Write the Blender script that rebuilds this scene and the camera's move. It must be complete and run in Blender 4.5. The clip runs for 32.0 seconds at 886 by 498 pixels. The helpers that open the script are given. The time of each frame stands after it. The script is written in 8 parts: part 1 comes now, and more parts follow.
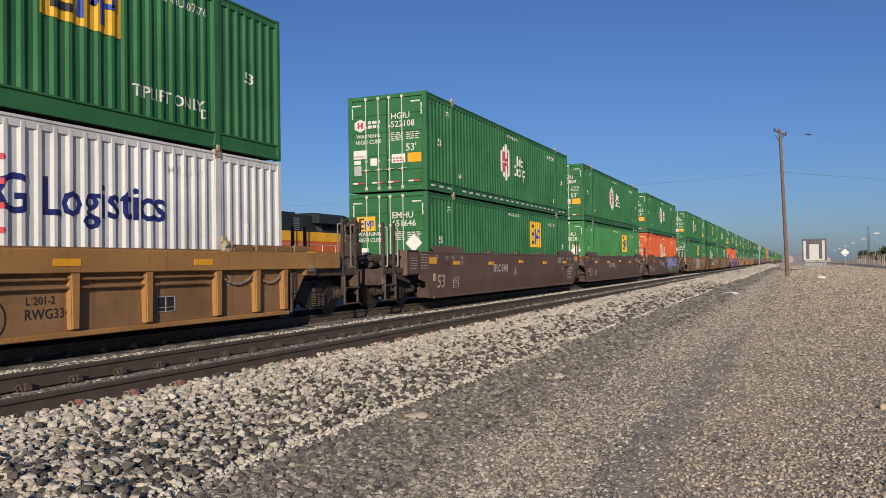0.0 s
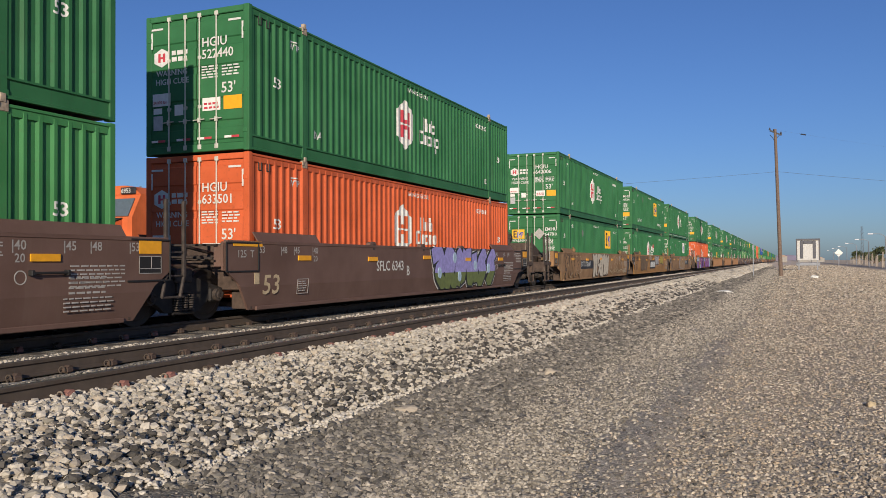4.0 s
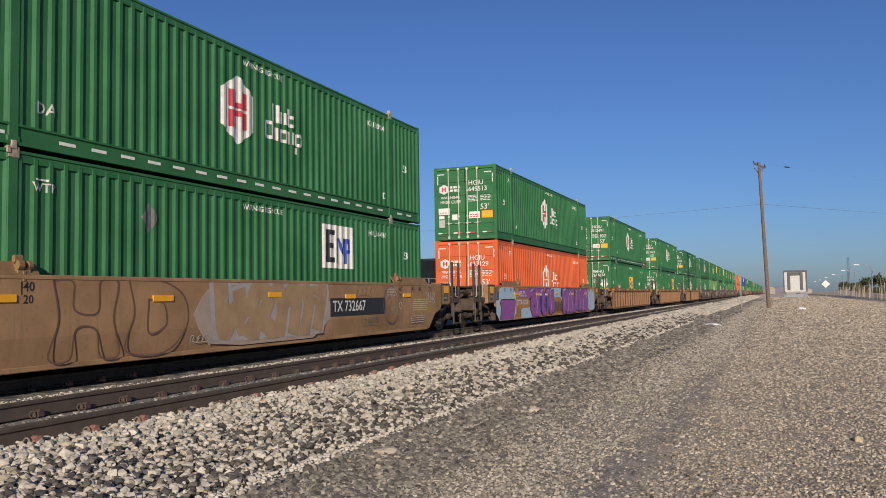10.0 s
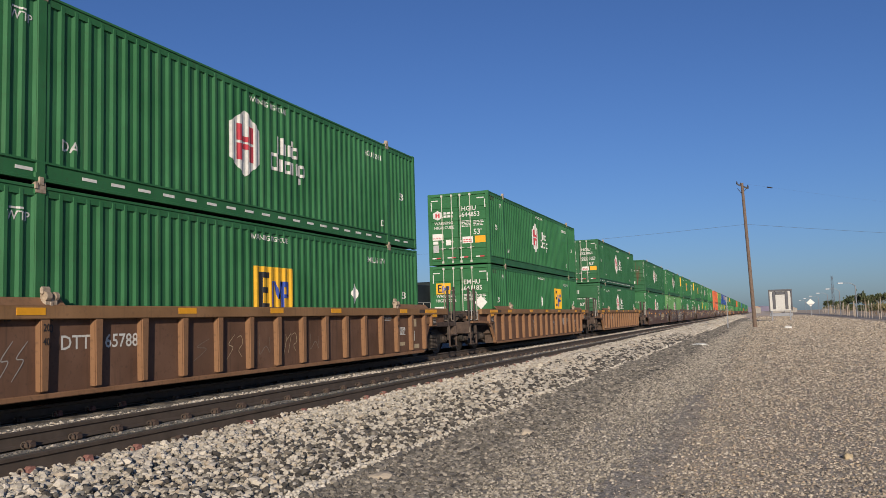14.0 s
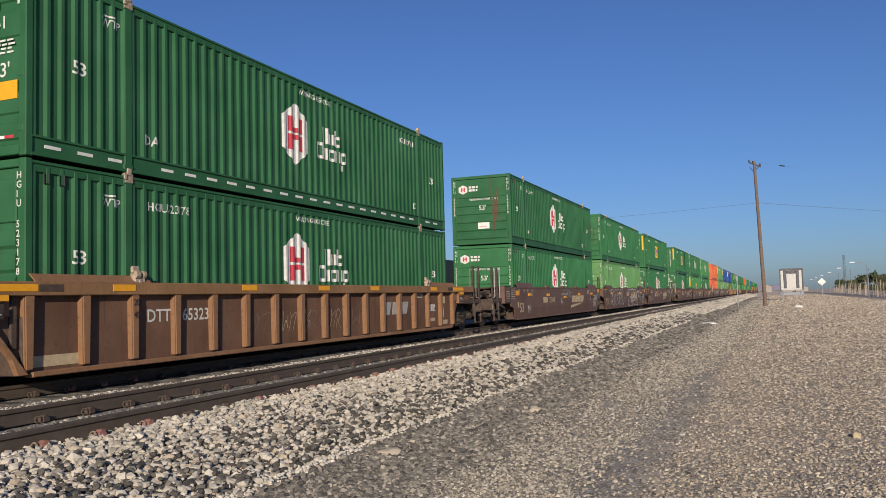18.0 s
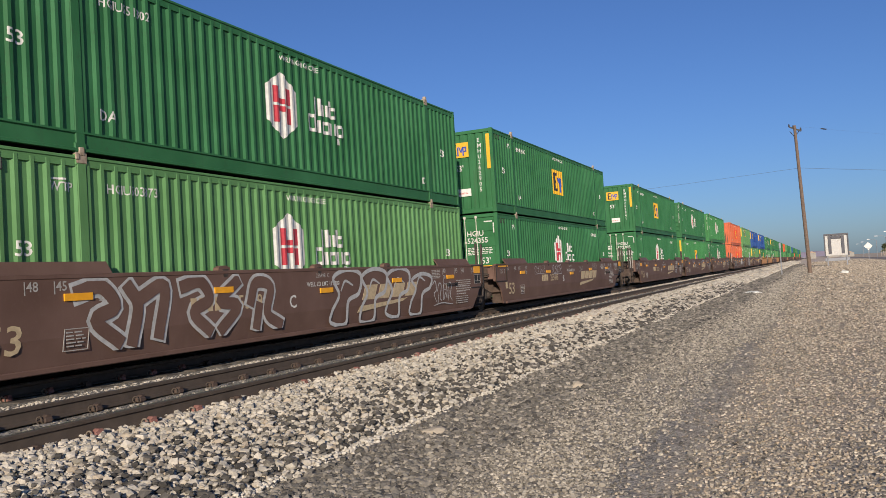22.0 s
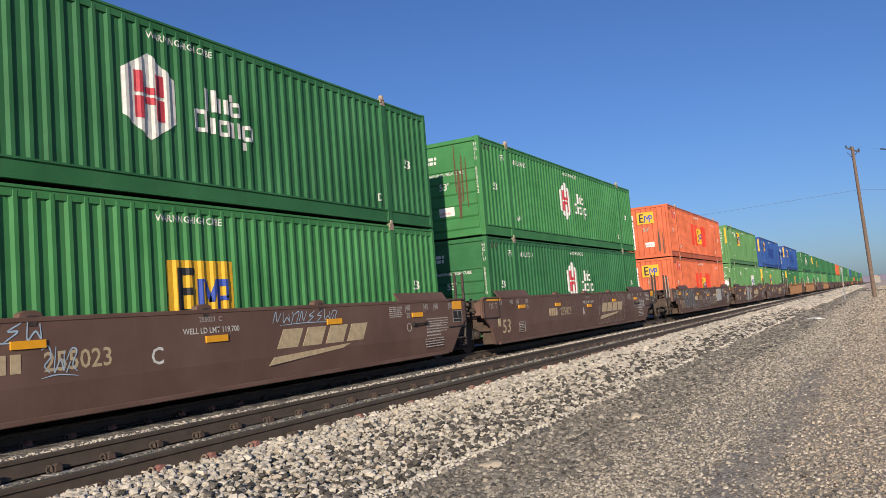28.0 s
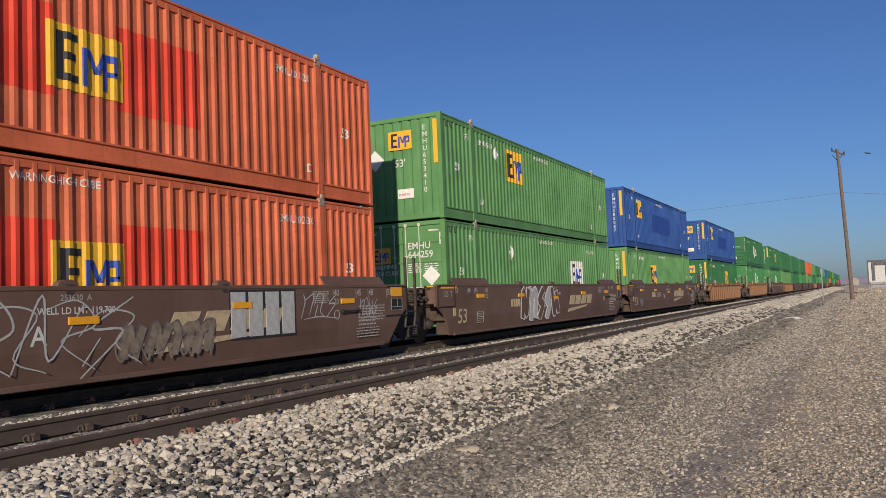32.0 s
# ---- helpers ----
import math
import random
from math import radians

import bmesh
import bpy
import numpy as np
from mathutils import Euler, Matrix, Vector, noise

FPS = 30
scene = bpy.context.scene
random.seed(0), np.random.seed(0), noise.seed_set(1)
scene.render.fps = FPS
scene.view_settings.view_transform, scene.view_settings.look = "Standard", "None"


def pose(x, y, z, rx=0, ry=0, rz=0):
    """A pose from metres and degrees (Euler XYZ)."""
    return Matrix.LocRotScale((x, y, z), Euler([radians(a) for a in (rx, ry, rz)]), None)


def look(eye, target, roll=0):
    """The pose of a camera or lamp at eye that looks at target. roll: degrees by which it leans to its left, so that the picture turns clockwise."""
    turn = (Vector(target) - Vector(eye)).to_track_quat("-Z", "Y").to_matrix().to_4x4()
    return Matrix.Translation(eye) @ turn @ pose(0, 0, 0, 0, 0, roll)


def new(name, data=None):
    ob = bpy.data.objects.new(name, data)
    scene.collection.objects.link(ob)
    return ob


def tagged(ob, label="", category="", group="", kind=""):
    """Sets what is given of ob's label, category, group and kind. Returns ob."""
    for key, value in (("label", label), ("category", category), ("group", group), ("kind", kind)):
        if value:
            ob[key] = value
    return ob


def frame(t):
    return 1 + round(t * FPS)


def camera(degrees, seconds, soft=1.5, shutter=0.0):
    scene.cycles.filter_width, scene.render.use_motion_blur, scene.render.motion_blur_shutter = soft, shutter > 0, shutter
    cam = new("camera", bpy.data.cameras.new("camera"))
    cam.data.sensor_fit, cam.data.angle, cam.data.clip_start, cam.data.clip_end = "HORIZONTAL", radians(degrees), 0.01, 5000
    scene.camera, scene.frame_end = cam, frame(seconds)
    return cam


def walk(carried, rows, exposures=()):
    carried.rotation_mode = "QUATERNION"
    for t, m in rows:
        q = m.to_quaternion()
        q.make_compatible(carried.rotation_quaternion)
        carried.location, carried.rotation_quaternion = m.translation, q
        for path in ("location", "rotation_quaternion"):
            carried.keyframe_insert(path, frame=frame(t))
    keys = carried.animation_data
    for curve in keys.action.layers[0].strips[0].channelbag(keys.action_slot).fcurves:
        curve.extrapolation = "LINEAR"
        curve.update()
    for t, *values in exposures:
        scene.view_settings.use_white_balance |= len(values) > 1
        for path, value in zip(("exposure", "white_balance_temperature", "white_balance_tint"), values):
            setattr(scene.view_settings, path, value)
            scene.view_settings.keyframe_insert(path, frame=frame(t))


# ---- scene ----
cam = camera(57.0, 32.0, soft=0.55)
PATH = [
    (0.0, pose(-0.000, -0.000, 1.600, 91.155, 0.859, 23.150)),
    (0.5, pose(-0.003, 0.043, 1.596, 90.679, 1.068, 23.171)),
    (1.0, pose(0.024, 0.063, 1.607, 90.580, 1.410, 23.278)),
    (1.5, pose(0.029, 0.047, 1.594, 90.550, 1.532, 23.261)),
    (2.0, pose(0.040, 0.022, 1.585, 90.467, 1.566, 23.450)),
    (2.5, pose(0.044, 0.029, 1.580, 90.600, 1.604, 23.366)),
    (4.5, pose(0.027, 0.003, 1.578, 90.933, -0.003, 22.643)),
    (5.0, pose(0.018, 0.011, 1.592, 91.098, 0.158, 22.262)),
    (5.5, pose(0.052, 0.065, 1.597, 91.449, 0.059, 20.412)),
    (6.0, pose(0.156, 0.227, 1.584, 91.384, -0.204, 20.323)),
    (6.5, pose(0.160, 0.279, 1.567, 91.238, -2.015, 20.778)),
    (7.0, pose(0.145, 0.294, 1.562, 91.112, -2.232, 21.539)),
    (7.5, pose(0.148, 0.276, 1.586, 91.935, -2.401, 22.585)),
    (8.0, pose(0.166, 0.291, 1.586, 92.546, -1.710, 22.877)),
    (8.5, pose(0.153, 0.303, 1.566, 92.148, -2.361, 22.946)),
    (9.0, pose(0.155, 0.319, 1.575, 92.121, -2.510, 22.761)),
    (9.5, pose(0.151, 0.281, 1.588, 92.323, -1.768, 22.392)),
    (10.0, pose(0.095, 0.155, 1.592, 93.380, 0.947, 22.053)),
    (10.5, pose(0.057, 0.090, 1.594, 93.934, 1.640, 21.745)),
    (11.0, pose(0.058, 0.067, 1.596, 94.497, 1.680, 21.754)),
    (11.5, pose(0.065, 0.051, 1.595, 94.829, 1.728, 21.825)),
    (12.0, pose(0.079, 0.046, 1.598, 94.968, 1.865, 21.851)),
    (12.5, pose(0.080, 0.047, 1.601, 95.009, 1.736, 21.619)),
    (13.0, pose(0.070, 0.052, 1.607, 95.041, 1.669, 21.404)),
    (13.5, pose(0.072, 0.051, 1.608, 95.092, 1.629, 21.181)),
    (14.0, pose(0.073, 0.055, 1.599, 95.015, 1.731, 21.159)),
    (14.5, pose(0.069, 0.038, 1.596, 95.012, 1.662, 21.388)),
    (16.5, pose(0.081, 0.016, 1.596, 93.891, 0.218, 22.407)),
    (17.0, pose(0.117, 0.046, 1.585, 93.771, -0.082, 22.247)),
    (17.5, pose(0.106, 0.066, 1.589, 93.534, 0.653, 22.135)),
    (18.0, pose(0.083, 0.054, 1.596, 93.487, 1.523, 21.840)),
    (18.5, pose(0.082, 0.062, 1.590, 93.345, 2.420, 21.816)),
    (19.0, pose(0.079, 0.073, 1.583, 92.996, 2.465, 21.648)),
    (19.5, pose(0.071, 0.057, 1.583, 92.505, 2.553, 21.758)),
    (20.0, pose(0.069, 0.052, 1.592, 92.122, 2.586, 22.082)),
    (20.5, pose(0.072, 0.056, 1.591, 91.988, 2.885, 23.235)),
    (21.0, pose(0.071, 0.051, 1.604, 91.906, 3.373, 24.430)),
    (21.5, pose(0.082, 0.055, 1.600, 92.008, 3.521, 24.548)),
    (22.0, pose(0.088, 0.045, 1.604, 92.116, 3.522, 24.543)),
    (22.5, pose(0.076, 0.041, 1.606, 92.193, 3.544, 24.733)),
    (23.0, pose(0.063, 0.041, 1.586, 92.237, 3.542, 25.388)),
    (23.5, pose(0.062, 0.056, 1.584, 92.249, 3.410, 25.739)),
    (24.0, pose(0.067, 0.022, 1.597, 92.525, 3.254, 26.787)),
    (24.5, pose(0.064, 0.033, 1.601, 92.537, 3.330, 27.567)),
    (26.5, pose(0.091, 0.072, 1.617, 93.368, 2.948, 29.074)),
    (27.0, pose(0.079, 0.039, 1.612, 93.940, 4.473, 29.023)),
    (27.5, pose(0.075, 0.035, 1.607, 94.448, 4.606, 28.651)),
    (28.0, pose(0.078, 0.035, 1.607, 94.625, 4.580, 28.198)),
    (28.5, pose(0.084, 0.016, 1.607, 94.536, 4.149, 27.859)),
    (29.0, pose(0.066, 0.004, 1.592, 94.495, 1.868, 27.451)),
    (29.5, pose(0.066, 0.021, 1.596, 94.558, 0.008, 27.455)),
    (30.0, pose(0.088, 0.043, 1.599, 94.056, -0.649, 27.350)),
    (30.5, pose(0.101, 0.039, 1.589, 93.985, 1.061, 27.426)),
    (31.0, pose(0.094, 0.027, 1.590, 93.668, 1.848, 27.138)),
    (31.5, pose(0.076, 0.024, 1.587, 93.533, 1.940, 26.803)),
    (32.0, pose(0.076, 0.000, 1.595, 93.582, 2.398, 26.935)),
]
EXPOSURES = [(0, -0.1), (1, -0.12), (2, 0.0), (5, 0.0), (6, -0.12), (7, -0.06), (8, 0.04), (9, 0.0), (10, -0.05), (12, -0.06), (13, -0.05), (14, -0.1), (17, 0.06), (18, 0.0), (19, 0.04), (20, -0.06), (21, 0.04), (22, 0.08), (23, 0.05), (24, 0.1), (27, 0.18), (29, 0.2), (30, 0.12), (31, 0.06), (32, -0.15)]
walk(cam, PATH, EXPOSURES)
# metres the train has gone, by seconds
TRAVEL = [
    (0.0, 0.00),
    (0.5, 6.01),
    (1.0, 11.98),
    (1.5, 17.95),
    (2.0, 23.90),
    (2.5, 29.84),
    (4.5, 53.06),
    (5.0, 58.97),
    (5.5, 64.86),
    (6.0, 70.72),
    (6.5, 76.57),
    (7.0, 82.40),
    (7.5, 88.17),
    (8.0, 93.86),
    (8.5, 99.53),
    (9.0, 105.20),
    (9.5, 110.90),
    (10.0, 116.63),
    (10.5, 122.38),
    (11.0, 128.17),
    (11.5, 133.98),
    (12.0, 139.82),
    (12.5, 145.66),
    (13.0, 151.48),
    (13.5, 157.25),
    (14.0, 162.96),
    (14.5, 168.67),
    (16.5, 191.47),
    (17.0, 197.17),
    (17.5, 202.87),
    (18.0, 208.56),
    (18.5, 214.24),
    (19.0, 219.90),
    (19.5, 225.54),
    (20.0, 231.13),
    (20.5, 236.65),
    (21.0, 242.14),
    (21.5, 247.66),
    (22.0, 253.22),
    (22.5, 258.78),
    (23.0, 264.35),
    (23.5, 269.91),
    (24.0, 275.48),
    (24.5, 281.06),
    (26.5, 303.39),
    (27.0, 308.98),
    (27.5, 314.57),
    (28.0, 320.16),
    (28.5, 325.81),
    (29.0, 331.53),
    (29.5, 337.24),
    (30.0, 342.90),
    (30.5, 348.55),
    (31.0, 354.21),
    (31.5, 359.87),
    (32.0, 365.53),
]
TOP = 0.50                     # rail head
NEAR_TRACK, TRAIN_TRACK = -7.02, -10.95
UP = Matrix.Identity(4)

# ---- light ----
SUN = Vector((0.352, -0.893, 0.281)).normalized()
world = bpy.data.worlds.new("sky")
scene.world = world
world.use_nodes = True
wn = world.node_tree.nodes
sky = wn.new("ShaderNodeTexSky")
sky.sky_type = "NISHITA"
sky.sun_disc = False
sky.sun_elevation = math.asin(SUN.z)
sky.sun_rotation = math.atan2(SUN.x, SUN.y)
sky.altitude = 300
sky.air_density, sky.dust_density, sky.ozone_density = 1.0, 0.8, 3.8
tint = wn.new("ShaderNodeMix")
tint.data_type, tint.blend_type = "RGBA", "MULTIPLY"
tint.inputs[0].default_value = 1.0
tint.inputs[7].default_value = (0.81, 0.99, 1.42, 1)
world.node_tree.links.new(sky.outputs[0], tint.inputs[6])
world.node_tree.links.new(tint.outputs[2], wn["Background"].inputs[0])
wn["Background"].inputs[1].default_value = 0.068
lamp = bpy.data.lights.new("sun", "SUN")
lamp.energy, lamp.angle, lamp.color = 4.9, radians(0.6), (1.0, 0.87, 0.71)
sun = new("sun", lamp)
sun.matrix_world = look(SUN * 60, (0, 0, 0))


# ---- materials ----
def nodes_of(name):
    m = bpy.data.materials.new(name)
    m.use_nodes = True
    nt = m.node_tree
    return m, nt, nt.nodes["Principled BSDF"]


def link(nt, a, b):
    nt.links.new(a, b)


def mix(nt, a, b, fac):
    n = nt.nodes.new("ShaderNodeMix")
    n.data_type = "RGBA"
    for sock, v in ((n.inputs[6], a), (n.inputs[7], b)):
        if isinstance(v, tuple):
            sock.default_value = (*v, 1)
        else:
            link(nt, v, sock)
    if isinstance(fac, (int, float)):
        n.inputs[0].default_value = fac
    else:
        link(nt, fac, n.inputs[0])
    return n.outputs[2]


def noise_of(nt, scale, detail=4, coord=None, stretch=None, rough=0.6):
    n = nt.nodes.new("ShaderNodeTexNoise")
    n.inputs["Scale"].default_value, n.inputs["Detail"].default_value = scale, detail
    n.inputs["Roughness"].default_value = rough
    tc = nt.nodes.new("ShaderNodeTexCoord")
    src = tc.outputs["Object"]
    if stretch:
        mp = nt.nodes.new("ShaderNodeMapping")
        mp.inputs["Scale"].default_value = stretch
        link(nt, src, mp.inputs[0])
        src = mp.outputs[0]
    link(nt, src, n.inputs["Vector"])
    return n.outputs[0]


def ramp(nt, fac, lo, hi):
    r = nt.nodes.new("ShaderNodeMapRange")
    r.inputs[1].default_value, r.inputs[2].default_value = lo, hi
    link(nt, fac, r.inputs[0])
    return r.outputs[0]


def bump(nt, bsdf, height, strength=0.3, dist=0.01):
    b = nt.nodes.new("ShaderNodeBump")
    b.inputs["Strength"].default_value, b.inputs["Distance"].default_value = strength, dist
    link(nt, height, b.inputs["Height"])
    link(nt, b.outputs[0], bsdf.inputs["Normal"])


def painted(name, col, dirt=(0.12, 0.09, 0.06), amount=0.45, rough=0.45, fade=0.16):
    """Weathered paint on steel: fading in large clouds, streaks that run down, fine grime."""
    m, nt, b = nodes_of(name)
    light = tuple(min(1, c * (1 + fade) + 0.012) for c in col)
    dark = tuple(c * (1 - fade) for c in col)
    c = mix(nt, dark, light, ramp(nt, noise_of(nt, 0.7, 3), 0.3, 0.7))
    streak = ramp(nt, noise_of(nt, 3.0, 5, stretch=(1, 2.6, 0.16)), 0.56, 0.82)
    grime = ramp(nt, noise_of(nt, 14, 6), 0.55, 0.85)
    add = nt.nodes.new("ShaderNodeMath")
    add.operation, add.use_clamp = "MAXIMUM", True
    link(nt, streak, add.inputs[0])
    link(nt, grime, add.inputs[1])
    mul = nt.nodes.new("ShaderNodeMath")
    mul.operation = "MULTIPLY"
    mul.inputs[1].default_value = amount
    link(nt, add.outputs[0], mul.inputs[0])
    link(nt, mix(nt, c, dirt, mul.outputs[0]), b.inputs["Base Color"])
    b.inputs["Roughness"].default_value = max(rough, 0.6)
    b.inputs["Specular IOR Level"].default_value = 0.22
    bump(nt, b, noise_of(nt, 40, 3), 0.08, 0.004)
    return m


def plain(name, col, rough=0.6, metal=0.0, vary=0.2, scale=8.0):
    m, nt, b = nodes_of(name)
    lo, hi = tuple(c * (1 - vary) for c in col), tuple(min(1, c * (1 + vary)) for c in col)
    link(nt, mix(nt, lo, hi, ramp(nt, noise_of(nt, scale, 5), 0.3, 0.7)), b.inputs["Base Color"])
    b.inputs["Roughness"].default_value, b.inputs["Metallic"].default_value = rough, metal
    bump(nt, b, noise_of(nt, scale * 6, 3), 0.12, 0.004)
    return m


M = {}
M["green"] = painted("green_paint", (0.028, 0.138, 0.049), dirt=(0.05, 0.06, 0.04), amount=0.5)
M["green0"] = painted("deep_green_paint", (0.022, 0.108, 0.042), dirt=(0.045, 0.05, 0.035), amount=0.5)
M["green2"] = painted("bright_green_paint", (0.046, 0.200, 0.062), amount=0.3)
M["green3"] = painted("faded_green_paint", (0.100, 0.240, 0.085), dirt=(0.10, 0.14, 0.07), amount=0.35)
M["orange"] = painted("orange_paint", (0.56, 0.108, 0.034), dirt=(0.12, 0.05, 0.03), amount=0.55)
M["blue"] = painted("blue_paint", (0.022, 0.075, 0.26), amount=0.25)
M["white"] = painted("white_paint", (0.62, 0.62, 0.60), amount=0.25)
M["red"] = painted("red_paint", (0.50, 0.05, 0.035), amount=0.25)
M["maroon"] = painted("maroon_paint", (0.128, 0.074, 0.056), dirt=(0.17, 0.125, 0.095), amount=0.34, rough=0.62)
M["tan"] = painted("tan_paint", (0.36, 0.185, 0.060), dirt=(0.085, 0.058, 0.045), amount=0.72, rough=0.6)
M["tan_dirty"] = painted("dirty_tan_paint", (0.285, 0.168, 0.084), dirt=(0.12, 0.085, 0.058), amount=0.7, rough=0.75, fade=0.3)
M["tan_worn"] = painted("worn_tan_paint", (0.25, 0.138, 0.062), dirt=(0.10, 0.062, 0.044), amount=0.7, rough=0.7, fade=0.22)
M["brown"] = painted("rusty_tan_paint", (0.235, 0.125, 0.064), dirt=(0.045, 0.033, 0.026), amount=0.75, rough=0.7)
M["stencil"] = plain("faded_stencil", (0.36, 0.34, 0.31), 0.7)
M["spring"] = plain("spring_steel", (0.20, 0.16, 0.122), 0.7, vary=0.35)
M["red_fade"] = painted("faded_red_paint", (0.62, 0.050, 0.022), amount=0.3)
M["plum"] = plain("plum_patch", (0.38, 0.050, 0.055), 0.7)
M["grime_brown"] = plain("brown_grime", (0.070, 0.046, 0.034), 0.8, vary=0.4)
M["cable_dark"] = plain("dark_sign_frame", (0.09, 0.09, 0.10), 0.7)
M["board"] = plain("board_white", (0.50, 0.49, 0.46), 0.7)
M["fence_wood"] = plain("pale_fence_wood", (0.36, 0.30, 0.24), 0.9)
M["grimy"] = plain("grimy_tan_steel", (0.21, 0.125, 0.055), 0.75)
M["black"] = plain("black_steel", (0.014, 0.013, 0.012), 0.7)
M["steel"] = plain("dirty_truck_steel", (0.050, 0.038, 0.031), 0.75, 0.1, vary=0.45)
# wheels and truck steel darkened: shade under the platform is in the colour
M["wheel"] = plain("wheel_steel", (0.032, 0.026, 0.022), 0.6, 0.2)
M["truck_steel"] = plain("shaded_truck_steel", (0.022, 0.018, 0.015), 0.75, vary=0.5)
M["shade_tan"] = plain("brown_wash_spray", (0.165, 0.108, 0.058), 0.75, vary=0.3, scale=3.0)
M["dull_grey"] = plain("dull_grey_placard", (0.12, 0.13, 0.12), 0.7)
M["slate"] = plain("slate_grey_paint", (0.055, 0.050, 0.046), 0.75, vary=0.35, scale=5.0)
M["lock"] = plain("painted_rod", (0.50, 0.49, 0.42), 0.6, 0.1)
M["letter"] = plain("white_lettering", (0.60, 0.595, 0.55), 0.65, vary=0.16)
M["dark_letter"] = plain("black_lettering", (0.02, 0.02, 0.022), 0.6)
M["logo_red"] = plain("logo_red", (0.48, 0.045, 0.06), 0.55)
M["logo_blue"] = plain("logo_blue", (0.035, 0.075, 0.36), 0.55)
M["navy"] = plain("navy_lettering", (0.012, 0.018, 0.13), 0.55)
M["yellow"] = plain("logo_yellow", (0.72, 0.40, 0.02), 0.55, vary=0.1)
M["amber"] = plain("amber_reflector", (0.80, 0.36, 0.012), 0.5, vary=0.08)
M["gold"] = plain("gold_lettering", (0.46, 0.36, 0.22), 0.7)
M["rust"] = painted("dark_rusty_panel", (0.135, 0.072, 0.044), dirt=(0.035, 0.026, 0.022), amount=0.7, rough=0.8, fade=0.3)
M["casting"] = plain("rusty_pale_casting", (0.34, 0.27, 0.20), 0.8, vary=0.4)
M["paper"] = plain("placard_white", (0.70, 0.69, 0.64), 0.7, vary=0.1)
M["purple"] = plain("purple_spray", (0.26, 0.075, 0.28), 0.6)
M["pale_blue"] = plain("pale_blue_spray", (0.36, 0.48, 0.58), 0.6)
M["dust_pink"] = plain("dusty_pink_spray", (0.345, 0.265, 0.215), 0.75, vary=0.14, scale=2.0)
M["ochre_spray"] = plain("ochre_spray", (0.33, 0.215, 0.115), 0.75, vary=0.2, scale=2.0)
M["haze_blue"] = plain("hazy_blue_spray", (0.34, 0.315, 0.31), 0.75, vary=0.2, scale=2.0)
M["graphite"] = plain("graphite_spray", (0.115, 0.105, 0.10), 0.6)
M["rust_stain"] = plain("rust_stain", (0.10, 0.055, 0.030), 0.85, vary=0.5, scale=14)
M["soot"] = plain("grey_soot_stain", (0.11, 0.075, 0.055), 0.85, vary=0.4, scale=14)
M["orange2"] = painted("faded_orange_paint", (0.57, 0.135, 0.058), dirt=(0.16, 0.065, 0.04), amount=0.6, fade=0.2)
M["cream"] = plain("cream_spray", (0.52, 0.46, 0.36), 0.7)
M["lilac"] = plain("lilac_spray", (0.30, 0.27, 0.55), 0.6)
M["silver"] = plain("silver_spray", (0.42, 0.42, 0.41), 0.5)
M["tag_yellow"] = plain("yellow_spray", (0.46, 0.36, 0.05), 0.6)
M["dark_olive"] = plain("olive_spray", (0.13, 0.16, 0.045), 0.6)
M["loco_orange"] = painted("locomotive_orange", (0.60, 0.135, 0.040), dirt=(0.16, 0.10, 0.07), amount=0.4, rough=0.5)
M["loco_dark"] = painted("locomotive_dark_green", (0.018, 0.026, 0.026), amount=0.2, rough=0.5)
M["loco_yellow"] = painted("locomotive_yellow", (0.80, 0.42, 0.03), amount=0.2)
M["glass"] = plain("cab_glass", (0.10, 0.13, 0.15), 0.06, vary=0.1)
M["rail"] = plain("rail_side", (0.082, 0.062, 0.047), 0.75, 0.1, scale=5)
M["rail_head"] = plain("rail_head", (0.16, 0.14, 0.125), 0.45, 0.6)
M["clip"] = plain("rusty_clip", (0.25, 0.115, 0.090), 0.8, vary=0.4)
M["tie"] = plain("concrete_tie", (0.30, 0.28, 0.25), 0.9)
# darker tie colour for the track under the train
M["dark_tie"] = plain("dark_tie", (0.085, 0.072, 0.060), 0.9)
M["wood"] = plain("weathered_pole", (0.15, 0.105, 0.078), 0.9, vary=0.35)
M["galv"] = plain("galvanised_post", (0.22, 0.23, 0.25), 0.5, 0.3)
M["lamp_head"] = plain("pale_lamp_head", (0.62, 0.63, 0.64), 0.5)
M["wire"] = plain("wire", (0.03, 0.03, 0.035), 0.6)
M["cable"] = plain("weathered_cable", (0.10, 0.11, 0.13), 0.6)
M["bark"] = plain("bark", (0.13, 0.09, 0.06), 0.95)
M["hill"] = plain("dry_hill", (0.36, 0.265, 0.205), 0.95, scale=0.02)


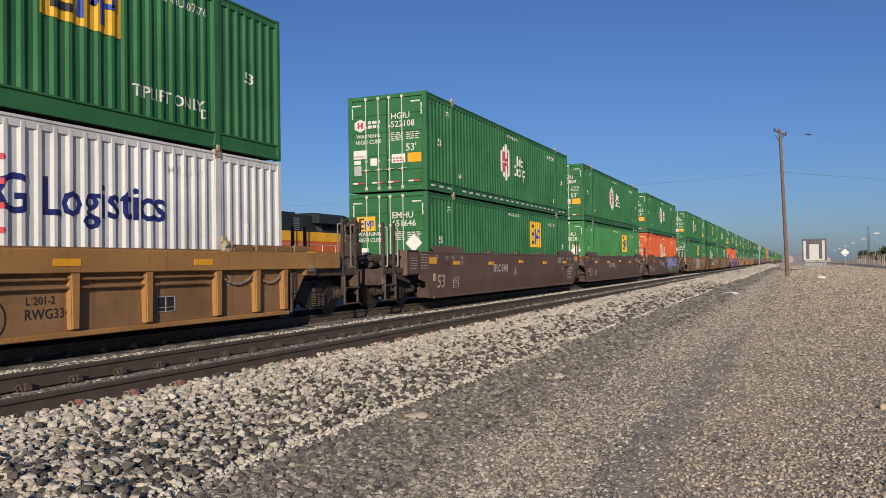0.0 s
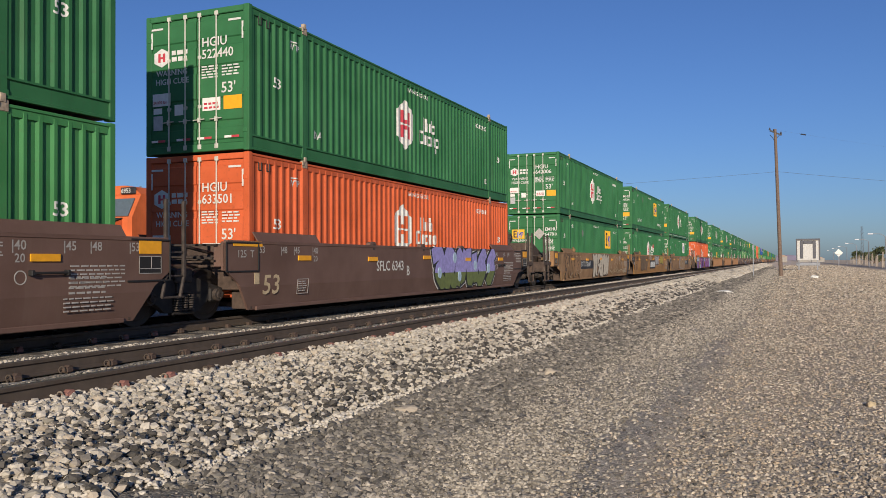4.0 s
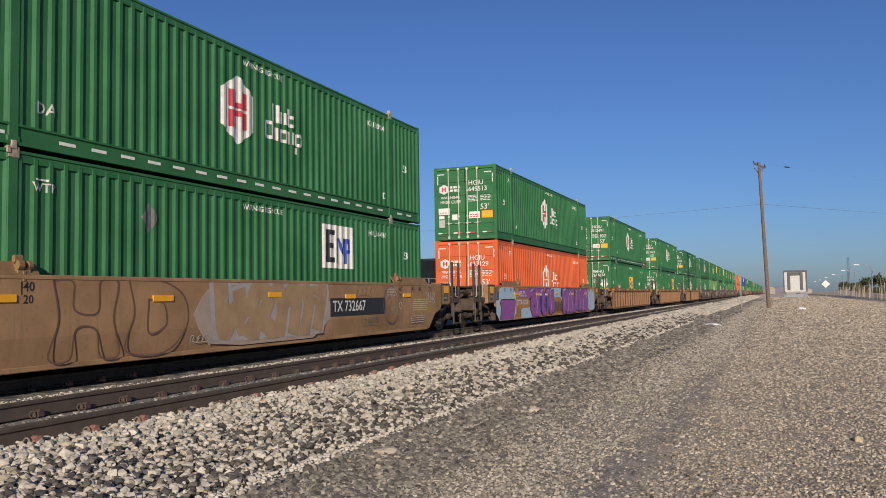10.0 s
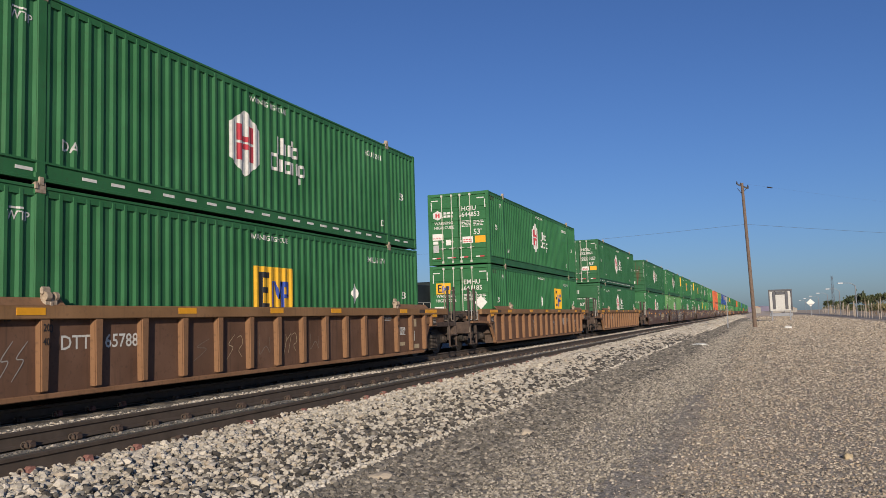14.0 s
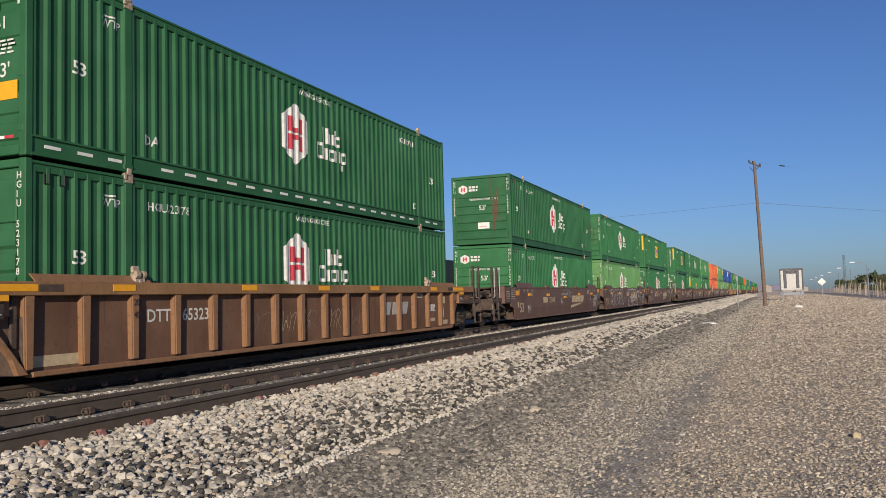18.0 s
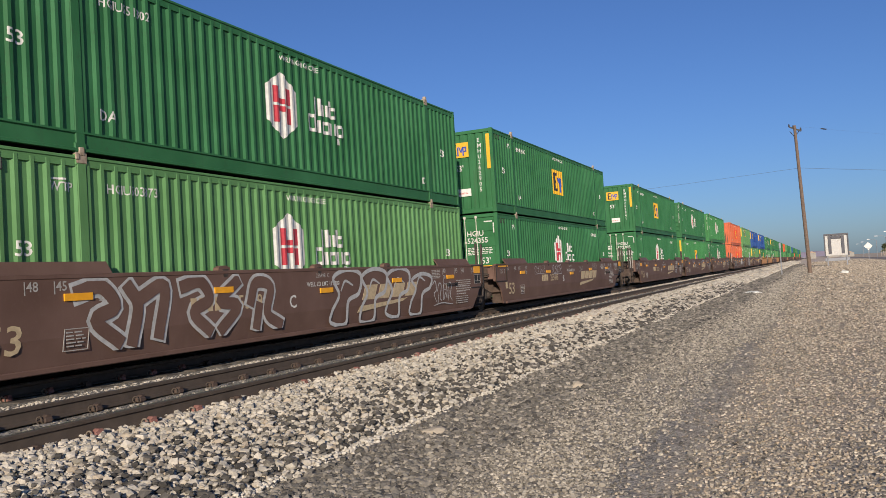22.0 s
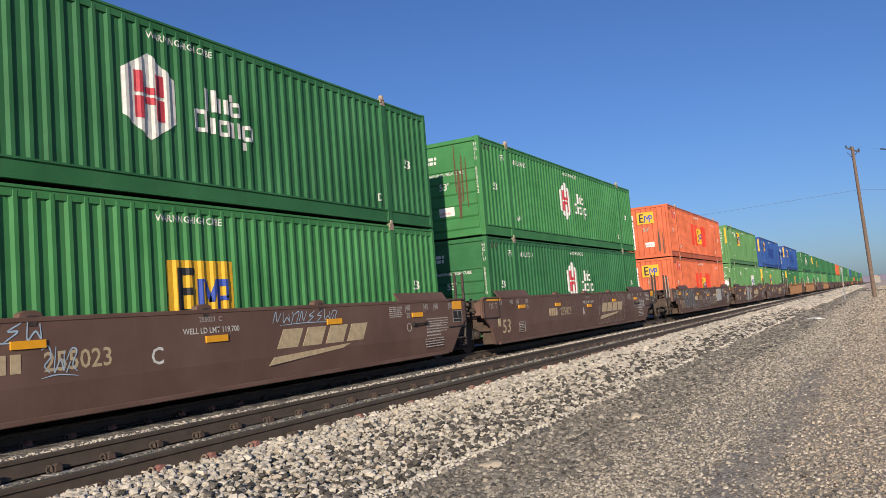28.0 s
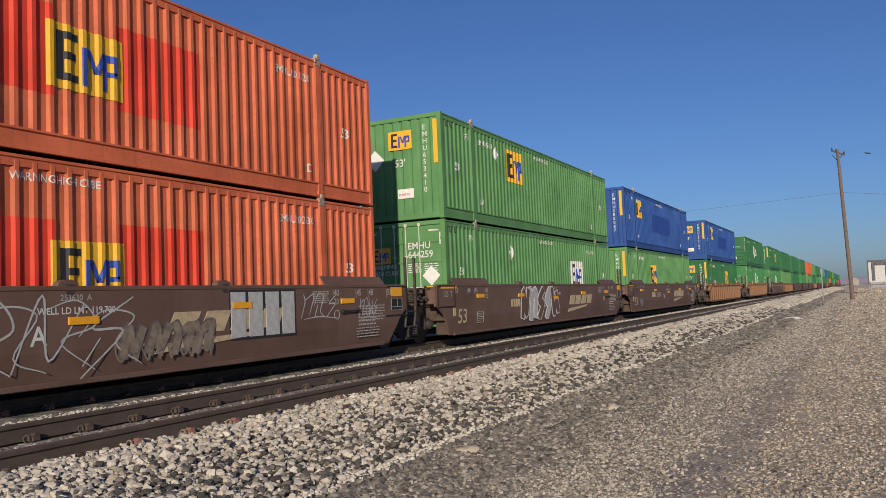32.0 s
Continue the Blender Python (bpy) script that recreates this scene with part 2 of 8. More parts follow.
def stone_mat(name, cols, dust=0.9):
    m, nt, b = nodes_of(name)
    g = nt.nodes.new("ShaderNodeNewGeometry")
    cr = nt.nodes.new("ShaderNodeValToRGB")
    el = cr.color_ramp.elements
    el[0].position, el[0].color = 0.0, (*cols[0], 1)
    el[1].position, el[1].color = 1.0, (*cols[-1], 1)
    for i, c in enumerate(cols[1:-1]):
        e = el.new((i + 1) / (len(cols) - 1))
        e.color = (*c, 1)
    link(nt, g.outputs["Random Per Island"], cr.inputs[0])
    sp = ramp(nt, noise_of(nt, 45, 4), 0.50, 0.95)
    soft = nt.nodes.new("ShaderNodeMath")
    soft.operation = "MULTIPLY"
    soft.inputs[1].default_value = dust
    link(nt, sp, soft.inputs[0])
    link(nt, mix(nt, cr.outputs[0], (0.30, 0.265, 0.215), soft.outputs[0]), b.inputs["Base Color"])
    b.inputs["Roughness"].default_value = 0.95
    bump(nt, b, noise_of(nt, 120, 3), 0.3, 0.004)
    return m


M["ballast"] = stone_mat("pale_ballast_stone", [(0.20, 0.18, 0.145), (0.42, 0.38, 0.315), (0.52, 0.47, 0.39), (0.36, 0.325, 0.265), (0.58, 0.525, 0.44), (0.47, 0.42, 0.345), (0.40, 0.33, 0.245)])
M["slag"] = stone_mat("grey_ballast_stone", [(0.040, 0.036, 0.033), (0.14, 0.128, 0.108), (0.22, 0.20, 0.168), (0.066, 0.060, 0.052), (0.40, 0.355, 0.29), (0.12, 0.106, 0.088)], 0.3)
M["dark_stone"] = stone_mat("dark_ballast_stone", [(0.030, 0.028, 0.026), (0.085, 0.078, 0.068), (0.055, 0.050, 0.044), (0.18, 0.16, 0.135), (0.042, 0.038, 0.034), (0.115, 0.103, 0.088)], 0.2)
M["chalk"] = stone_mat("pale_crushed_stone", [(0.40, 0.36, 0.30), (0.58, 0.53, 0.45), (0.64, 0.59, 0.50), (0.50, 0.45, 0.38)])
M["mixed_stone"] = stone_mat("mixed_grey_stone", [(0.065, 0.058, 0.050), (0.30, 0.265, 0.21), (0.46, 0.41, 0.33), (0.12, 0.108, 0.09), (0.56, 0.50, 0.41), (0.22, 0.195, 0.155)], 0.3)
M["pebble"] = stone_mat("brown_pebble", [(0.055, 0.047, 0.037), (0.37, 0.31, 0.235), (0.52, 0.445, 0.345), (0.12, 0.10, 0.078), (0.64, 0.56, 0.445), (0.42, 0.325, 0.22), (0.22, 0.195, 0.16)], 0.3)


def leaf_mat(name, a, b2):
    m, nt, b = nodes_of(name)
    g = nt.nodes.new("ShaderNodeNewGeometry")
    link(nt, mix(nt, a, b2, g.outputs["Random Per Island"]), b.inputs["Base Color"])
    b.inputs["Roughness"].default_value = 0.7
    return m


M["leaf"] = leaf_mat("dry_olive_leaf", (0.11, 0.115, 0.045), (0.30, 0.245, 0.13))
M["leaf_green"] = leaf_mat("dark_green_leaf", (0.030, 0.050, 0.018), (0.10, 0.105, 0.040))


# ---- mesh helpers ----
def shift(bm, verts, m):
    bmesh.ops.transform(bm, matrix=m, verts=verts)


def box(bm, x0, x1, y0, y1, z0, z1):
    v = [bm.verts.new(p) for p in ((x0, y0, z0), (x1, y0, z0), (x1, y1, z0), (x0, y1, z0), (x0, y0, z1), (x1, y0, z1), (x1, y1, z1), (x0, y1, z1))]
    for f in ((3, 2, 1, 0), (4, 5, 6, 7), (0, 1, 5, 4), (1, 2, 6, 5), (2, 3, 7, 6), (3, 0, 4, 7)):
        bm.faces.new([v[i] for i in f])
    return v


def rbox(bm, x0, x1, y0, y1, z0, z1, r=0.01):
    """A box with bevelled edges."""
    v = box(bm, x0, x1, y0, y1, z0, z1)
    edges = list({e for a in v for e in a.link_edges})
    bmesh.ops.bevel(bm, geom=edges, offset=r, segments=1, affect="EDGES")


def rod(bm, a, b, r, n=8):
    a, b = Vector(a), Vector(b)
    d = b - a
    res = bmesh.ops.create_cone(bm, cap_ends=True, segments=n, radius1=r, radius2=r, depth=d.length)
    shift(bm, res["verts"], Matrix.Translation((a + b) / 2) @ d.to_track_quat("Z", "Y").to_matrix().to_4x4())


def disc(bm, centre, axis, r, depth, n=24, r2=None):
    res = bmesh.ops.create_cone(bm, cap_ends=True, segments=n, radius1=r, radius2=r if r2 is None else r2, depth=depth)
    q = Vector(axis).to_track_quat("Z", "Y").to_matrix().to_4x4()
    shift(bm, res["verts"], Matrix.Translation(centre) @ q)


def prism_x(bm, outline, x0, x1):
    """An outline in y, z pulled from x0 to x1."""
    a = [bm.verts.new((x0, y, z)) for y, z in outline]
    b = [bm.verts.new((x1, y, z)) for y, z in outline]
    n = len(outline)
    bm.faces.new(a[::-1])
    bm.faces.new(b)
    for i in range(n):
        bm.faces.new((a[i], a[(i + 1) % n], b[(i + 1) % n], b[i]))


def prism_y(bm, outline, y0, y1):
    """An outline in x, z pulled from y0 to y1."""
    a = [bm.verts.new((x, y0, z)) for x, z in outline]
    b = [bm.verts.new((x, y1, z)) for x, z in outline]
    n = len(outline)
    bm.faces.new(a)
    bm.faces.new(b[::-1])
    for i in range(n):
        bm.faces.new((b[i], b[(i + 1) % n], a[(i + 1) % n], a[i]))


MESHES = {}


def finish(bm, name):
    bmesh.ops.recalc_face_normals(bm, faces=bm.faces)
    me = bpy.data.meshes.new(name)
    bm.to_mesh(me)
    bm.free()
    return me


def part(name, make, material, parent, label="", m=None, key=None):
    """One mesh under a thing or a part; make(bm) draws it; a key shares the mesh between alike parts."""
    k = (key, material) if key else None
    me = MESHES.get(k) if k else None
    if me is None:
        bm = bmesh.new()
        make(bm)
        me = finish(bm, name)
        me.materials.append(M[material])
        if k:
            MESHES[k] = me
    ob = new(name, me)
    ob.parent = parent
    if m is not None:
        ob.matrix_basis = m
    if label:
        ob["label"] = label
    return ob


def thing(name, label, category, m=UP, group="", kind=""):
    e = new(name)
    e.empty_display_size = 0.3
    e.matrix_basis = m
    return tagged(e, label, category, group, kind)


# lettering faces +x (side) or -y (end)
SIDE = Euler((radians(90), 0, radians(90))).to_matrix().to_4x4()
END = Euler((radians(90), 0, 0)).to_matrix().to_4x4()
LEN, WID, HGT = 16.154, 2.59, 2.90
HW = WID / 2
PITCH, DEEP = 0.272, 0.036


def rib_line(y0, y1):
    """Where the pressed side runs in and out between y0 and y1: (y, depth) pairs."""
    n = max(1, round((y1 - y0) / PITCH))
    p = (y1 - y0) / n
    out = []
    for i in range(n):
        a = y0 + i * p
        out += [(a, 0.0), (a + p * 0.22, 0.0), (a + p * 0.38, 1.0), (a + p * 0.84, 1.0)]
    return out + [(y1, 0.0)]


ZONES = ((0.13, 1.93), (2.11, 14.04), (14.22, 16.02))
FOLDS = [q for z in ZONES for q in rib_line(*z)]
FOLD_Y, FOLD_D = np.array([q[0] for q in FOLDS]), np.array([q[1] for q in FOLDS])


def drape(bm, y, lift):
    """Lay flat lettering at y onto the pressed side, in and out with its folds."""
    us = [v.co.x for v in bm.verts]
    for f in FOLD_Y[(FOLD_Y > y + min(us)) & (FOLD_Y < y + max(us))]:
        bmesh.ops.bisect_plane(bm, geom=bm.verts[:] + bm.edges[:] + bm.faces[:], plane_co=(f - y, 0, 0), plane_no=(1, 0, 0), dist=1e-5)
    for v in bm.verts:
        q = y + v.co.x
        on_post = any(a < q < c for a, c in ((1.93, 2.11), (14.04, 14.22)))
        v.co.z = lift - (0 if on_post else 0.012 + DEEP * float(np.interp(q, FOLD_Y, FOLD_D)))


TEXTS = {}


def text(parent, words, x, y, z, size, material="letter", face=SIDE, squeeze=1.0, align="LEFT", slant=0.0):
    draped = face is SIDE and abs(x - HW) < 1e-6
    k = (words, size, material, squeeze, align, slant, round(y, 3) if draped else None)
    if k not in TEXTS:
        c = bpy.data.curves.new("marking", "FONT")
        c.body, c.size, c.align_x, c.resolution_u, c.offset = words, size, align, 2, size * 0.012
        tmp = bpy.data.objects.new("marking", c)
        bm = bmesh.new()
        bm.from_mesh(tmp.to_mesh())
        tmp.to_mesh_clear()
        bpy.data.objects.remove(tmp)
        bpy.data.curves.remove(c)
        for v in bm.verts:
            v.co.x = v.co.x * squeeze + slant * v.co.y
        if draped:
            drape(bm, y, 0.005)
        else:
            for v in bm.verts:
                v.co.z = 0.004
        me = bpy.data.meshes.new("marking")
        bm.to_mesh(me)
        bm.free()
        me.materials.append(M[material])
        TEXTS[k] = me
    ob = new("marking", TEXTS[k])
    ob.parent = parent
    ob.matrix_basis = Matrix.Translation((x, y, z)) @ face
    return ob


def flat(parent, name, material, shapes, x, y, z, face=SIDE, depth=0.006, key=None, label=""):
    """Painted or stuck-on flat shapes (lists of outlines in u, v) on a side or an end."""
    draped = face is SIDE and abs(x - HW) < 1e-6
    def make(bm):
        for sh in shapes:
            b = [bm.verts.new((u, v, depth)) for u, v in sh]
            bm.faces.new(b)
            if not draped:
                a = [bm.verts.new((u, v, 0)) for u, v in sh]
                n = len(sh)
                for i in range(n):
                    bm.faces.new((a[i], a[(i + 1) % n], b[(i + 1) % n], b[i]))
        if draped:
            drape(bm, y, depth)
    if key and draped:
        key = (key, round(y, 3))
    return part(name, make, material, parent, label, Matrix.Translation((x, y, z)) @ face, key)


def rect(u0, v0, u1, v1):
    return [(u0, v0), (u1, v0), (u1, v1), (u0, v1)]


# ---- large structure: ground, ballast, tracks ----
def ground_height(x, y):
    bed = 0.30
    if x < -19:
        h = bed
    elif x < -5.75:
        h = bed
    elif x < -3.75:
        h = bed + (0.06 - bed) * (x + 5.75) / 2.0
    else:
        h = 0.06
    h += 0.02 * noise.noise((x * 0.45, y * 0.25, 0.3)) + 0.012 * noise.noise((x * 1.7, y * 1.2, 1.3))
    return h


def ground():
    xs = [-3000, -900, -300, -120, -60, -40, -30, -24] + [round(-20 + i * 0.5, 2) for i in range(22)] + [round(-9 + i * 0.2, 2) for i in range(60)] + [3.2, 4, 5, 6, 8, 10, 13, 17, 22, 30, 45, 70, 120, 300, 900, 3000]
    ys = [-400, -100, -30, -10] + [round(-4 + i * 0.3, 2) for i in range(130)] + [36, 38, 41, 45, 50, 56, 63, 71, 80, 90, 105, 125, 150, 200, 300, 500, 900, 2000, 4500]
    verts = [(x, y, ground_height(x, y)) for y in ys for x in xs]
    n = len(xs)
    faces = [(j * n + i, j * n + i + 1, (j + 1) * n + i + 1, (j + 1) * n + i) for j in range(len(ys) - 1) for i in range(n - 1)]
    me = bpy.data.meshes.new("ground")
    me.from_pydata(verts, [], faces)
    me.polygons.foreach_set("use_smooth", [True] * len(faces))
    m, nt, b = nodes_of("gravel_ground")
    tc = nt.nodes.new("ShaderNodeTexCoord")
    sep = nt.nodes.new("ShaderNodeSeparateXYZ")
    link(nt, tc.outputs["Object"], sep.inputs[0])
    wob = nt.nodes.new("ShaderNodeMath")
    wob.operation = "MULTIPLY_ADD"
    link(nt, noise_of(nt, 0.5, 5), wob.inputs[0])
    wob.inputs[1].default_value = 1.6
    link(nt, sep.outputs[0], wob.inputs[2])
    # fine stones
    vor = nt.nodes.new("ShaderNodeTexVoronoi")
    vor.inputs["Scale"].default_value = 38
    link(nt, tc.outputs["Object"], vor.inputs["Vector"])
    vor2 = nt.nodes.new("ShaderNodeTexVoronoi")
    vor2.inputs["Scale"].default_value = 95
    link(nt, tc.outputs["Object"], vor2.inputs["Vector"])
    bw = nt.nodes.new("ShaderNodeRGBToBW")
    link(nt, vor.outputs["Color"], bw.inputs[0])
    bw2 = nt.nodes.new("ShaderNodeRGBToBW")
    link(nt, vor2.outputs["Color"], bw2.inputs[0])
    grain = nt.nodes.new("ShaderNodeMath")
    grain.operation = "MULTIPLY"
    link(nt, bw.outputs[0], grain.inputs[0])
    link(nt, bw2.outputs[0], grain.inputs[1])
    g = ramp(nt, grain.outputs[0], 0.08, 0.48)
    big = ramp(nt, noise_of(nt, 7.0, 6, rough=0.85), 0.36, 0.66)
    half = nt.nodes.new("ShaderNodeMath")
    half.operation = "MULTIPLY_ADD"
    link(nt, big, half.inputs[0])
    half.inputs[1].default_value = 0.5
    scaled = nt.nodes.new("ShaderNodeMath")
    scaled.operation = "MULTIPLY"
    link(nt, g, scaled.inputs[0])
    scaled.inputs[1].default_value = 0.65
    link(nt, scaled.outputs[0], half.inputs[2])
    g = half.outputs[0]
    bed = mix(nt, (0.055, 0.049, 0.041), (0.42, 0.38, 0.315), g)
    dark = mix(nt, (0.045, 0.040, 0.034), (0.28, 0.25, 0.205), g)
    blend = mix(nt, (0.095, 0.082, 0.066), (0.60, 0.525, 0.42), g)
    warm = mix(nt, (0.115, 0.092, 0.066), (0.66, 0.555, 0.415), g)
    fine = mix(nt, (0.31, 0.25, 0.18), (0.66, 0.55, 0.41), g)
    def along(n, amount, shift_x):
        """x that wanders as it runs along the track, for the uneven edges of wheel marks."""
        sw = nt.nodes.new("ShaderNodeMath")
        sw.operation = "MULTIPLY_ADD"
        link(nt, n, sw.inputs[0])
        sw.inputs[1].default_value = amount
        sub = nt.nodes.new("ShaderNodeMath")
        sub.operation = "ADD"
        link(nt, sep.outputs[0], sub.inputs[0])
        sub.inputs[1].default_value = shift_x - amount / 2
        link(nt, sub.outputs[0], sw.inputs[2])
        return sw.outputs[0]
    def times(p, q):
        mul = nt.nodes.new("ShaderNodeMath")
        mul.operation = "MULTIPLY"
        link(nt, p, mul.inputs[0])
        link(nt, q, mul.inputs[1])
        return mul.outputs[0]
    ragged = noise_of(nt, 1.6, 6, stretch=(1.2, 0.35, 1), rough=0.7)
    slow = noise_of(nt, 0.7, 5, stretch=(1.0, 0.09, 1))
    edge = along(ragged, 1.6, 0.0)
    c = mix(nt, bed, dark, ramp(nt, edge, -4.1, -3.8))
    c = mix(nt, c, blend, ramp(nt, edge, -2.7, -1.9))
    rut = along(slow, 1.1, 0.0)
    worn = times(ramp(nt, rut, -1.75, -1.2), ramp(nt, rut, -0.5, -1.0))
    c = mix(nt, c, warm, ramp(nt, edge, -1.3, -0.5))
    c = mix(nt, c, dark, times(worn, ramp(nt, noise_of(nt, 0.9, 6, stretch=(1, 0.5, 1), rough=0.75), 0.52, 1.7)))
    dusty = times(ramp(nt, rut, -1.05, -0.75), ramp(nt, rut, 0.15, -0.35))
    c = mix(nt, c, fine, times(dusty, ramp(nt, noise_of(nt, 0.9, 4, stretch=(1, 0.5, 1)), 0.40, 0.60)))
    c = mix(nt, c, fine, times(ramp(nt, edge, 1.2, 3.2), ramp(nt, noise_of(nt, 0.6, 6, stretch=(1, 0.45, 1)), 0.40, 0.62)))
    road = ramp(nt, wob.outputs[0], 14.0, 15.5)
    # far ground paled along y: brightness of distant sunlit stones put into the colour
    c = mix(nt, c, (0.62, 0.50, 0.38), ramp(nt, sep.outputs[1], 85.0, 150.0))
    c = mix(nt, c, mix(nt, (0.40, 0.31, 0.21), (0.66, 0.53, 0.38), big), ramp(nt, wob.outputs[0], 3.0, 10.0))
    c = mix(nt, c, (0.22, 0.19, 0.165), road)
    c = mix(nt, c, (0.50, 0.40, 0.28), ramp(nt, wob.outputs[0], 19.0, 20.0))
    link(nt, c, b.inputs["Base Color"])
    b.inputs["Roughness"].default_value = 0.95
    hsum = nt.nodes.new("ShaderNodeMath")
    hsum.operation = "MULTIPLY_ADD"
    link(nt, vor.outputs["Distance"], hsum.inputs[0])
    hsum.inputs[1].default_value = -1.2
    link(nt, bw2.outputs[0], hsum.inputs[2])
    bump(nt, b, hsum.outputs[0], 0.6, 0.012)
    me.materials.append(m)
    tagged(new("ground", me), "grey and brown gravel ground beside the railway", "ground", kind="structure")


ground()

RAIL = [(-0.07, 0), (0.07, 0), (0.07, 0.012), (0.012, 0.035), (0.009, 0.125), (0.034, 0.140), (0.037, 0.172), (0.030, 0.180), (-0.030, 0.180), (-0.037, 0.172), (-0.034, 0.140), (-0.009, 0.125), (-0.012, 0.035), (-0.07, 0.012)]


def track(cx, label, y0, y1, pieces_to, cname, tie_paint="tie"):
    t = thing("railway_track", label, "railway track", Matrix.Translation((cx, 0, 0)), kind="structure")
    for sx in (0.755, -0.755):
        part("rail", lambda bm: prism_y(bm, [(x, z + TOP - 0.18) for x, z in RAIL], y0, y1), "rail", t, "", Matrix.Translation((sx, 0, 0)), "rail")
        part("running_surface", lambda bm: rbox(bm, -0.028, 0.028, y0, y1, TOP - 0.002, TOP + 0.002, 0.001), "rail_head", t, "worn top of the rail", Matrix.Translation((sx, 0, 0)), "rail_top")
    def tie(bm):
        prism_y(bm, [(-1.3, TOP - 0.36), (1.3, TOP - 0.36), (1.28, TOP - 0.19), (0.5, TOP - 0.205), (-0.5, TOP - 0.205), (-1.28, TOP - 0.19)], -0.13, 0.13)
    def clip(bm):
        rbox(bm, 0.05, 0.14, -0.05, 0.06, TOP - 0.20, TOP - 0.135, 0.014)
        prism_x(bm, [(-0.03, TOP - 0.137), (0.05, TOP - 0.137), (0.04, TOP - 0.112), (0.0, TOP - 0.112)], 0.06, 0.13)
        n = len(bm.faces)
        pts = [(0.095 + 0.036 * math.cos(a), TOP - 0.155 + 0.036 * math.sin(a)) for a in [math.tau * k / 9 - 0.6 for k in range(9)]]
        for k in range(8):
            rod(bm, (pts[k][0], -0.075 - 0.003 * k, pts[k][1]), (pts[k + 1][0], -0.078 - 0.003 * k, pts[k + 1][1]), 0.008, 5)
        rod(bm, (pts[0][0], -0.075, pts[0][1]), (pts[0][0] - 0.02, 0.06, pts[0][1] + 0.02), 0.012, 5)
        bm.faces.ensure_lookup_table()
        for f in bm.faces[n:]:
            f.material_index = 1
    y, far = 5.71 - 68 * 0.68, []
    while y < 150:
        if 1.5 < y < pieces_to:
            part("tie", tie, tie_paint, t, "", Matrix.Translation((0, y, 0)), "tie")
            for sx in (0.755, -0.755):
                for flip in (0, 180):
                    rusty = "clip" if sx > 0 and flip == 0 and random.random() < 0.7 else "grime_brown"
                    ob = part("rail_clip", clip, rusty, t, "", Matrix.Translation((sx, y, random.uniform(-0.01, 0.012))) @ Matrix.Diagonal((-1 if flip else 1, 1, 1, 1)) @ pose(0, 0, 0, 0, 0, random.uniform(-6, 6)), "clip")
                    if len(ob.data.materials) == 1:
                        ob.data.materials.append(M["spring" if rusty == "clip" else "rail"])
        elif y > 0:
            far.append(y)
        y += 0.68
    def far_ties(bm):
        for q in far:
            box(bm, -1.28, 1.28, q - 0.13, q + 0.13, TOP - 0.36, TOP - 0.192)
    def far_clips(bm):
        for q in far:
            for sx in (0.66, 0.86, -0.66, -0.86):
                box(bm, sx - 0.035, sx + 0.035, q - 0.05, q + 0.05, TOP - 0.2, TOP - 0.13)
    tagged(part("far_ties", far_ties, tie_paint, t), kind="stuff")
    tagged(part("far_clips", far_clips, "grime_brown", t), kind="stuff")
    return t


track(NEAR_TRACK, "empty railway track on concrete ties with rusty clips", -40, 900, 27, "clip")
track(TRAIN_TRACK, "railway track under the container train", -40, 900, 12, "clip", "dark_tie")


def wander(y, seed, amount):
    """Slow wander along the track, -amount to amount."""
    return amount * (0.6 * np.sin(y * 0.17 + seed) + 0.25 * np.sin(y * 0.61 + 2.1 * seed) + 0.15 * np.sin(y * 2.3 + 3.7 * seed))


def strip(x0, x1, y0, y1, seed, rag=0.35, patchy=0.0):
    """Places in a ragged strip from x0 to x1, denser towards the near end; patchy leaves bare spots."""
    def spread(rng, n):
        y = y0 * (y1 / y0) ** rng.random(n)
        lo, hi = x0 + wander(y, seed, rag), x1 + wander(y, seed + 1.7, rag)
        x = lo + (hi - lo) * rng.random(n) + rng.normal(size=n) * rag * 0.35
        keep = np.array([patchy == 0 or noise.noise((a * 1.4 + seed, b * 0.45, 2.2)) > -0.6 + patchy * rng.random() for a, b in zip(x, y)])
        return np.stack([x, y], -1)[keep]
    return spread


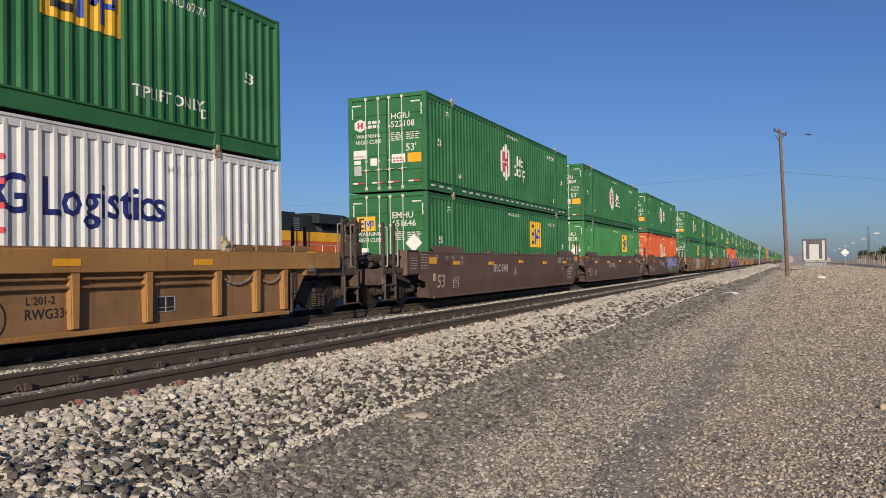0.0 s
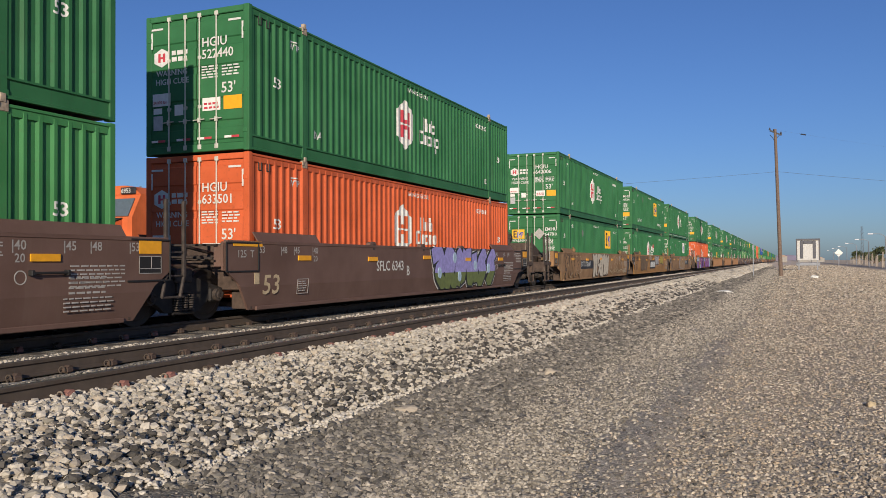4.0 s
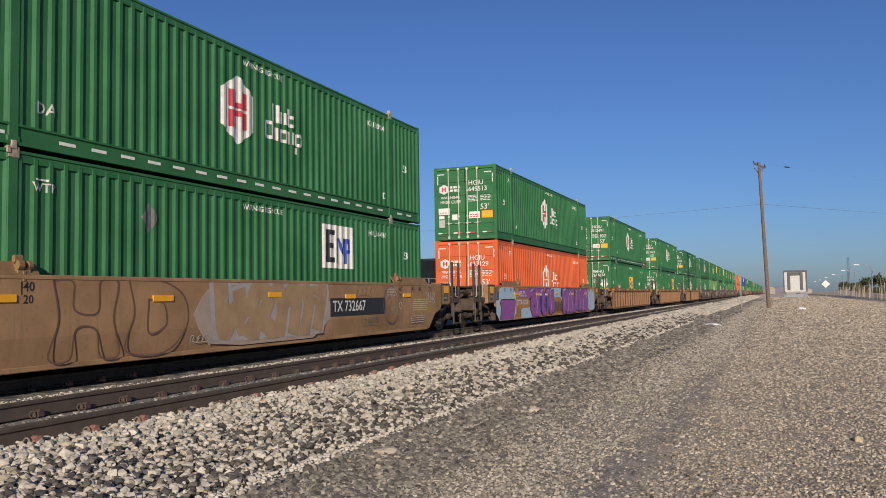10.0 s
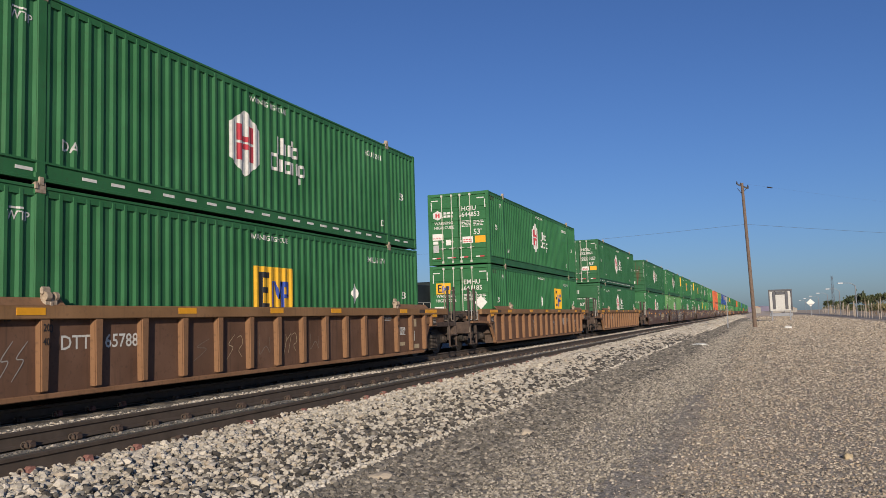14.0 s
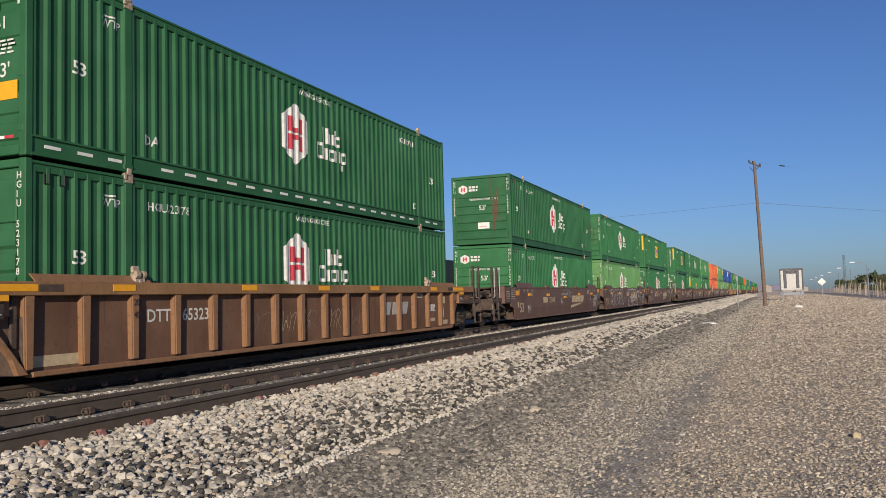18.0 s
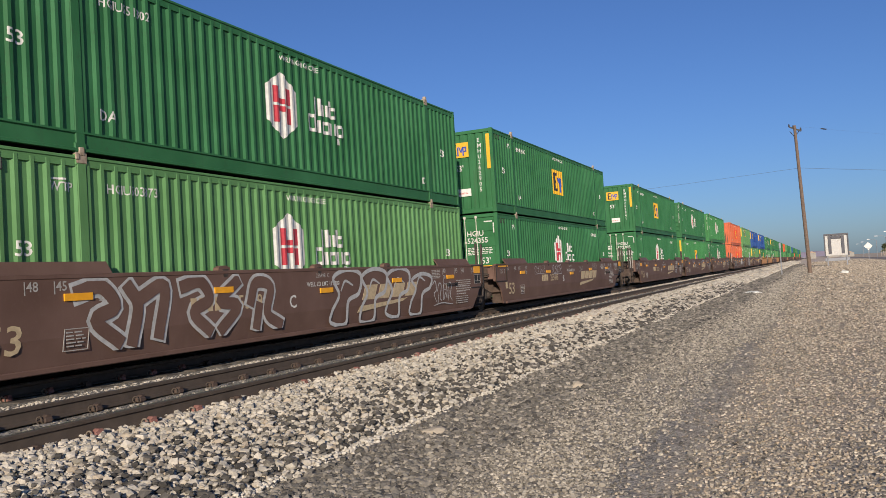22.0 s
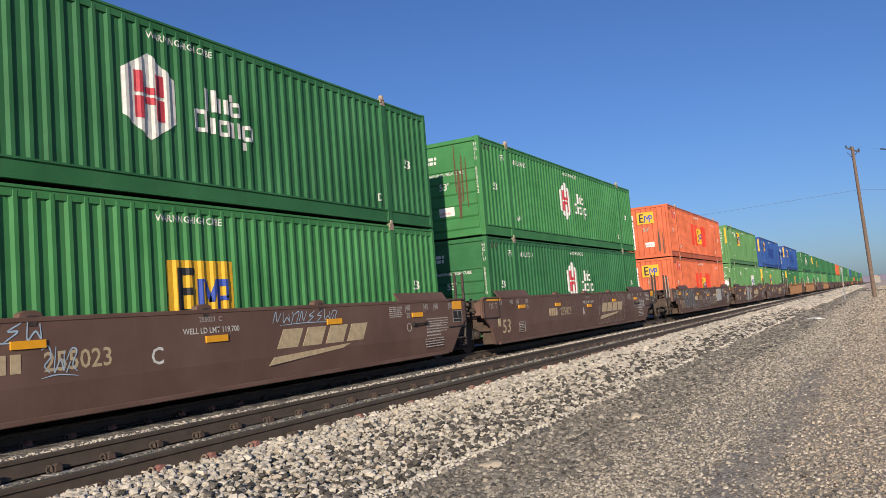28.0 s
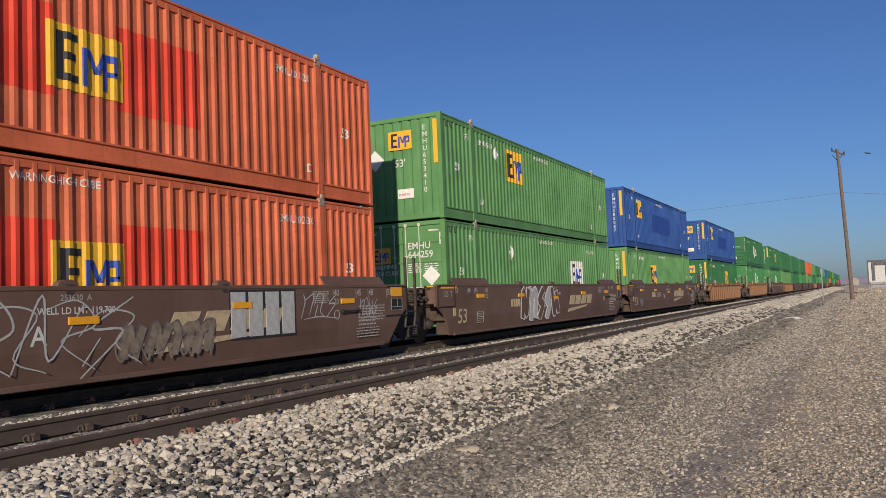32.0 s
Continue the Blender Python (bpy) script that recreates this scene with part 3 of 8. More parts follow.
def scatter(name, label, count, spread, size, material, seed, heap=0.0, fine=False):
    """Loose stones over the ground in one mesh; spread(rng, n) gives their x, y."""
    rng = np.random.default_rng(seed)
    bm = bmesh.new()
    bmesh.ops.create_icosphere(bm, subdivisions=1, radius=1)
    if fine:
        bm.free()
        bm = bmesh.new()
        for q in ((1, 0, 0), (-1, 0, 0), (0, 1, 0), (0, -1, 0), (0, 0, 1), (0, 0, -1)):
            bm.verts.new(q)
        bm.verts.ensure_lookup_table()
        for q in ((0, 2, 4), (2, 1, 4), (1, 3, 4), (3, 0, 4), (2, 0, 5), (1, 2, 5), (3, 1, 5), (0, 3, 5)):
            bm.faces.new([bm.verts[e] for e in q])
        bm.verts.index_update()
    base = np.array([v.co[:] for v in bm.verts])
    tris = np.array([[v.index for v in f.verts] for f in bm.faces])
    bm.free()
    xy = spread(rng, count)
    n = len(xy)
    hgt = np.array([ground_height(x, y) for x, y in xy])
    kinds = []
    for _ in range(12):
        jit = base * rng.uniform(0.70, 1.35, (len(base), 1)) * rng.uniform(0.6, 1.4, (1, 3))
        kinds.append(np.clip(jit, -0.72, 0.78))
    kinds = np.array(kinds)
    k = rng.integers(0, 12, n)
    sz = size[0] + (size[1] - size[0]) * rng.random(n) ** 1.7
    sz *= np.maximum(1, xy[:, 1] / 11) ** 0.75
    q = rng.normal(size=(n, 4))
    q /= np.linalg.norm(q, axis=1, keepdims=True)
    w, x, y, z = q.T
    R = np.stack([1 - 2 * (y * y + z * z), 2 * (x * y - z * w), 2 * (x * z + y * w), 2 * (x * y + z * w), 1 - 2 * (x * x + z * z), 2 * (y * z - x * w), 2 * (x * z - y * w), 2 * (y * z + x * w), 1 - 2 * (x * x + y * y)], -1).reshape(n, 3, 3)
    v = np.einsum("nij,nvj->nvi", R, kinds[k]) * sz[:, None, None] * np.array([1.04, 1.04, 0.76])
    v += np.stack([xy[:, 0], xy[:, 1], hgt + sz * 0.05 + heap * rng.random(n) ** 2], -1)[:, None, :]
    f = tris[None] + (np.arange(n) * len(base))[:, None, None]
    me = bpy.data.meshes.new(name)
    v, f = v.reshape(-1, 3), f.reshape(-1, 3)
    me.vertices.add(len(v))
    me.vertices.foreach_set("co", v.ravel())
    me.loops.add(len(f) * 3)
    me.loops.foreach_set("vertex_index", f.ravel().astype(np.int32))
    me.polygons.add(len(f))
    me.polygons.foreach_set("loop_start", np.arange(0, len(f) * 3, 3, dtype=np.int32))
    me.polygons.foreach_set("use_smooth", [False] * len(f))
    me.update(calc_edges=True)
    me.materials.append(M[material])
    return tagged(new(name, me), label, "stones", kind="stuff")


def zone(x0, x1, y0, y1, bend=1.0, patchy=0.0, wide=99.0):
    """Places between x0 and x1, denser towards the near end y0; the strip widens with y up to x1."""
    def spread(rng, n):
        y = y0 * (y1 / y0) ** rng.random(n)
        x = x0 + (np.minimum(x1, 0.9 + wide * y) - x0) * rng.random(n) ** bend
        keep = np.array([patchy == 0 or noise.noise((a * 1.3, b * 0.35, 2.2)) > -0.5 + patchy * rng.random() for a, b in zip(x, y)])
        return np.stack([x, y], -1)[keep]
    return spread


scatter("ballast", "pale crushed stone ballast along the track", 35000, zone(-6.35, -3.98, 3.9, 260, 1.35), (0.020, 0.054), "ballast", 3, 0.05)
scatter("ballast", "dark grey stones among the pale ballast", 6200, zone(-5.7, -3.98, 3.9, 55, 0.55), (0.020, 0.052), "dark_stone", 4, 0.064)
scatter("ballast", "thin line of pale stones at the foot of the ballast", 3200, zone(-3.97, -3.87, 4.2, 120, 1.0, 0.9), (0.012, 0.030), "chalk", 5, 0.045)
scatter("ballast", "pale ballast between the two tracks", 6000, zone(-9.5, -8.45, 4.0, 90), (0.016, 0.036), "ballast", 6, 0.0)
scatter("ballast", "dirty ballast between the rails", 4500, zone(-7.6, -6.42, 4.0, 70), (0.016, 0.034), "slag", 8, 0.0)
scatter("gravel", "dark grey stones at the foot of the ballast", 14000, strip(-3.9, -2.5, 4.4, 70, 1.0, 0.2), (0.018, 0.044), "slag", 12, 0.014)
scatter("gravel", "dark grey gravel beside the ballast", 34000, strip(-3.9, -2.2, 4.4, 190, 1.0, 0.3), (0.012, 0.034), "slag", 9, 0.012, True)
scatter("gravel", "mixed pale and dark gravel", 27000, strip(-2.7, -1.2, 4.4, 150, 2.0, 0.3), (0.012, 0.034), "mixed_stone", 13, 0.010, True)
scatter("gravel", "dark gravel in a worn wheel track", 11000, strip(-1.9, -0.35, 4.6, 110, 3.0, 0.35, 1.25), (0.010, 0.028), "slag", 14, 0.008, True)
scatter("gravel", "mixed gravel across the wheel track", 9000, strip(-2.0, -0.1, 4.6, 110, 3.0, 0.4, 0.9), (0.010, 0.028), "mixed_stone", 17, 0.008, True)
scatter("gravel", "loose brown gravel", 72000, zone(-0.9, 12.0, 5.0, 240, 0.80, 0.0, 0.17), (0.009, 0.030), "pebble", 10, 0.008, True)
scatter("gravel", "sparse brown gravel over packed dust", 5000, strip(-1.4, 0.0, 4.6, 120, 4.0, 0.3, 0.6), (0.008, 0.026), "pebble", 15, 0.006, True)
scatter("gravel", "scattered large pale stones on the gravel", 420, strip(-3.6, 3.2, 4.8, 60, 5.0, 0.5), (0.018, 0.040), "mixed_stone", 16, 0.004)


def apron(x0, x1):
    """Even spread over the ground round the standpoint and behind it."""
    return lambda rng, n: np.stack([rng.uniform(x0, x1, n), rng.uniform(-4.0, 4.6, n)], -1)


scatter("gravel", "loose brown gravel", 7000, apron(-0.9, 4.5), (0.010, 0.030), "pebble", 21, 0.008, True)
scatter("gravel", "dark grey gravel beside the ballast", 8000, apron(-3.9, -0.9), (0.012, 0.034), "slag", 22, 0.010, True)
scatter("ballast", "pale crushed stone ballast along the track", 4500, apron(-6.35, -4.0), (0.020, 0.052), "ballast", 23, 0.04)

# ---- containers ----
def corrugated(bm, y0, y1, z0, z1, x, sign, deep=DEEP):
    """A pressed steel side: trapezoid ribs that stand upright."""
    ys = rib_line(y0, y1)
    lo = [bm.verts.new((x - sign * deep * d, y, z0)) for y, d in ys]
    hi = [bm.verts.new((x - sign * deep * d, y, z1)) for y, d in ys]
    for i in range(len(ys) - 1):
        bm.faces.new((lo[i], lo[i + 1], hi[i + 1], hi[i]) if sign > 0 else (lo[i + 1], lo[i], hi[i], hi[i + 1]))


def side_wall(sign):
    def make(bm):
        for a, b in ZONES:
            corrugated(bm, a, b, 0.28, 2.80, sign * (HW - 0.012), sign)
        if sign > 0:
            return
        for f in bm.faces:
            f.normal_flip()
    return make


HEX = [(-0.54, -0.36), (0, -0.70), (0.54, -0.36), (0.54, 0.36), (0, 0.70), (-0.54, 0.36)]

def hub_logo(c, y, z, k=1.0, x=HW, bar="logo_red"):
    flat(c, "logo", "letter", [[(u * k, v * k) for u, v in HEX]], x, y, z, depth=0.010, key=("hex", k), label="white hexagon logo")
    reds = [rect(u, v, u + 0.19, v + 0.345) for u in (-0.295, 0.105) for v in (-0.375, 0.03)] + [rect(-0.085, -0.13, 0.085, -0.015), rect(-0.085, 0.03, 0.085, 0.14)]
    flat(c, "logo", bar, [[(u * k, v * k) for u, v in q] for q in reds], x, y, z, depth=0.016, key=("hexred", k), label="red bars of the logo")
    def ring(u, v, w, h, e=0.095):
        return [rect(u, v + 0.05, u + e, v + h - 0.05), rect(u + w - e, v + 0.05, u + w, v + h - 0.05), [(u, v + h - 0.05), (u + w, v + h - 0.05), (u + w - 0.06, v + h), (u + 0.06, v + h)], [(u + 0.06, v), (u + w - 0.06, v), (u + w, v + 0.05), (u, v + 0.05)], rect(u + e, v + h - 0.105, u + w - e, v + h - 0.05), rect(u + e, v + 0.05, u + w - e, v + 0.105)]
    bars = [rect(0.10, 0.04, 0.23, 0.58), rect(0.31, 0.04, 0.44, 0.58), rect(0.50, 0.06, 0.61, 0.42), rect(0.68, 0.06, 0.79, 0.42), rect(0.87, 0.42, 0.98, 0.60)] + ring(0.87, 0.04, 0.34, 0.37)
    bars += ring(-0.22, -0.50, 0.40, 0.54, 0.12) + [rect(0.26, -0.49, 0.38, -0.10)] + ring(0.49, -0.50, 0.33, 0.40) + [rect(0.88, -0.49, 0.98, -0.10), rect(1.05, -0.49, 1.15, -0.10), rect(1.23, -0.74, 1.34, -0.54)] + ring(1.23, -0.50, 0.35, 0.40)
    flat(c, "logo", "letter", [[((0.30 + u * 0.815) * k, (v - 0.04) * 0.72 * k) for u, v in b] for b in bars], x, y + 0.80 * k, z, depth=0.010, key=("hubbars", k), label="white block logo lettering")


def emp_logo(c, y, z, k=1.0, ground_col="yellow", x=HW, face=SIDE):
    """A square sign in yellow or white with dark and blue block shapes."""
    flat(c, "logo", ground_col, [rect(-0.74 * k, -0.52 * k, 0.74 * k, 0.52 * k)], x, y, z, face, 0.010, ("empbg", k, face is SIDE), "square logo panel")
    e = [rect(-0.55, -0.38, -0.42, 0.40), rect(-0.42, 0.28, -0.16, 0.40), rect(-0.42, -0.04, -0.2, 0.08), rect(-0.42, -0.38, -0.16, -0.26)]
    flat(c, "logo", "dark_letter", [[(u * k, v * k) for u, v in s] for s in e], x, y, z, face, 0.016, ("empe", k, face is SIDE), "dark block shape")
    m = [rect(-0.10, -0.40, 0.0, 0.22), [(0.0, 0.22), (0.14, -0.16), (0.24, -0.16), (0.08, 0.22)], [(0.14, -0.16), (0.28, 0.22), (0.36, 0.22), (0.24, -0.16)], rect(0.30, -0.40, 0.40, 0.22), rect(0.40, 0.10, 0.60, 0.22), rect(0.52, -0.1, 0.60, 0.10), rect(0.40, -0.14, 0.60, -0.06)]
    flat(c, "logo", "logo_blue", [[(u * k, v * k) for u, v in s] for s in m], x, y, z, face, 0.018, ("empm", k, face is SIDE), "blue block shape")


def bars_on(c, name, material, rows, x, y, z, face, w, h, step, key):
    """Small print that cannot be read, as bars."""
    rng = random.Random(str(key))
    shapes = []
    for i in range(rows):
        u = 0
        while u < w - 0.05:
            l = rng.uniform(0.06, 0.16)
            shapes.append(rect(u, -i * step, min(u + l, w), -i * step + h))
            u += l + 0.035
    flat(c, name, material, shapes, x, y, z, face, 0.006, key)


def container(name, colour, end, number, label, side=(), dashes=False, far=False):
    """side: list of (kind, y, z, size). end: doors, ribbed front or slatted front."""
    c = thing(name, label, "shipping container", group="containers on the train")
    part("side_panel", side_wall(1), colour, c, key="cside+")
    if not far:
        part("side_panel", side_wall(-1), colour, c, key="cside-")
    part("roof", lambda bm: rbox(bm, -HW + 0.03, HW - 0.03, 0.05, LEN - 0.05, HGT - 0.06, HGT - 0.025, 0.008), colour, c, key="croof")
    part("underframe", lambda bm: rbox(bm, -HW + 0.05, HW - 0.05, 0.05, LEN - 0.05, 0.03, 0.16, 0.01), "black", c, key="cfloor")
    for s in (1,) if far else (1, -1):
        part("top_rail", lambda bm: prism_y(bm, [(HW - 0.06, HGT - 0.18), (HW - 0.018, HGT - 0.18), (HW - 0.018, HGT - 0.075), (HW, HGT - 0.062), (HW, HGT - 0.03), (HW - 0.012, HGT - 0.02), (HW - 0.06, HGT - 0.02)], 0.1, LEN - 0.1), colour, c, m=pose(0, 0, 0) if s > 0 else pose(0, LEN, 0, 0, 0, 180), key="ctop")
        part("bottom_rail", lambda bm: prism_y(bm, [(HW - 0.07, 0.02), (HW + 0.003, 0.02), (HW + 0.003, 0.06), (HW - 0.026, 0.075), (HW - 0.026, 0.275), (HW + 0.001, 0.29), (HW + 0.001, 0.32), (HW - 0.07, 0.32)], 0.1, LEN - 0.1), colour, c, m=pose(0, 0, 0) if s > 0 else pose(0, LEN, 0, 0, 0, 180), key="cbot")
    for s in (1,) if far else (1, -1):
        for y in (0.065, LEN - 0.065):
            part("corner_post", lambda bm: rbox(bm, -0.07, 0.07, -0.065, 0.065, 0.0, HGT, 0.014), colour, c, m=Matrix.Translation((s * (HW - 0.07), y, 0)), key="cpost")
        for y in (2.02, LEN - 2.02) if s > 0 else ():
            part("lifting_post", lambda bm: [rbox(bm, -0.05, 0.035, -0.085, 0.085, 0.02, HGT - 0.02, 0.012), rbox(bm, -0.05, 0.036, -0.11, 0.11, HGT - 0.16, HGT + 0.005, 0.015), rbox(bm, -0.05, 0.036, -0.11, 0.11, 0.0, 0.15, 0.015)], colour, c, m=pose(s * (HW - 0.035), y, 0, 0, 0, 0 if s > 0 else 180), key="clift")
            if far:
                continue
            part("corner_casting", lambda bm: [rbox(bm, -0.05, 0.045, -0.10, 0.10, HGT - 0.14, HGT + 0.03, 0.014), rbox(bm, -0.03, 0.055, -0.05, 0.05, HGT - 0.02, HGT + 0.11, 0.012), rbox(bm, 0.03, 0.06, -0.12, -0.06, HGT - 0.08, HGT + 0.02, 0.008)], "casting", c, m=pose(s * (HW - 0.035), y, 0, 0, 0, 0 if s > 0 else 180), key="ccast")
    # ends
    part("end_wall", lambda bm: rbox(bm, -HW + 0.1, HW - 0.1, LEN - 0.09, LEN - 0.03, 0.1, HGT - 0.05, 0.01), colour, c, key="cend")
    part("header", lambda bm: rbox(bm, -HW + 0.1, HW - 0.1, 0.0, 0.09, HGT - 0.13, HGT - 0.01, 0.012), colour, c, key="chead")
    part("sill", lambda bm: rbox(bm, -HW + 0.1, HW - 0.1, 0.0, 0.12, 0.02, 0.17, 0.012), colour, c, key="csill")
    if end == "doors":
        for s in (-1, 1):
            def leaf(bm):
                out = [(0.08, 0.18), (0.04, 0.18)]
                for z0, z1 in ((0.24, 0.5), (0.62, 0.95), (1.08, 1.62), (1.75, 2.15), (2.28, 2.68)):
                    out += [(0.04, z0), (0.018, z0 + 0.025), (0.018, z1 - 0.025), (0.04, z1)]
                prism_x(bm, out + [(0.04, HGT - 0.14), (0.08, HGT - 0.14)], -0.575, 0.575)
            d = part("door", leaf, colour, c, m=Matrix.Translation((s * 0.59, 0, 0)), key="cdoor")
            for dx in ((-0.10, 0.32) if s < 0 else (-0.50, -0.08)) if not far else (0.0,):
                part("locking_bar", lambda bm: [rod(bm, (0, 0.0, 0.1), (0, 0.0, HGT - 0.08), 0.016, 8), rbox(bm, -0.045, 0.045, -0.012, 0.035, 0.07, 0.17, 0.008), rbox(bm, -0.045, 0.045, -0.012, 0.035, HGT - 0.15, HGT - 0.06, 0.008), rbox(bm, -0.04, 0.04, -0.01, 0.035, 0.9, 0.97, 0.008), rbox(bm, -0.04, 0.04, -0.01, 0.035, 1.9, 1.97, 0.008)], "lock", d, m=Matrix.Translation((dx, 0, 0)), key="clock")
                if far:
                    continue
                part("handle", lambda bm: [rod(bm, (-0.14, -0.02, 0), (0.14, -0.02, 0.012), 0.012, 6), rbox(bm, -0.03, 0.03, -0.03, 0.02, -0.05, 0.05, 0.006)], "lock", d, m=Matrix.Translation((dx, -0.005, 0.66)), key="chand")
            for z in () if far else (0.4, 1.2, 2.4):
                part("hinge", lambda bm: rbox(bm, -0.05, 0.05, -0.008, 0.03, -0.045, 0.045, 0.008), colour, d, m=Matrix.Translation((s * 0.61, 0, z)), key="chinge")
        for i, u in enumerate((-1.0, -0.35, 0.18, 0.85) if not far else ()):
            flat(c, "reflector", "paper", [rect(-0.15, 0, 0.02, 0.045)], u, 0.016, 0.27, END, key="refw")
            flat(c, "reflector", "logo_red", [rect(0.02, 0, 0.2, 0.045)], u, 0.016, 0.27, END, key="refr")
        for u, w in ((-1.0, 0.3), (0.95, 0.3)) if not far else ():
            flat(c, "stripe", "letter", [rect(-0.15, 0, 0.15, 0.04)], u, 0.012, 2.60, END, key="str1")
        for u in (-1.14, 1.14) if not far else ():
            flat(c, "stripe", "letter", [rect(-0.02, 0, 0.02, 0.34)], u, 0.012, 2.22, END, key="str2")
    elif end == "slats":
        def slats(bm):
            rbox(bm, -HW + 0.1, HW - 0.1, 0.05, 0.09, 0.12, HGT - 0.05, 0.01)
            z = 0.22
            for i in range(5):
                prism_x(bm, [(0.05, z), (0.012, z + 0.05), (0.012, z + 0.26), (0.05, z + 0.31)], -HW + 0.2, HW - 0.2)
                z += 0.345
            rbox(bm, -HW + 0.2, HW - 0.2, 0.02, 0.06, 1.98, 2.62, 0.015)
        part("end_panel", slats, colour, c, key="cslat")
    else:
        def ribs(bm):
            xs = []
            n = 8
            p = (WID - 0.28) / n
            for i in range(n):
                a = -HW + 0.14 + i * p
                xs += [(a, 0.06), (a + p * 0.2, 0.06), (a + p * 0.36, 0.025), (a + p * 0.86, 0.025)]
            xs.append((HW - 0.14, 0.06))
            lo = [bm.verts.new((x, y, 0.14)) for x, y in xs]
            hi = [bm.verts.new((x, y, HGT - 0.08)) for x, y in xs]
            for i in range(len(xs) - 1):
                bm.faces.new((lo[i], lo[i + 1], hi[i + 1], hi[i]))
        part("end_panel", ribs, colour, c, key="crib")
    if far:
        return c
    # lettering on the end
    if end == "doors":
        hub = number.startswith("HG")
        aside = number[4:] in ("647810", "644389", "647244")
        nx, ns = (0.58, 0.22) if aside else (0.14, 0.26)
        text(c, number[:4], nx, 0.012, 2.14, ns, face=END)
        text(c, number[4:], nx, 0.012, 1.90, ns, face=END)
        bars_on(c, "print", "letter", 5, nx, 0.012, 1.72, END, 0.4, 0.028, 0.055, "pr1")
        bars_on(c, "print", "letter", 4, 0.64, 0.012, 1.70 if not aside else 1.4, END, 0.45, 0.028, 0.06, "pr1b")
        text(c, "53'", 0.62, 0.012, 1.18 if hub else 0.62, 0.30, face=END)
        if hub:
            flat(c, "logo", "letter", [[(u * 0.36, v * 0.28) for u, v in HEX]], -0.88, 0.012, 2.02, END, 0.006, "ehex", "white hexagon logo")
            flat(c, "logo", "logo_red", [rect(-0.09, -0.09, -0.03, 0.09), rect(0.03, -0.09, 0.09, 0.09), rect(-0.03, -0.02, 0.03, 0.02)], -0.88, 0.010, 2.02, END, 0.008, "ehexr")
            bars_on(c, "logo", "letter", 2, -0.62, 0.012, 2.05, END, 0.4, 0.09, 0.13, "elogo")
        else:
            emp_logo(c, 0.01, 2.0, 0.42, x=-0.72, face=END)
        text(c, "WARNING", -1.02, 0.012, 1.64, 0.165, face=END)
        text(c, "HIGH CUBE", -1.04, 0.012, 1.46, 0.165, face=END)
        flat(c, "placard", "paper", [rect(0, 0, 0.46, 0.26)], -1.12, 0.014, 1.02, END, key="pl1", label="white weight placard")
        text(c, "24,000 lbs", -1.1, 0.006, 1.07, 0.085, "logo_red", END)
        flat(c, "placard", "paper", [rect(0, 0, 0.22, 0.12)], -1.1, 0.014, 0.86, END, key="pl2")
        flat(c, "placard", "paper", [rect(0, 0, 0.22, 0.22)], -0.55, 0.014, 0.80, END, key="pl2b")
        flat(c, "placard", "silver", [rect(0, 0, 0.24, 0.3)], -1.1, 0.014, 0.52, END, key="pl3")
        flat(c, "placard", "paper", [rect(0, 0, 0.44, 0.26)], 0.16, 0.014, 0.84, END, key="pl4")
        bars_on(c, "print", "logo_red", 2, 0.2, 0.007, 0.96, END, 0.36, 0.04, 0.08, "pr4")
        flat(c, "placard", "amber", [rect(0, 0, 0.44, 0.27)], 0.68, 0.014, 0.84, END, key="pl5", label="orange placard")
        if not hub:
            flat(c, "hazard_placard", "stencil" if aside else "paper", [[(0, -0.27), (0.27, 0), (0, 0.27), (-0.27, 0)]], 0.31 if aside else 0.84, 0.01, 2.0 if aside else 1.40, END, key="dia2", label="diamond placard")
    elif end == "slats":
        flat(c, "logo", "letter", [[(u * 0.36, v * 0.28) for u, v in HEX]], -0.78, 0.016, 2.34, END, 0.006, "ehex", "white hexagon logo")
        flat(c, "logo", "logo_red", [rect(-0.09, -0.09, -0.03, 0.09), rect(0.03, -0.09, 0.09, 0.09), rect(-0.03, -0.02, 0.03, 0.02)], -0.78, 0.012, 2.34, END, 0.008, "ehexr")
        bars_on(c, "logo", "letter", 2, -0.52, 0.016, 2.38, END, 0.4, 0.09, 0.13, "elogo")
        text(c, "WARNING HIGH CUBE", -0.5, 0.01, 1.86, 0.12, face=END)
        text(c, "53'", -0.1, 0.006, 1.44, 0.28, face=END)
        flat(c, "placard", "paper", [rect(0, 0, 0.5, 0.26)], -0.15, 0.008, 0.66, END, key="pl1b", label="white weight placard")
        text(c, "24,000 lbs", -0.13, 0.0, 0.72, 0.09, "logo_red", END)
        if number[4:] in ("644979", "650342", "551302"):
            for u, z0, w in ((0.52, 0.55, 0.10), (0.66, 1.0, 0.05), (0.80, 0.85, 0.04), (0.45, 1.3, 0.04)):
                flat(c, "stain", "rust_stain", [[(0, 0), (w * 0.7, 0.05), (w, 0.7), (w * 0.8, 1.35), (w * 0.2, 1.5), (-w * 0.2, 0.8)]], u, 0.009, z0, END, 0.004, ("stain", w), "rusty streak running down")
        for sx in (-1.21, 1.13):
            for i, ch in enumerate(number):
                text(c, ch, sx, -0.004, 2.60 - i * 0.135 - (0.16 if i > 3 else 0), 0.145, face=END)
    else:
        emp_logo(c, 0.018, 2.24, 0.62 if colour == "orange2" else 0.5, x=0.02, face=END)
        text(c, "53'", -0.18, 0.018, 1.5, 0.30, "stencil" if colour == "orange2" else "letter", END)
        flat(c, "placard", "paper", [rect(0, 0, 0.5, 0.28)], -0.1, 0.02, 0.62, END, key="pl1b", label="white weight placard")
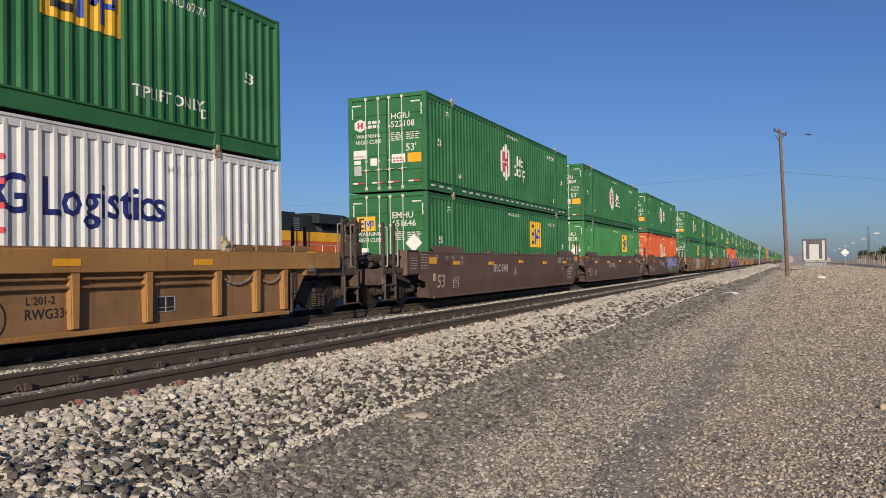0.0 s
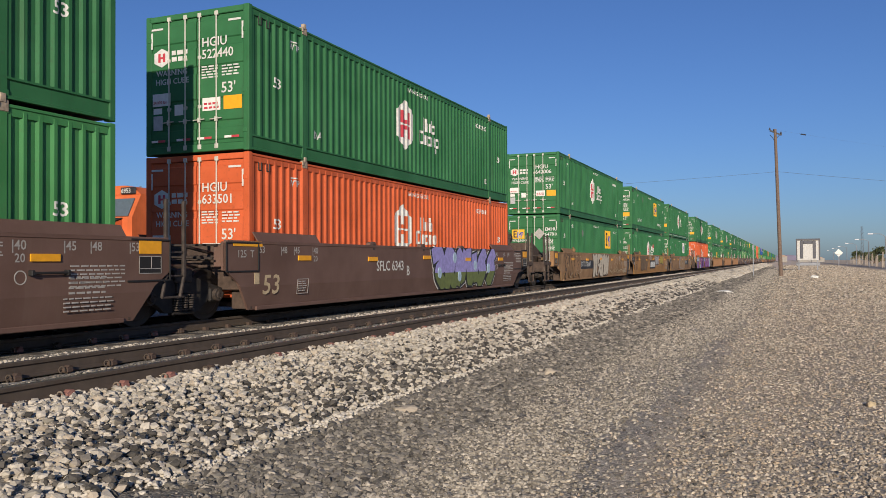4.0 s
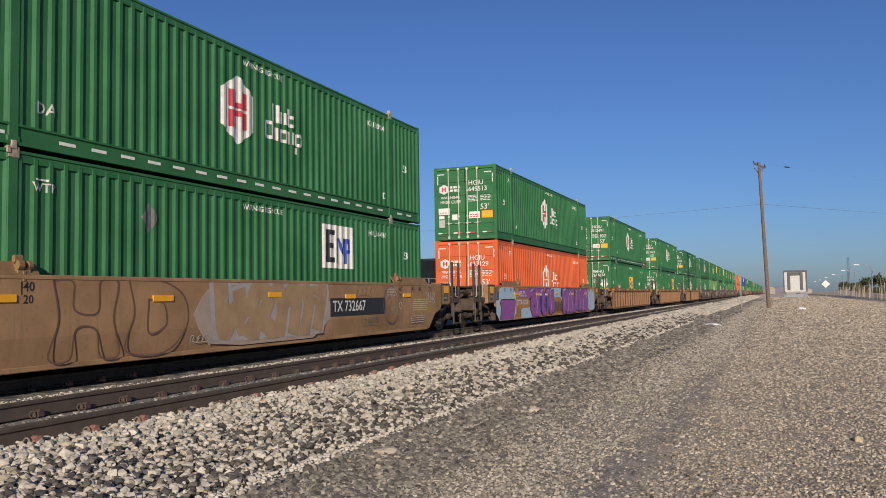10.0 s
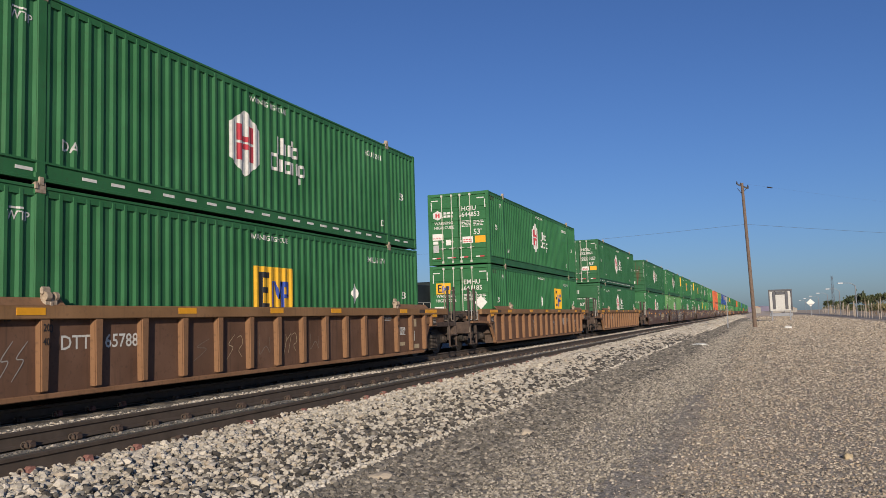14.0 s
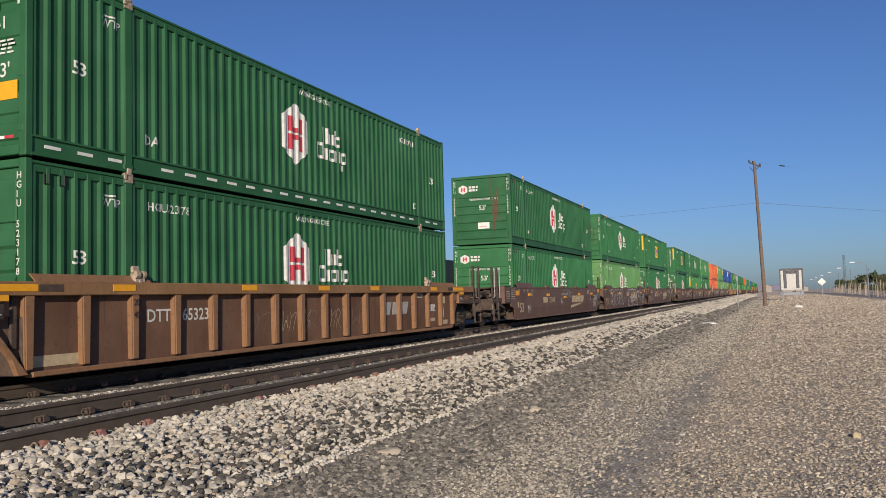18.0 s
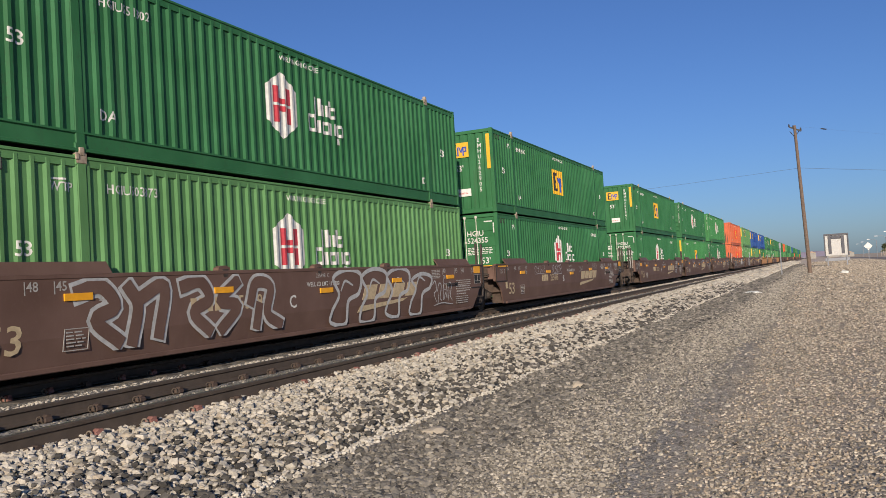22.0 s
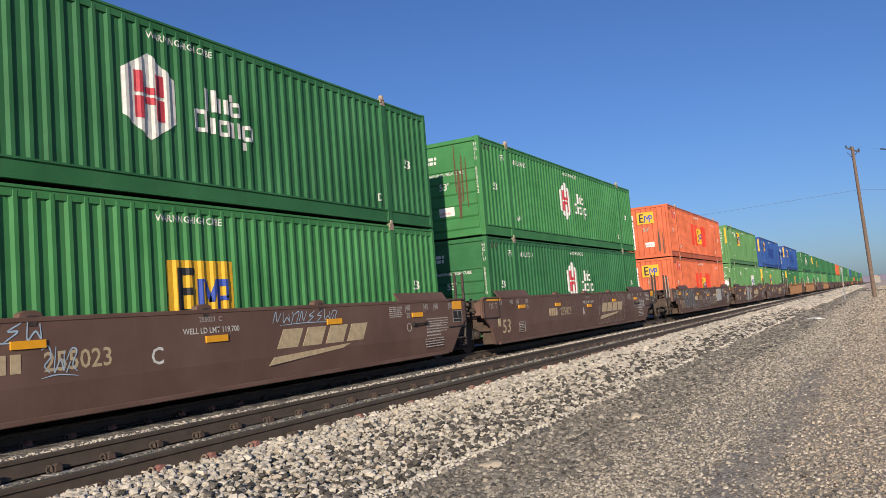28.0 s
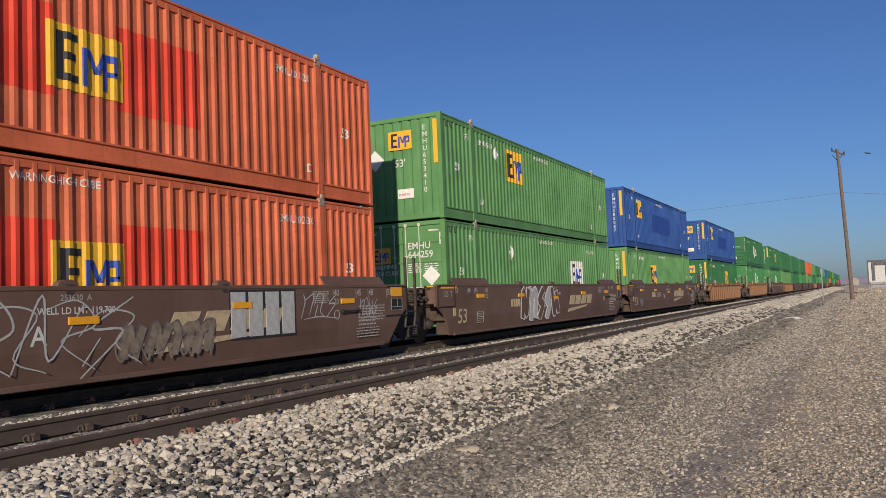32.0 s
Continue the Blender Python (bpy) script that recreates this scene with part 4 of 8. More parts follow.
        text(c, "24,000 lbs", -0.08, 0.012, 0.7, 0.09, "logo_red", END)
        if colour == "orange2":
            for u, z0, w in ((0.62, 0.35, 0.11), (-1.05, 0.2, 0.06), (0.86, 0.2, 0.06)):
                flat(c, "stain", "soot", [[(0, 0), (w * 0.8, 0.0), (w, 0.5), (w * 0.7, 1.0), (w * 0.3, 1.2), (-w * 0.1, 0.6)]], u, 0.020, z0, END, 0.004, ("soot", w), "dark scuff on the end")
            flat(c, "plate", "paper", [rect(0, 0, 0.14, 1.9)], -0.80, 0.02, 0.55, END, key="pl7")
            for i, ch in enumerate(number):
                text(c, ch, -0.78, 0.012, 2.25 - i * 0.175, 0.17, "dark_letter", END)
        else:
            for i, ch in enumerate(number):
                text(c, ch, 0.72, 0.018, 2.45 - i * 0.19, 0.2, face=END)
            flat(c, "hazard_placard", "paper", [[(0, -0.3), (0.3, 0), (0, 0.3), (-0.3, 0)]], -0.8, 0.02, 1.75, END, key="dia", label="white diamond placard")
            for u in (-1.18, 1.06):
                flat(c, "stripe", "yellow", [rect(0, 0, 0.13, 1.2)], u, -0.001, 1.5, END, key="yst", label="yellow stripe")
    for y in (0.38, 0.66):
        part("lashing_ring", lambda bm: [rod(bm, (0.0, -0.045, 0.16), (0.0, -0.045, 0), 0.011, 6), rod(bm, (0.0, -0.045, 0), (0.0, 0.045, 0), 0.011, 6), rod(bm, (0.0, 0.045, 0), (0.0, 0.045, 0.16), 0.011, 6)], "black", c, m=Matrix.Translation((HW - 0.012, y, 2.56)), key="ring")
    # lettering on the side
    tall = end == "doors" and number[4:] in ("647810", "644389", "647244")
    for y in (1.0, LEN - 1.05):
        text(c, "53", HW + 0.0, y - 0.14, 1.82 if tall else 1.40, 0.30)
    text(c, "WTP", HW, 2.36 if tall else 1.46, 2.34, 0.19)
    flat(c, "mark_bar", "letter", [rect(0, 0, 0.24, 0.03)], HW, 2.40 if tall else 1.50, 2.50, depth=0.008, key="wbar")
    text(c, "DA", HW, 2.40, 0.55, 0.25)
    text(c, "D", HW, LEN - 2.45, 0.5, 0.24)
    text(c, number, HW, 2.5 if end != "doors" and colour != "orange2" else 12.75, 2.36, 0.21, squeeze=0.92)
    text(c, "WARNING HIGH CUBE", HW, 7.2 if end != "doors" else 7.4, 2.55, 0.16, squeeze=0.86)
    if number[:4] == "EMHU" and end == "doors" and any(q[0] == "emp" and q[3] != 1 or q[1] == 10.85 for q in side):
        text(c, "TIPLIFT ONLY", HW, 2.4, 0.62, 0.28)
        text(c, "TIPLIFT ONLY", HW, LEN - 4.1, 0.62, 0.28)
    if dashes:
        def dash(bm):
            y = 0.35
            while y < LEN - 0.5:
                if abs(y - 2.0) > 0.3 and abs(y - 14.1) > 0.3:
                    box(bm, HW - 0.026, HW - 0.02, y, y + 0.3, 0.15, 0.20)
                y += 0.62
        part("reflector_strip", dash, "paper", c, "white reflective dashes", key="dash")
    for kind, y, z, k in side:
        if kind == "hub":
            hub_logo(c, y, z, k, bar="orange" if colour == "orange" else "logo_red")
        elif kind == "emp":
            emp_logo(c, y, z, k)
        elif kind == "empw":
            emp_logo(c, y, z, k, "letter")
        elif kind == "dia":
            flat(c, "hazard_placard", "dull_grey" if tall else "paper", [[(0, -0.27), (0.2, 0), (0, 0.27), (-0.2, 0)]], HW, y, z, SIDE, 0.008, "sdia", "diamond placard")
        elif kind == "reddia":
            flat(c, "hazard_placard", "paper", [[(0, -0.4), (0.4, 0), (0, 0.4), (-0.4, 0)]], HW, y, z, SIDE, 0.008, "rdia", "white lower half of a diamond placard")
            flat(c, "hazard_placard", "logo_red", [[(-0.4, 0), (0.4, 0), (0, 0.4)]], HW, y, z, SIDE, 0.012, "rdia2", "red upper half of a diamond placard")
        elif kind == "patch":
            flat(c, "paint_patch", "blue2", [rect(0, 0, 4.6, 1.0)], HW, y, z, SIDE, 0.004, "bluepatch", "repainted darker blue patch")
        elif kind == "redzone":
            for u in (-1.9, -0.95, 0.95, 1.9):
                flat(c, "paint_patch", "red_fade", [rect(u - 0.42, -0.55, u + 0.42, 0.75)], HW, y, z, SIDE, 0.003, ("redz", u), "brighter red faded paint")
            for k2 in range(2):
                flat(c, "paint_patch", "plum", [rect(0, 0, 0.42, 0.46)], HW, 0.95 + k2 * 0.5, 2.16, SIDE, 0.004, ("plum", k2), "plum paint patch")
        elif kind == "logistics":
            text(c, "Logistics", HW, y, z - 0.18, 0.78, "navy", squeeze=0.92)
            text(c, "G", HW, y - 0.75, z - 0.18, 0.78, "navy")
            for k in range(7):
                flat(c, "rivet_mark", "logo_red", [[(0.05 * math.cos(a * 1.05), 0.05 * math.sin(a * 1.05)) for a in range(6)]], HW, y - 0.62, 0.3 + k * 0.33, key="dot")
    return c


M["blue2"] = plain("dark_blue_patch", (0.012, 0.040, 0.20), 0.5)

# ---- well cars ----
SX = 1.50


def wheelset(bm):
    for s in (-1, 1):
        x = s * 0.755
        disc(bm, (x, 0, 0), (1, 0, 0), 0.48, 0.10, 32)
        disc(bm, (x - s * 0.065, 0, 0), (1, 0, 0), 0.505, 0.035, 32)
        disc(bm, (x + s * 0.055, 0, 0), (1, 0, 0), 0.40, 0.02, 28, 0.36)
        disc(bm, (x + s * 0.07, 0, 0), (1, 0, 0), 0.15, 0.09, 16)
        disc(bm, (x + s * 0.20, 0, 0), (1, 0, 0), 0.11, 0.2, 12)
        for k in range(3):
            a = k * 2.094
            disc(bm, (x + s * 0.31, 0.06 * math.cos(a), 0.06 * math.sin(a)), (1, 0, 0), 0.02, 0.03, 6)
    rod(bm, (-0.75, 0, 0), (0.75, 0, 0), 0.08, 12)


def truck(car, y, label="", far=False):
    """A two-axle bogie: side frames, bolster, springs, wheelsets."""
    t = part("truck", lambda bm: rbox(bm, -1.1, 1.1, -0.18, 0.18, 0.52, 0.74, 0.03), "truck_steel", car, label, Matrix.Translation((0, y, 0)), "bolster")
    for s in (-1, 1):
        def frame_side(bm):
            prism_x(bm, [(-1.12, 0.60), (-1.12, 0.42), (-0.72, 0.40), (-0.42, 0.20), (0.42, 0.20), (0.72, 0.40), (1.12, 0.42), (1.12, 0.60), (0.75, 0.70), (0.42, 0.80), (-0.42, 0.80), (-0.75, 0.70)], s * 0.98 - 0.06, s * 0.98 + 0.06)
            for e in (-0.89, 0.89):
                rbox(bm, s * 0.98 - 0.09, s * 0.98 + 0.09, e - 0.17, e + 0.17, 0.35, 0.62, 0.03)
            rbox(bm, s * 1.02 - 0.06, s * 1.02 + 0.06, -0.3, 0.3, 0.16, 0.22, 0.02)
        part("side_frame", frame_side, "truck_steel", t, key=f"tframe{s}")
    for s in () if far else (-1, 1):
        def springs(bm):
            for u in (-0.17, 0, 0.17):
                for i in range(7):
                    disc(bm, (s * 1.075, u, 0.25 + i * 0.042), (0, 0, 1), 0.075, 0.024, 10)
        part("spring", springs, "steel", t, key=f"spring{s}")
    for dy in () if far else (-0.89, 0.89):
        part("bearing_cap", lambda bm: [disc(bm, (1.10, 0, 0.48), (1, 0, 0), 0.115, 0.10, 14), disc(bm, (1.165, 0, 0.48), (1, 0, 0), 0.075, 0.04, 12)] + [rod(bm, (1.15, 0.06 * math.cos(a), 0.48 + 0.06 * math.sin(a)), (1.2, 0.06 * math.cos(a), 0.48 + 0.06 * math.sin(a)), 0.016, 6) for a in (0.5, 2.6, 4.7)], "steel", t, "round bearing end cap", Matrix.Translation((0, dy, 0)), "bearing")
    for dy in (-0.89, 0.89):
        w = part("wheelset", wheelset, "wheel", t, m=Matrix.Translation((0, dy, 0.48)), key="wheelset")
        WHEELS.append((w, dy))
    return t


WHEELS = []


def side_outline(lo, hi):
    """The long side of a well: lo and hi tell how each end is cut ('c' coupled, 'j' joined to the next well)."""
    a = [(-0.22, 0.17)]
    b = [(LEN + 0.22, 0.17)]
    tail = {"j": [(-0.62, 0.70), (-1.0, 0.95), (-1.0, 1.44)], "c": [(-0.58, 0.62), (-1.0, 0.72), (-1.04, 0.84), (-1.04, 1.44)]}
    left = tail[lo]
    right = [(LEN - y, z) for y, z in tail[hi]]
    return a + b + right + [(LEN + 0.6, 1.48), (-0.6, 1.48)] + left[::-1]


def smooth_side(lo, hi):
    def make(bm):
        prism_x(bm, side_outline(lo, hi), SX - 0.05, SX)
        bmesh.ops.bisect_plane(bm, geom=bm.verts[:] + bm.edges[:] + bm.faces[:], plane_co=(0, 0, 0.62), plane_no=(0, 0, 1), dist=1e-5)
        for v in bm.verts:
            if v.co.z < 0.61:
                v.co.x -= 0.07 * (0.62 - v.co.z) / 0.45
    return make


def well_car(name, colour, style, lo, hi, label, far=False, paint="", number_2=False, brake=0):
    c = thing(name, label, "railway well car", group="well cars of the train")
    trim = {"maroon": "maroon", "tan": "grimy", "brown": "brown"}[colour]
    low_trim = "grime_brown"
    for s in (1,) if far else (1, -1):
        if style == "smooth":
            part("side", smooth_side(lo, hi), paint or colour, c, m=Matrix.Translation((0 if s > 0 else -2 * SX + 0.05, 0, 0)), key=f"wside{lo}{hi}")
        else:
            def ribbed(bm):
                prism_x(bm, [(-0.1, 0.20), (LEN + 0.1, 0.20), (LEN + 0.75, 1.0), (LEN + 1.9, 1.06), (LEN + 1.9, 1.45), (-1.9, 1.45), (-1.9, 1.06), (-0.75, 1.0)], SX - 0.16, SX - 0.12)
            part("side", ribbed, "rust" if colour == "brown" else "tan_worn", c, m=Matrix.Translation((0 if s > 0 else -2 * SX + 0.28, 0, 0)), key="wribside")
        chord = {"smooth": (1.43, 1.50, -0.95, LEN + 0.95), "ribbed": (1.29, 1.49, -1.95, LEN + 1.95)}[style] if (style, colour) != ("ribbed", "tan") else (1.07, 1.42, -1.95, LEN + 1.95)
        part("top_chord", lambda bm: rbox(bm, -0.09, 0.012, chord[2], chord[3], chord[0], chord[1], 0.012), "tan_worn" if colour == "brown" else paint or colour, c, m=Matrix.Translation((SX if s > 0 else -SX + 0.08, 0, 0)), key=f"wchord{chord}")
        part("bottom_sill", lambda bm: rbox(bm, -0.20, -0.03 if style == "smooth" else -0.04, 0.0, LEN, 0.15, 0.23, 0.012), paint or colour, c, m=Matrix.Translation((SX if s > 0 else -SX + 0.13, 0, 0)), key=f"wsill{style}")
        if style == "ribbed":
            high = chord[0] + 0.01
            for y in (() if s < 0 else [-0.08 + i * 1.021 for i in range(17)] if colour == "brown" else (0.16, 1.1, 2.25, 3.98, 5.45, 6.95, 9.2, 10.7, 12.17, 13.9, 15.06, 15.99)):
                part("rib", lambda bm: [prism_x(bm, [(-0.10, 0.24), (0.10, 0.24), (0.10, high), (-0.10, high)], -0.13, -0.122), prism_x(bm, [(-0.065, 0.26), (0.065, 0.26), (0.085, high), (-0.085, high)], -0.125, -0.03), prism_x(bm, [(-0.05, 0.27), (0.05, 0.27), (0.07, high), (-0.07, high)], -0.035, -0.008)], "brown" if colour == "brown" else colour, c, m=Matrix.Translation((SX if s > 0 else -SX + 0.14, y, 0)), key=f"wrib{high}")
        for y in () if far else ((0.0, LEN - 2.3) if style == "smooth" else (0.0, LEN - 2.0)):
            part("guide_plate", lambda bm: prism_y(bm, [(0.0, 0.0), (0.03, 0.0), (-0.09, 0.20), (-0.12, 0.20)], 0, 2.3), trim if colour != "maroon" else "maroon", c, m=Matrix.Translation((SX - 0.02 if s > 0 else -SX + 0.12, y, chord[1] - 0.005)) @ Matrix.Diagonal((1, 1, 0.92 if style == "smooth" else 0.6, 1)), key="wguide")
        for y in ((4.87, 7.9, 10.95) if colour == "maroon" else (2.05, LEN - 2.0)) if s > 0 and not far else ():
            if colour == "maroon":
                part("locking_guide", lambda bm: prism_x(bm, [(-0.17, -0.02), (0.17, -0.02), (0.15, 0.05), (0.06, 0.085), (-0.06, 0.085), (-0.15, 0.05)], -0.09, 0.03), "maroon", c, m=Matrix.Translation((SX - 0.05, y, 1.50)), key="wlgm")
                part("latch", lambda bm: [prism_x(bm, [(-0.05, -0.12), (0.05, -0.12), (0.08, 0.02), (-0.08, 0.02)], 0, 0.02)], "steel", c, m=Matrix.Translation((SX - 0.012, y, 1.50)), key="wlgm2")
                continue
            part("locking_guide", lambda bm: [rbox(bm, -0.05, 0.05, -0.13, 0.13, -0.02, 0.10, 0.03), disc(bm, (0.02, -0.07, 0.13), (0, 1, 0), 0.075, 0.09, 10), disc(bm, (0.02, 0.09, 0.13), (0, 1, 0), 0.065, 0.06, 10), rbox(bm, -0.03, 0.03, -0.16, 0.02, 0.15, 0.27, 0.025), rbox(bm, 0.03, 0.06, -0.03, 0.03, -0.10, 0.05, 0.01)], "grimy" if style == "smooth" else "casting", c, m=Matrix.Translation((s * (SX - 0.05), y, chord[1])), key="wlg")
    for y in () if far else (0.1, 5.2, 10.4, 15.5):
        part("cross_beam", lambda bm: rbox(bm, -1.35, 1.35, 0, 0.5, 0.20, 0.32, 0.02), "steel", c, m=Matrix.Translation((0, y, 0)), key="wbeam")
    # ends
    for which, kind in ((0, lo), (1, hi)):
        e = pose(0, 0, 0) if which == 0 else pose(0, LEN, 0, 0, 0, 180)
        col = colour
        part("wing_plate", lambda bm: [rbox(bm, 1.0 * s, 1.44 * s, -0.17, -0.10, 0.18, 1.0, 0.012) for s in (1 if which == 0 else -1,)], low_trim, c, m=e, key=f"wwing{which}")
        part("bulkhead", lambda bm: [rbox(bm, -1.42, 1.42, -0.34, -0.22, 0.55, 1.45, 0.02), rbox(bm, -0.35, 0.35, -1.6, -0.3, 0.72, 1.05, 0.03)], low_trim, c, m=e, key="wbulk")
        for s in () if far else (1, -1):
            part("end_box", lambda bm: [rbox(bm, s * 1.44 - 0.05, s * 1.44 + 0.062, -1.0, -0.58, 0.93, 1.47, 0.015), rbox(bm, s * 1.3 - 0.12, s * 1.3 + 0.1, -0.95, -0.3, 1.0, 1.4, 0.02)], trim, c, m=e, key=f"wendbox{s}")
        # pipes and levers
        def pipes(bm):
            rng = random.Random(7)
            for i in range(9):
                x0, z0 = rng.uniform(-1.2, 1.3), rng.uniform(0.75, 1.45)
                rod(bm, (x0, -0.3 - rng.random() * 0.2, z0), (x0 + rng.uniform(-0.3, 0.3), -1.1 - rng.random() * 0.4, z0 + rng.uniform(-0.25, 0.2)), rng.uniform(0.015, 0.04), 6)
            for i in range(4):
                z0 = rng.uniform(0.8, 1.45)
                rod(bm, (-1.2, -0.8 - i * 0.12, z0), (1.3, -0.75 - i * 0.12, z0 + rng.uniform(-0.08, 0.08)), 0.022, 6)
        if not far:
            part("brake_rigging", pipes, "steel", c, m=e, key="wpipes")
        if kind == "j":
            if which == 0:
                truck(c, -1.62, "", far)
                # standing ladder between the two wells
                part("ladder", lambda bm: [rbox(bm, 1.42, 1.48, y - 0.035, y + 0.035, 0.84, 2.15, 0.01) for y in (-2.50, -2.06)] + [rod(bm, (1.45, -2.50, z), (1.45, -2.06, z), 0.018, 6) for z in (0.50, 0.86, 1.26)] + [rod(bm, (1.45, y, 0.86), (1.45, y - 0.10, 0.50), 0.03, 6) for y in (-2.50, -2.06)] + [rod(bm, (1.45, -2.60, 0.50), (1.45, -2.16, 0.50), 0.02, 6)], "grimy" if colour != "maroon" else "steel", c, "steel ladder", key="wladderj")
                part("joint", lambda bm: [rbox(bm, -0.25, 0.25, -2.5, -0.6, 0.62, 0.92, 0.04), rbox(bm, -1.1, 1.1, -1.85, -1.4, 0.72, 0.98, 0.03)], "steel", c, key="wjoint")
        else:
            t = truck(c, -1.7 if which == 0 else LEN + 1.7, "", far)
            part("end_platform", lambda bm: [rbox(bm, -1.4, 1.4, -3.05, -2.9, 0.62, 1.0, 0.02), rbox(bm, -0.3, 0.3, -3.0, -0.4, 0.62, 1.02, 0.03), rbox(bm, -1.38, 1.38, -2.95, -2.4, 0.98, 1.03, 0.01), rbox(bm, 1.2, 1.38, -3.0, -0.9, 0.9, 1.06, 0.015), rbox(bm, -1.38, -1.2, -3.0, -0.9, 0.9, 1.06, 0.015)], low_trim, c, m=e, key="wplat")
            if style == "smooth" and not far:
                part("end_cabinet", lambda bm: [rbox(bm, SX - 0.30, SX - 0.01, -1.82, -1.04, 0.84, 1.53, 0.03)], "maroon" if colour == "maroon" else "tan_worn", c, "steel end box with rounded frame", m=e if which == 0 else Matrix.Translation((0, LEN, 0)) @ Matrix.Diagonal((1, -1, 1, 1)), key="wecab")
                part("frame", lambda bm: [rbox(bm, SX - 0.012, SX + 0.008, a, b, p, q, 0.004) for a, b, p, q in ((-1.80, -1.06, 1.49, 1.52), (-1.80, -1.06, 0.86, 0.89), (-1.80, -1.77, 0.89, 1.49), (-1.09, -1.06, 0.89, 1.49))], "black" if colour == "maroon" else "grime_brown", c, m=e if which == 0 else Matrix.Translation((0, LEN, 0)) @ Matrix.Diagonal((1, -1, 1, 1)), key="wecfr")
                part("hinge", lambda bm: [rod(bm, (SX + 0.002, -1.03, 0.9), (SX + 0.002, -1.03, 1.46), 0.018, 6)], "steel", c, m=e if which == 0 else Matrix.Translation((0, LEN, 0)) @ Matrix.Diagonal((1, -1, 1, 1)), key="wechg")
                part("bracket", lambda bm: [prism_x(bm, [(-2.5, 0.98), (-1.8, 0.98), (-1.8, 0.84), (-1.35, 0.70), (-1.3, 0.62), (-2.5, 0.86)], SX - 0.22, SX - 0.16)], "steel", c, m=e if which == 0 else Matrix.Translation((0, LEN, 0)) @ Matrix.Diagonal((1, -1, 1, 1)), key="webr")
            part("coupler", lambda bm: [rbox(bm, -0.1, 0.1, -3.5, -3.0, 0.68, 0.92, 0.03), rbox(bm, -0.16, 0.14, -3.74, -3.42, 0.64, 0.98, 0.06)], "steel", c, m=e, key="wcoup")
            if not far:
                part("air_hose", lambda bm: [rod(bm, (0.35, -3.0, 0.72), (0.42, -3.3, 0.45), 0.028, 8), rod(bm, (0.42, -3.3, 0.45), (0.30, -3.62, 0.42), 0.028, 8)], "black", c, m=e, key="whose")
            for s in (1, -1):
                for y in (-2.95, -2.35) if not far else ():
                    part("grab_post", lambda bm: [rbox(bm, -0.035, 0.035, -0.045, 0.045, -0.5, 1.28, 0.01)], "steel", c, m=e @ Matrix.Translation((s * 1.36, y, 0.95)), key="wpost")
                    part("grab_iron", lambda bm: [rod(bm, (0.07, 0.10, 0.15), (0.07, 0.10, 1.15), 0.017, 6), rod(bm, (0.07, 0.10, 1.15), (0.0, 0.02, 1.15), 0.017, 6), rod(bm, (0.07, 0.10, 0.15), (0.0, 0.02, 0.15), 0.015, 6)], "stencil" if s > 0 else "spring", c, m=e @ Matrix.Translation((s * 1.36, y, 0.95)), key="wgrab")
                if far:
                    continue
                part("step", lambda bm: [rod(bm, (0, -2.95, 0.25), (0, -2.95, 0.9), 0.03, 6), rod(bm, (0, -2.35, 0.25), (0, -2.35, 0.9), 0.03, 6), rbox(bm, -0.08, 0.05, -2.95, -2.35, 0.23, 0.26, 0.008), rbox(bm, -0.08, 0.05, -2.95, -2.35, 0.60, 0.63, 0.008)], low_trim, c, m=e @ Matrix.Translation((s * 1.40, 0, 0)), key="wstep")
            if not far:
                part("reservoir", lambda bm: [rod(bm, (-0.95, -1.35, 1.22), (0.45, -1.35, 1.22), 0.17, 14), rod(bm, (-1.0, -1.35, 1.22), (0.5, -1.35, 1.22), 0.10, 10)], "steel", c, "dark air reservoir", m=e, key="wres")
                part("brake_cylinder", lambda bm: [rod(bm, (0.62, -2.35, 1.20), (0.62, -1.7, 1.20), 0.13, 14), rod(bm, (0.62, -2.75, 1.20), (0.62, -2.3, 1.20), 0.03, 8), rbox(bm, 0.5, 0.74, -1.74, -1.66, 1.02, 1.36, 0.02)], "steel", c, "dark brake cylinder", m=e, key="wcyl")
                part("valve_box", lambda bm: [rbox(bm, 0.86, 1.2, -2.2, -1.86, 1.04, 1.38, 0.03), rbox(bm, 0.92, 1.14, -2.26, -2.2, 1.1, 1.3, 0.015)], low_trim, c, m=e, key="wvalve")
                part("sill_beam", lambda bm: [rbox(bm, 1.22, 1.30, -2.9, -1.85, 1.12, 1.24, 0.015)], trim, c, m=e, key="wsbeam")
                part("cross_pipe", lambda bm: [rod(bm, (-1.3, -2.62, 1.32), (1.34, -2.62, 1.32), 0.022, 6), rod(bm, (1.34, -2.62, 1.32), (1.34, -1.9, 1.36), 0.022, 6)], "steel", c, m=e, key="wxp1")
                part("cut_lever", lambda bm: [rod(bm, (0.1, -3.02, 0.98), (1.38, -3.02, 0.90), 0.016, 6), rod(bm, (1.38, -3.02, 0.90), (1.40, -3.05, 0.66), 0.016, 6)], "spring", c, "bent steel uncoupling lever", m=e, key="wcut")
                if style == "smooth" and not (brake and which == 0):
                    part("deck_plate", lambda bm: [rbox(bm, -1.3, 1.28, -2.15, -0.98, 1.44, 1.49, 0.012), rbox(bm, 1.2, 1.28, -2.1, -1.0, 1.36, 1.44, 0.01)], low_trim, c, "dark flat deck plate", m=e, key="wdeck")
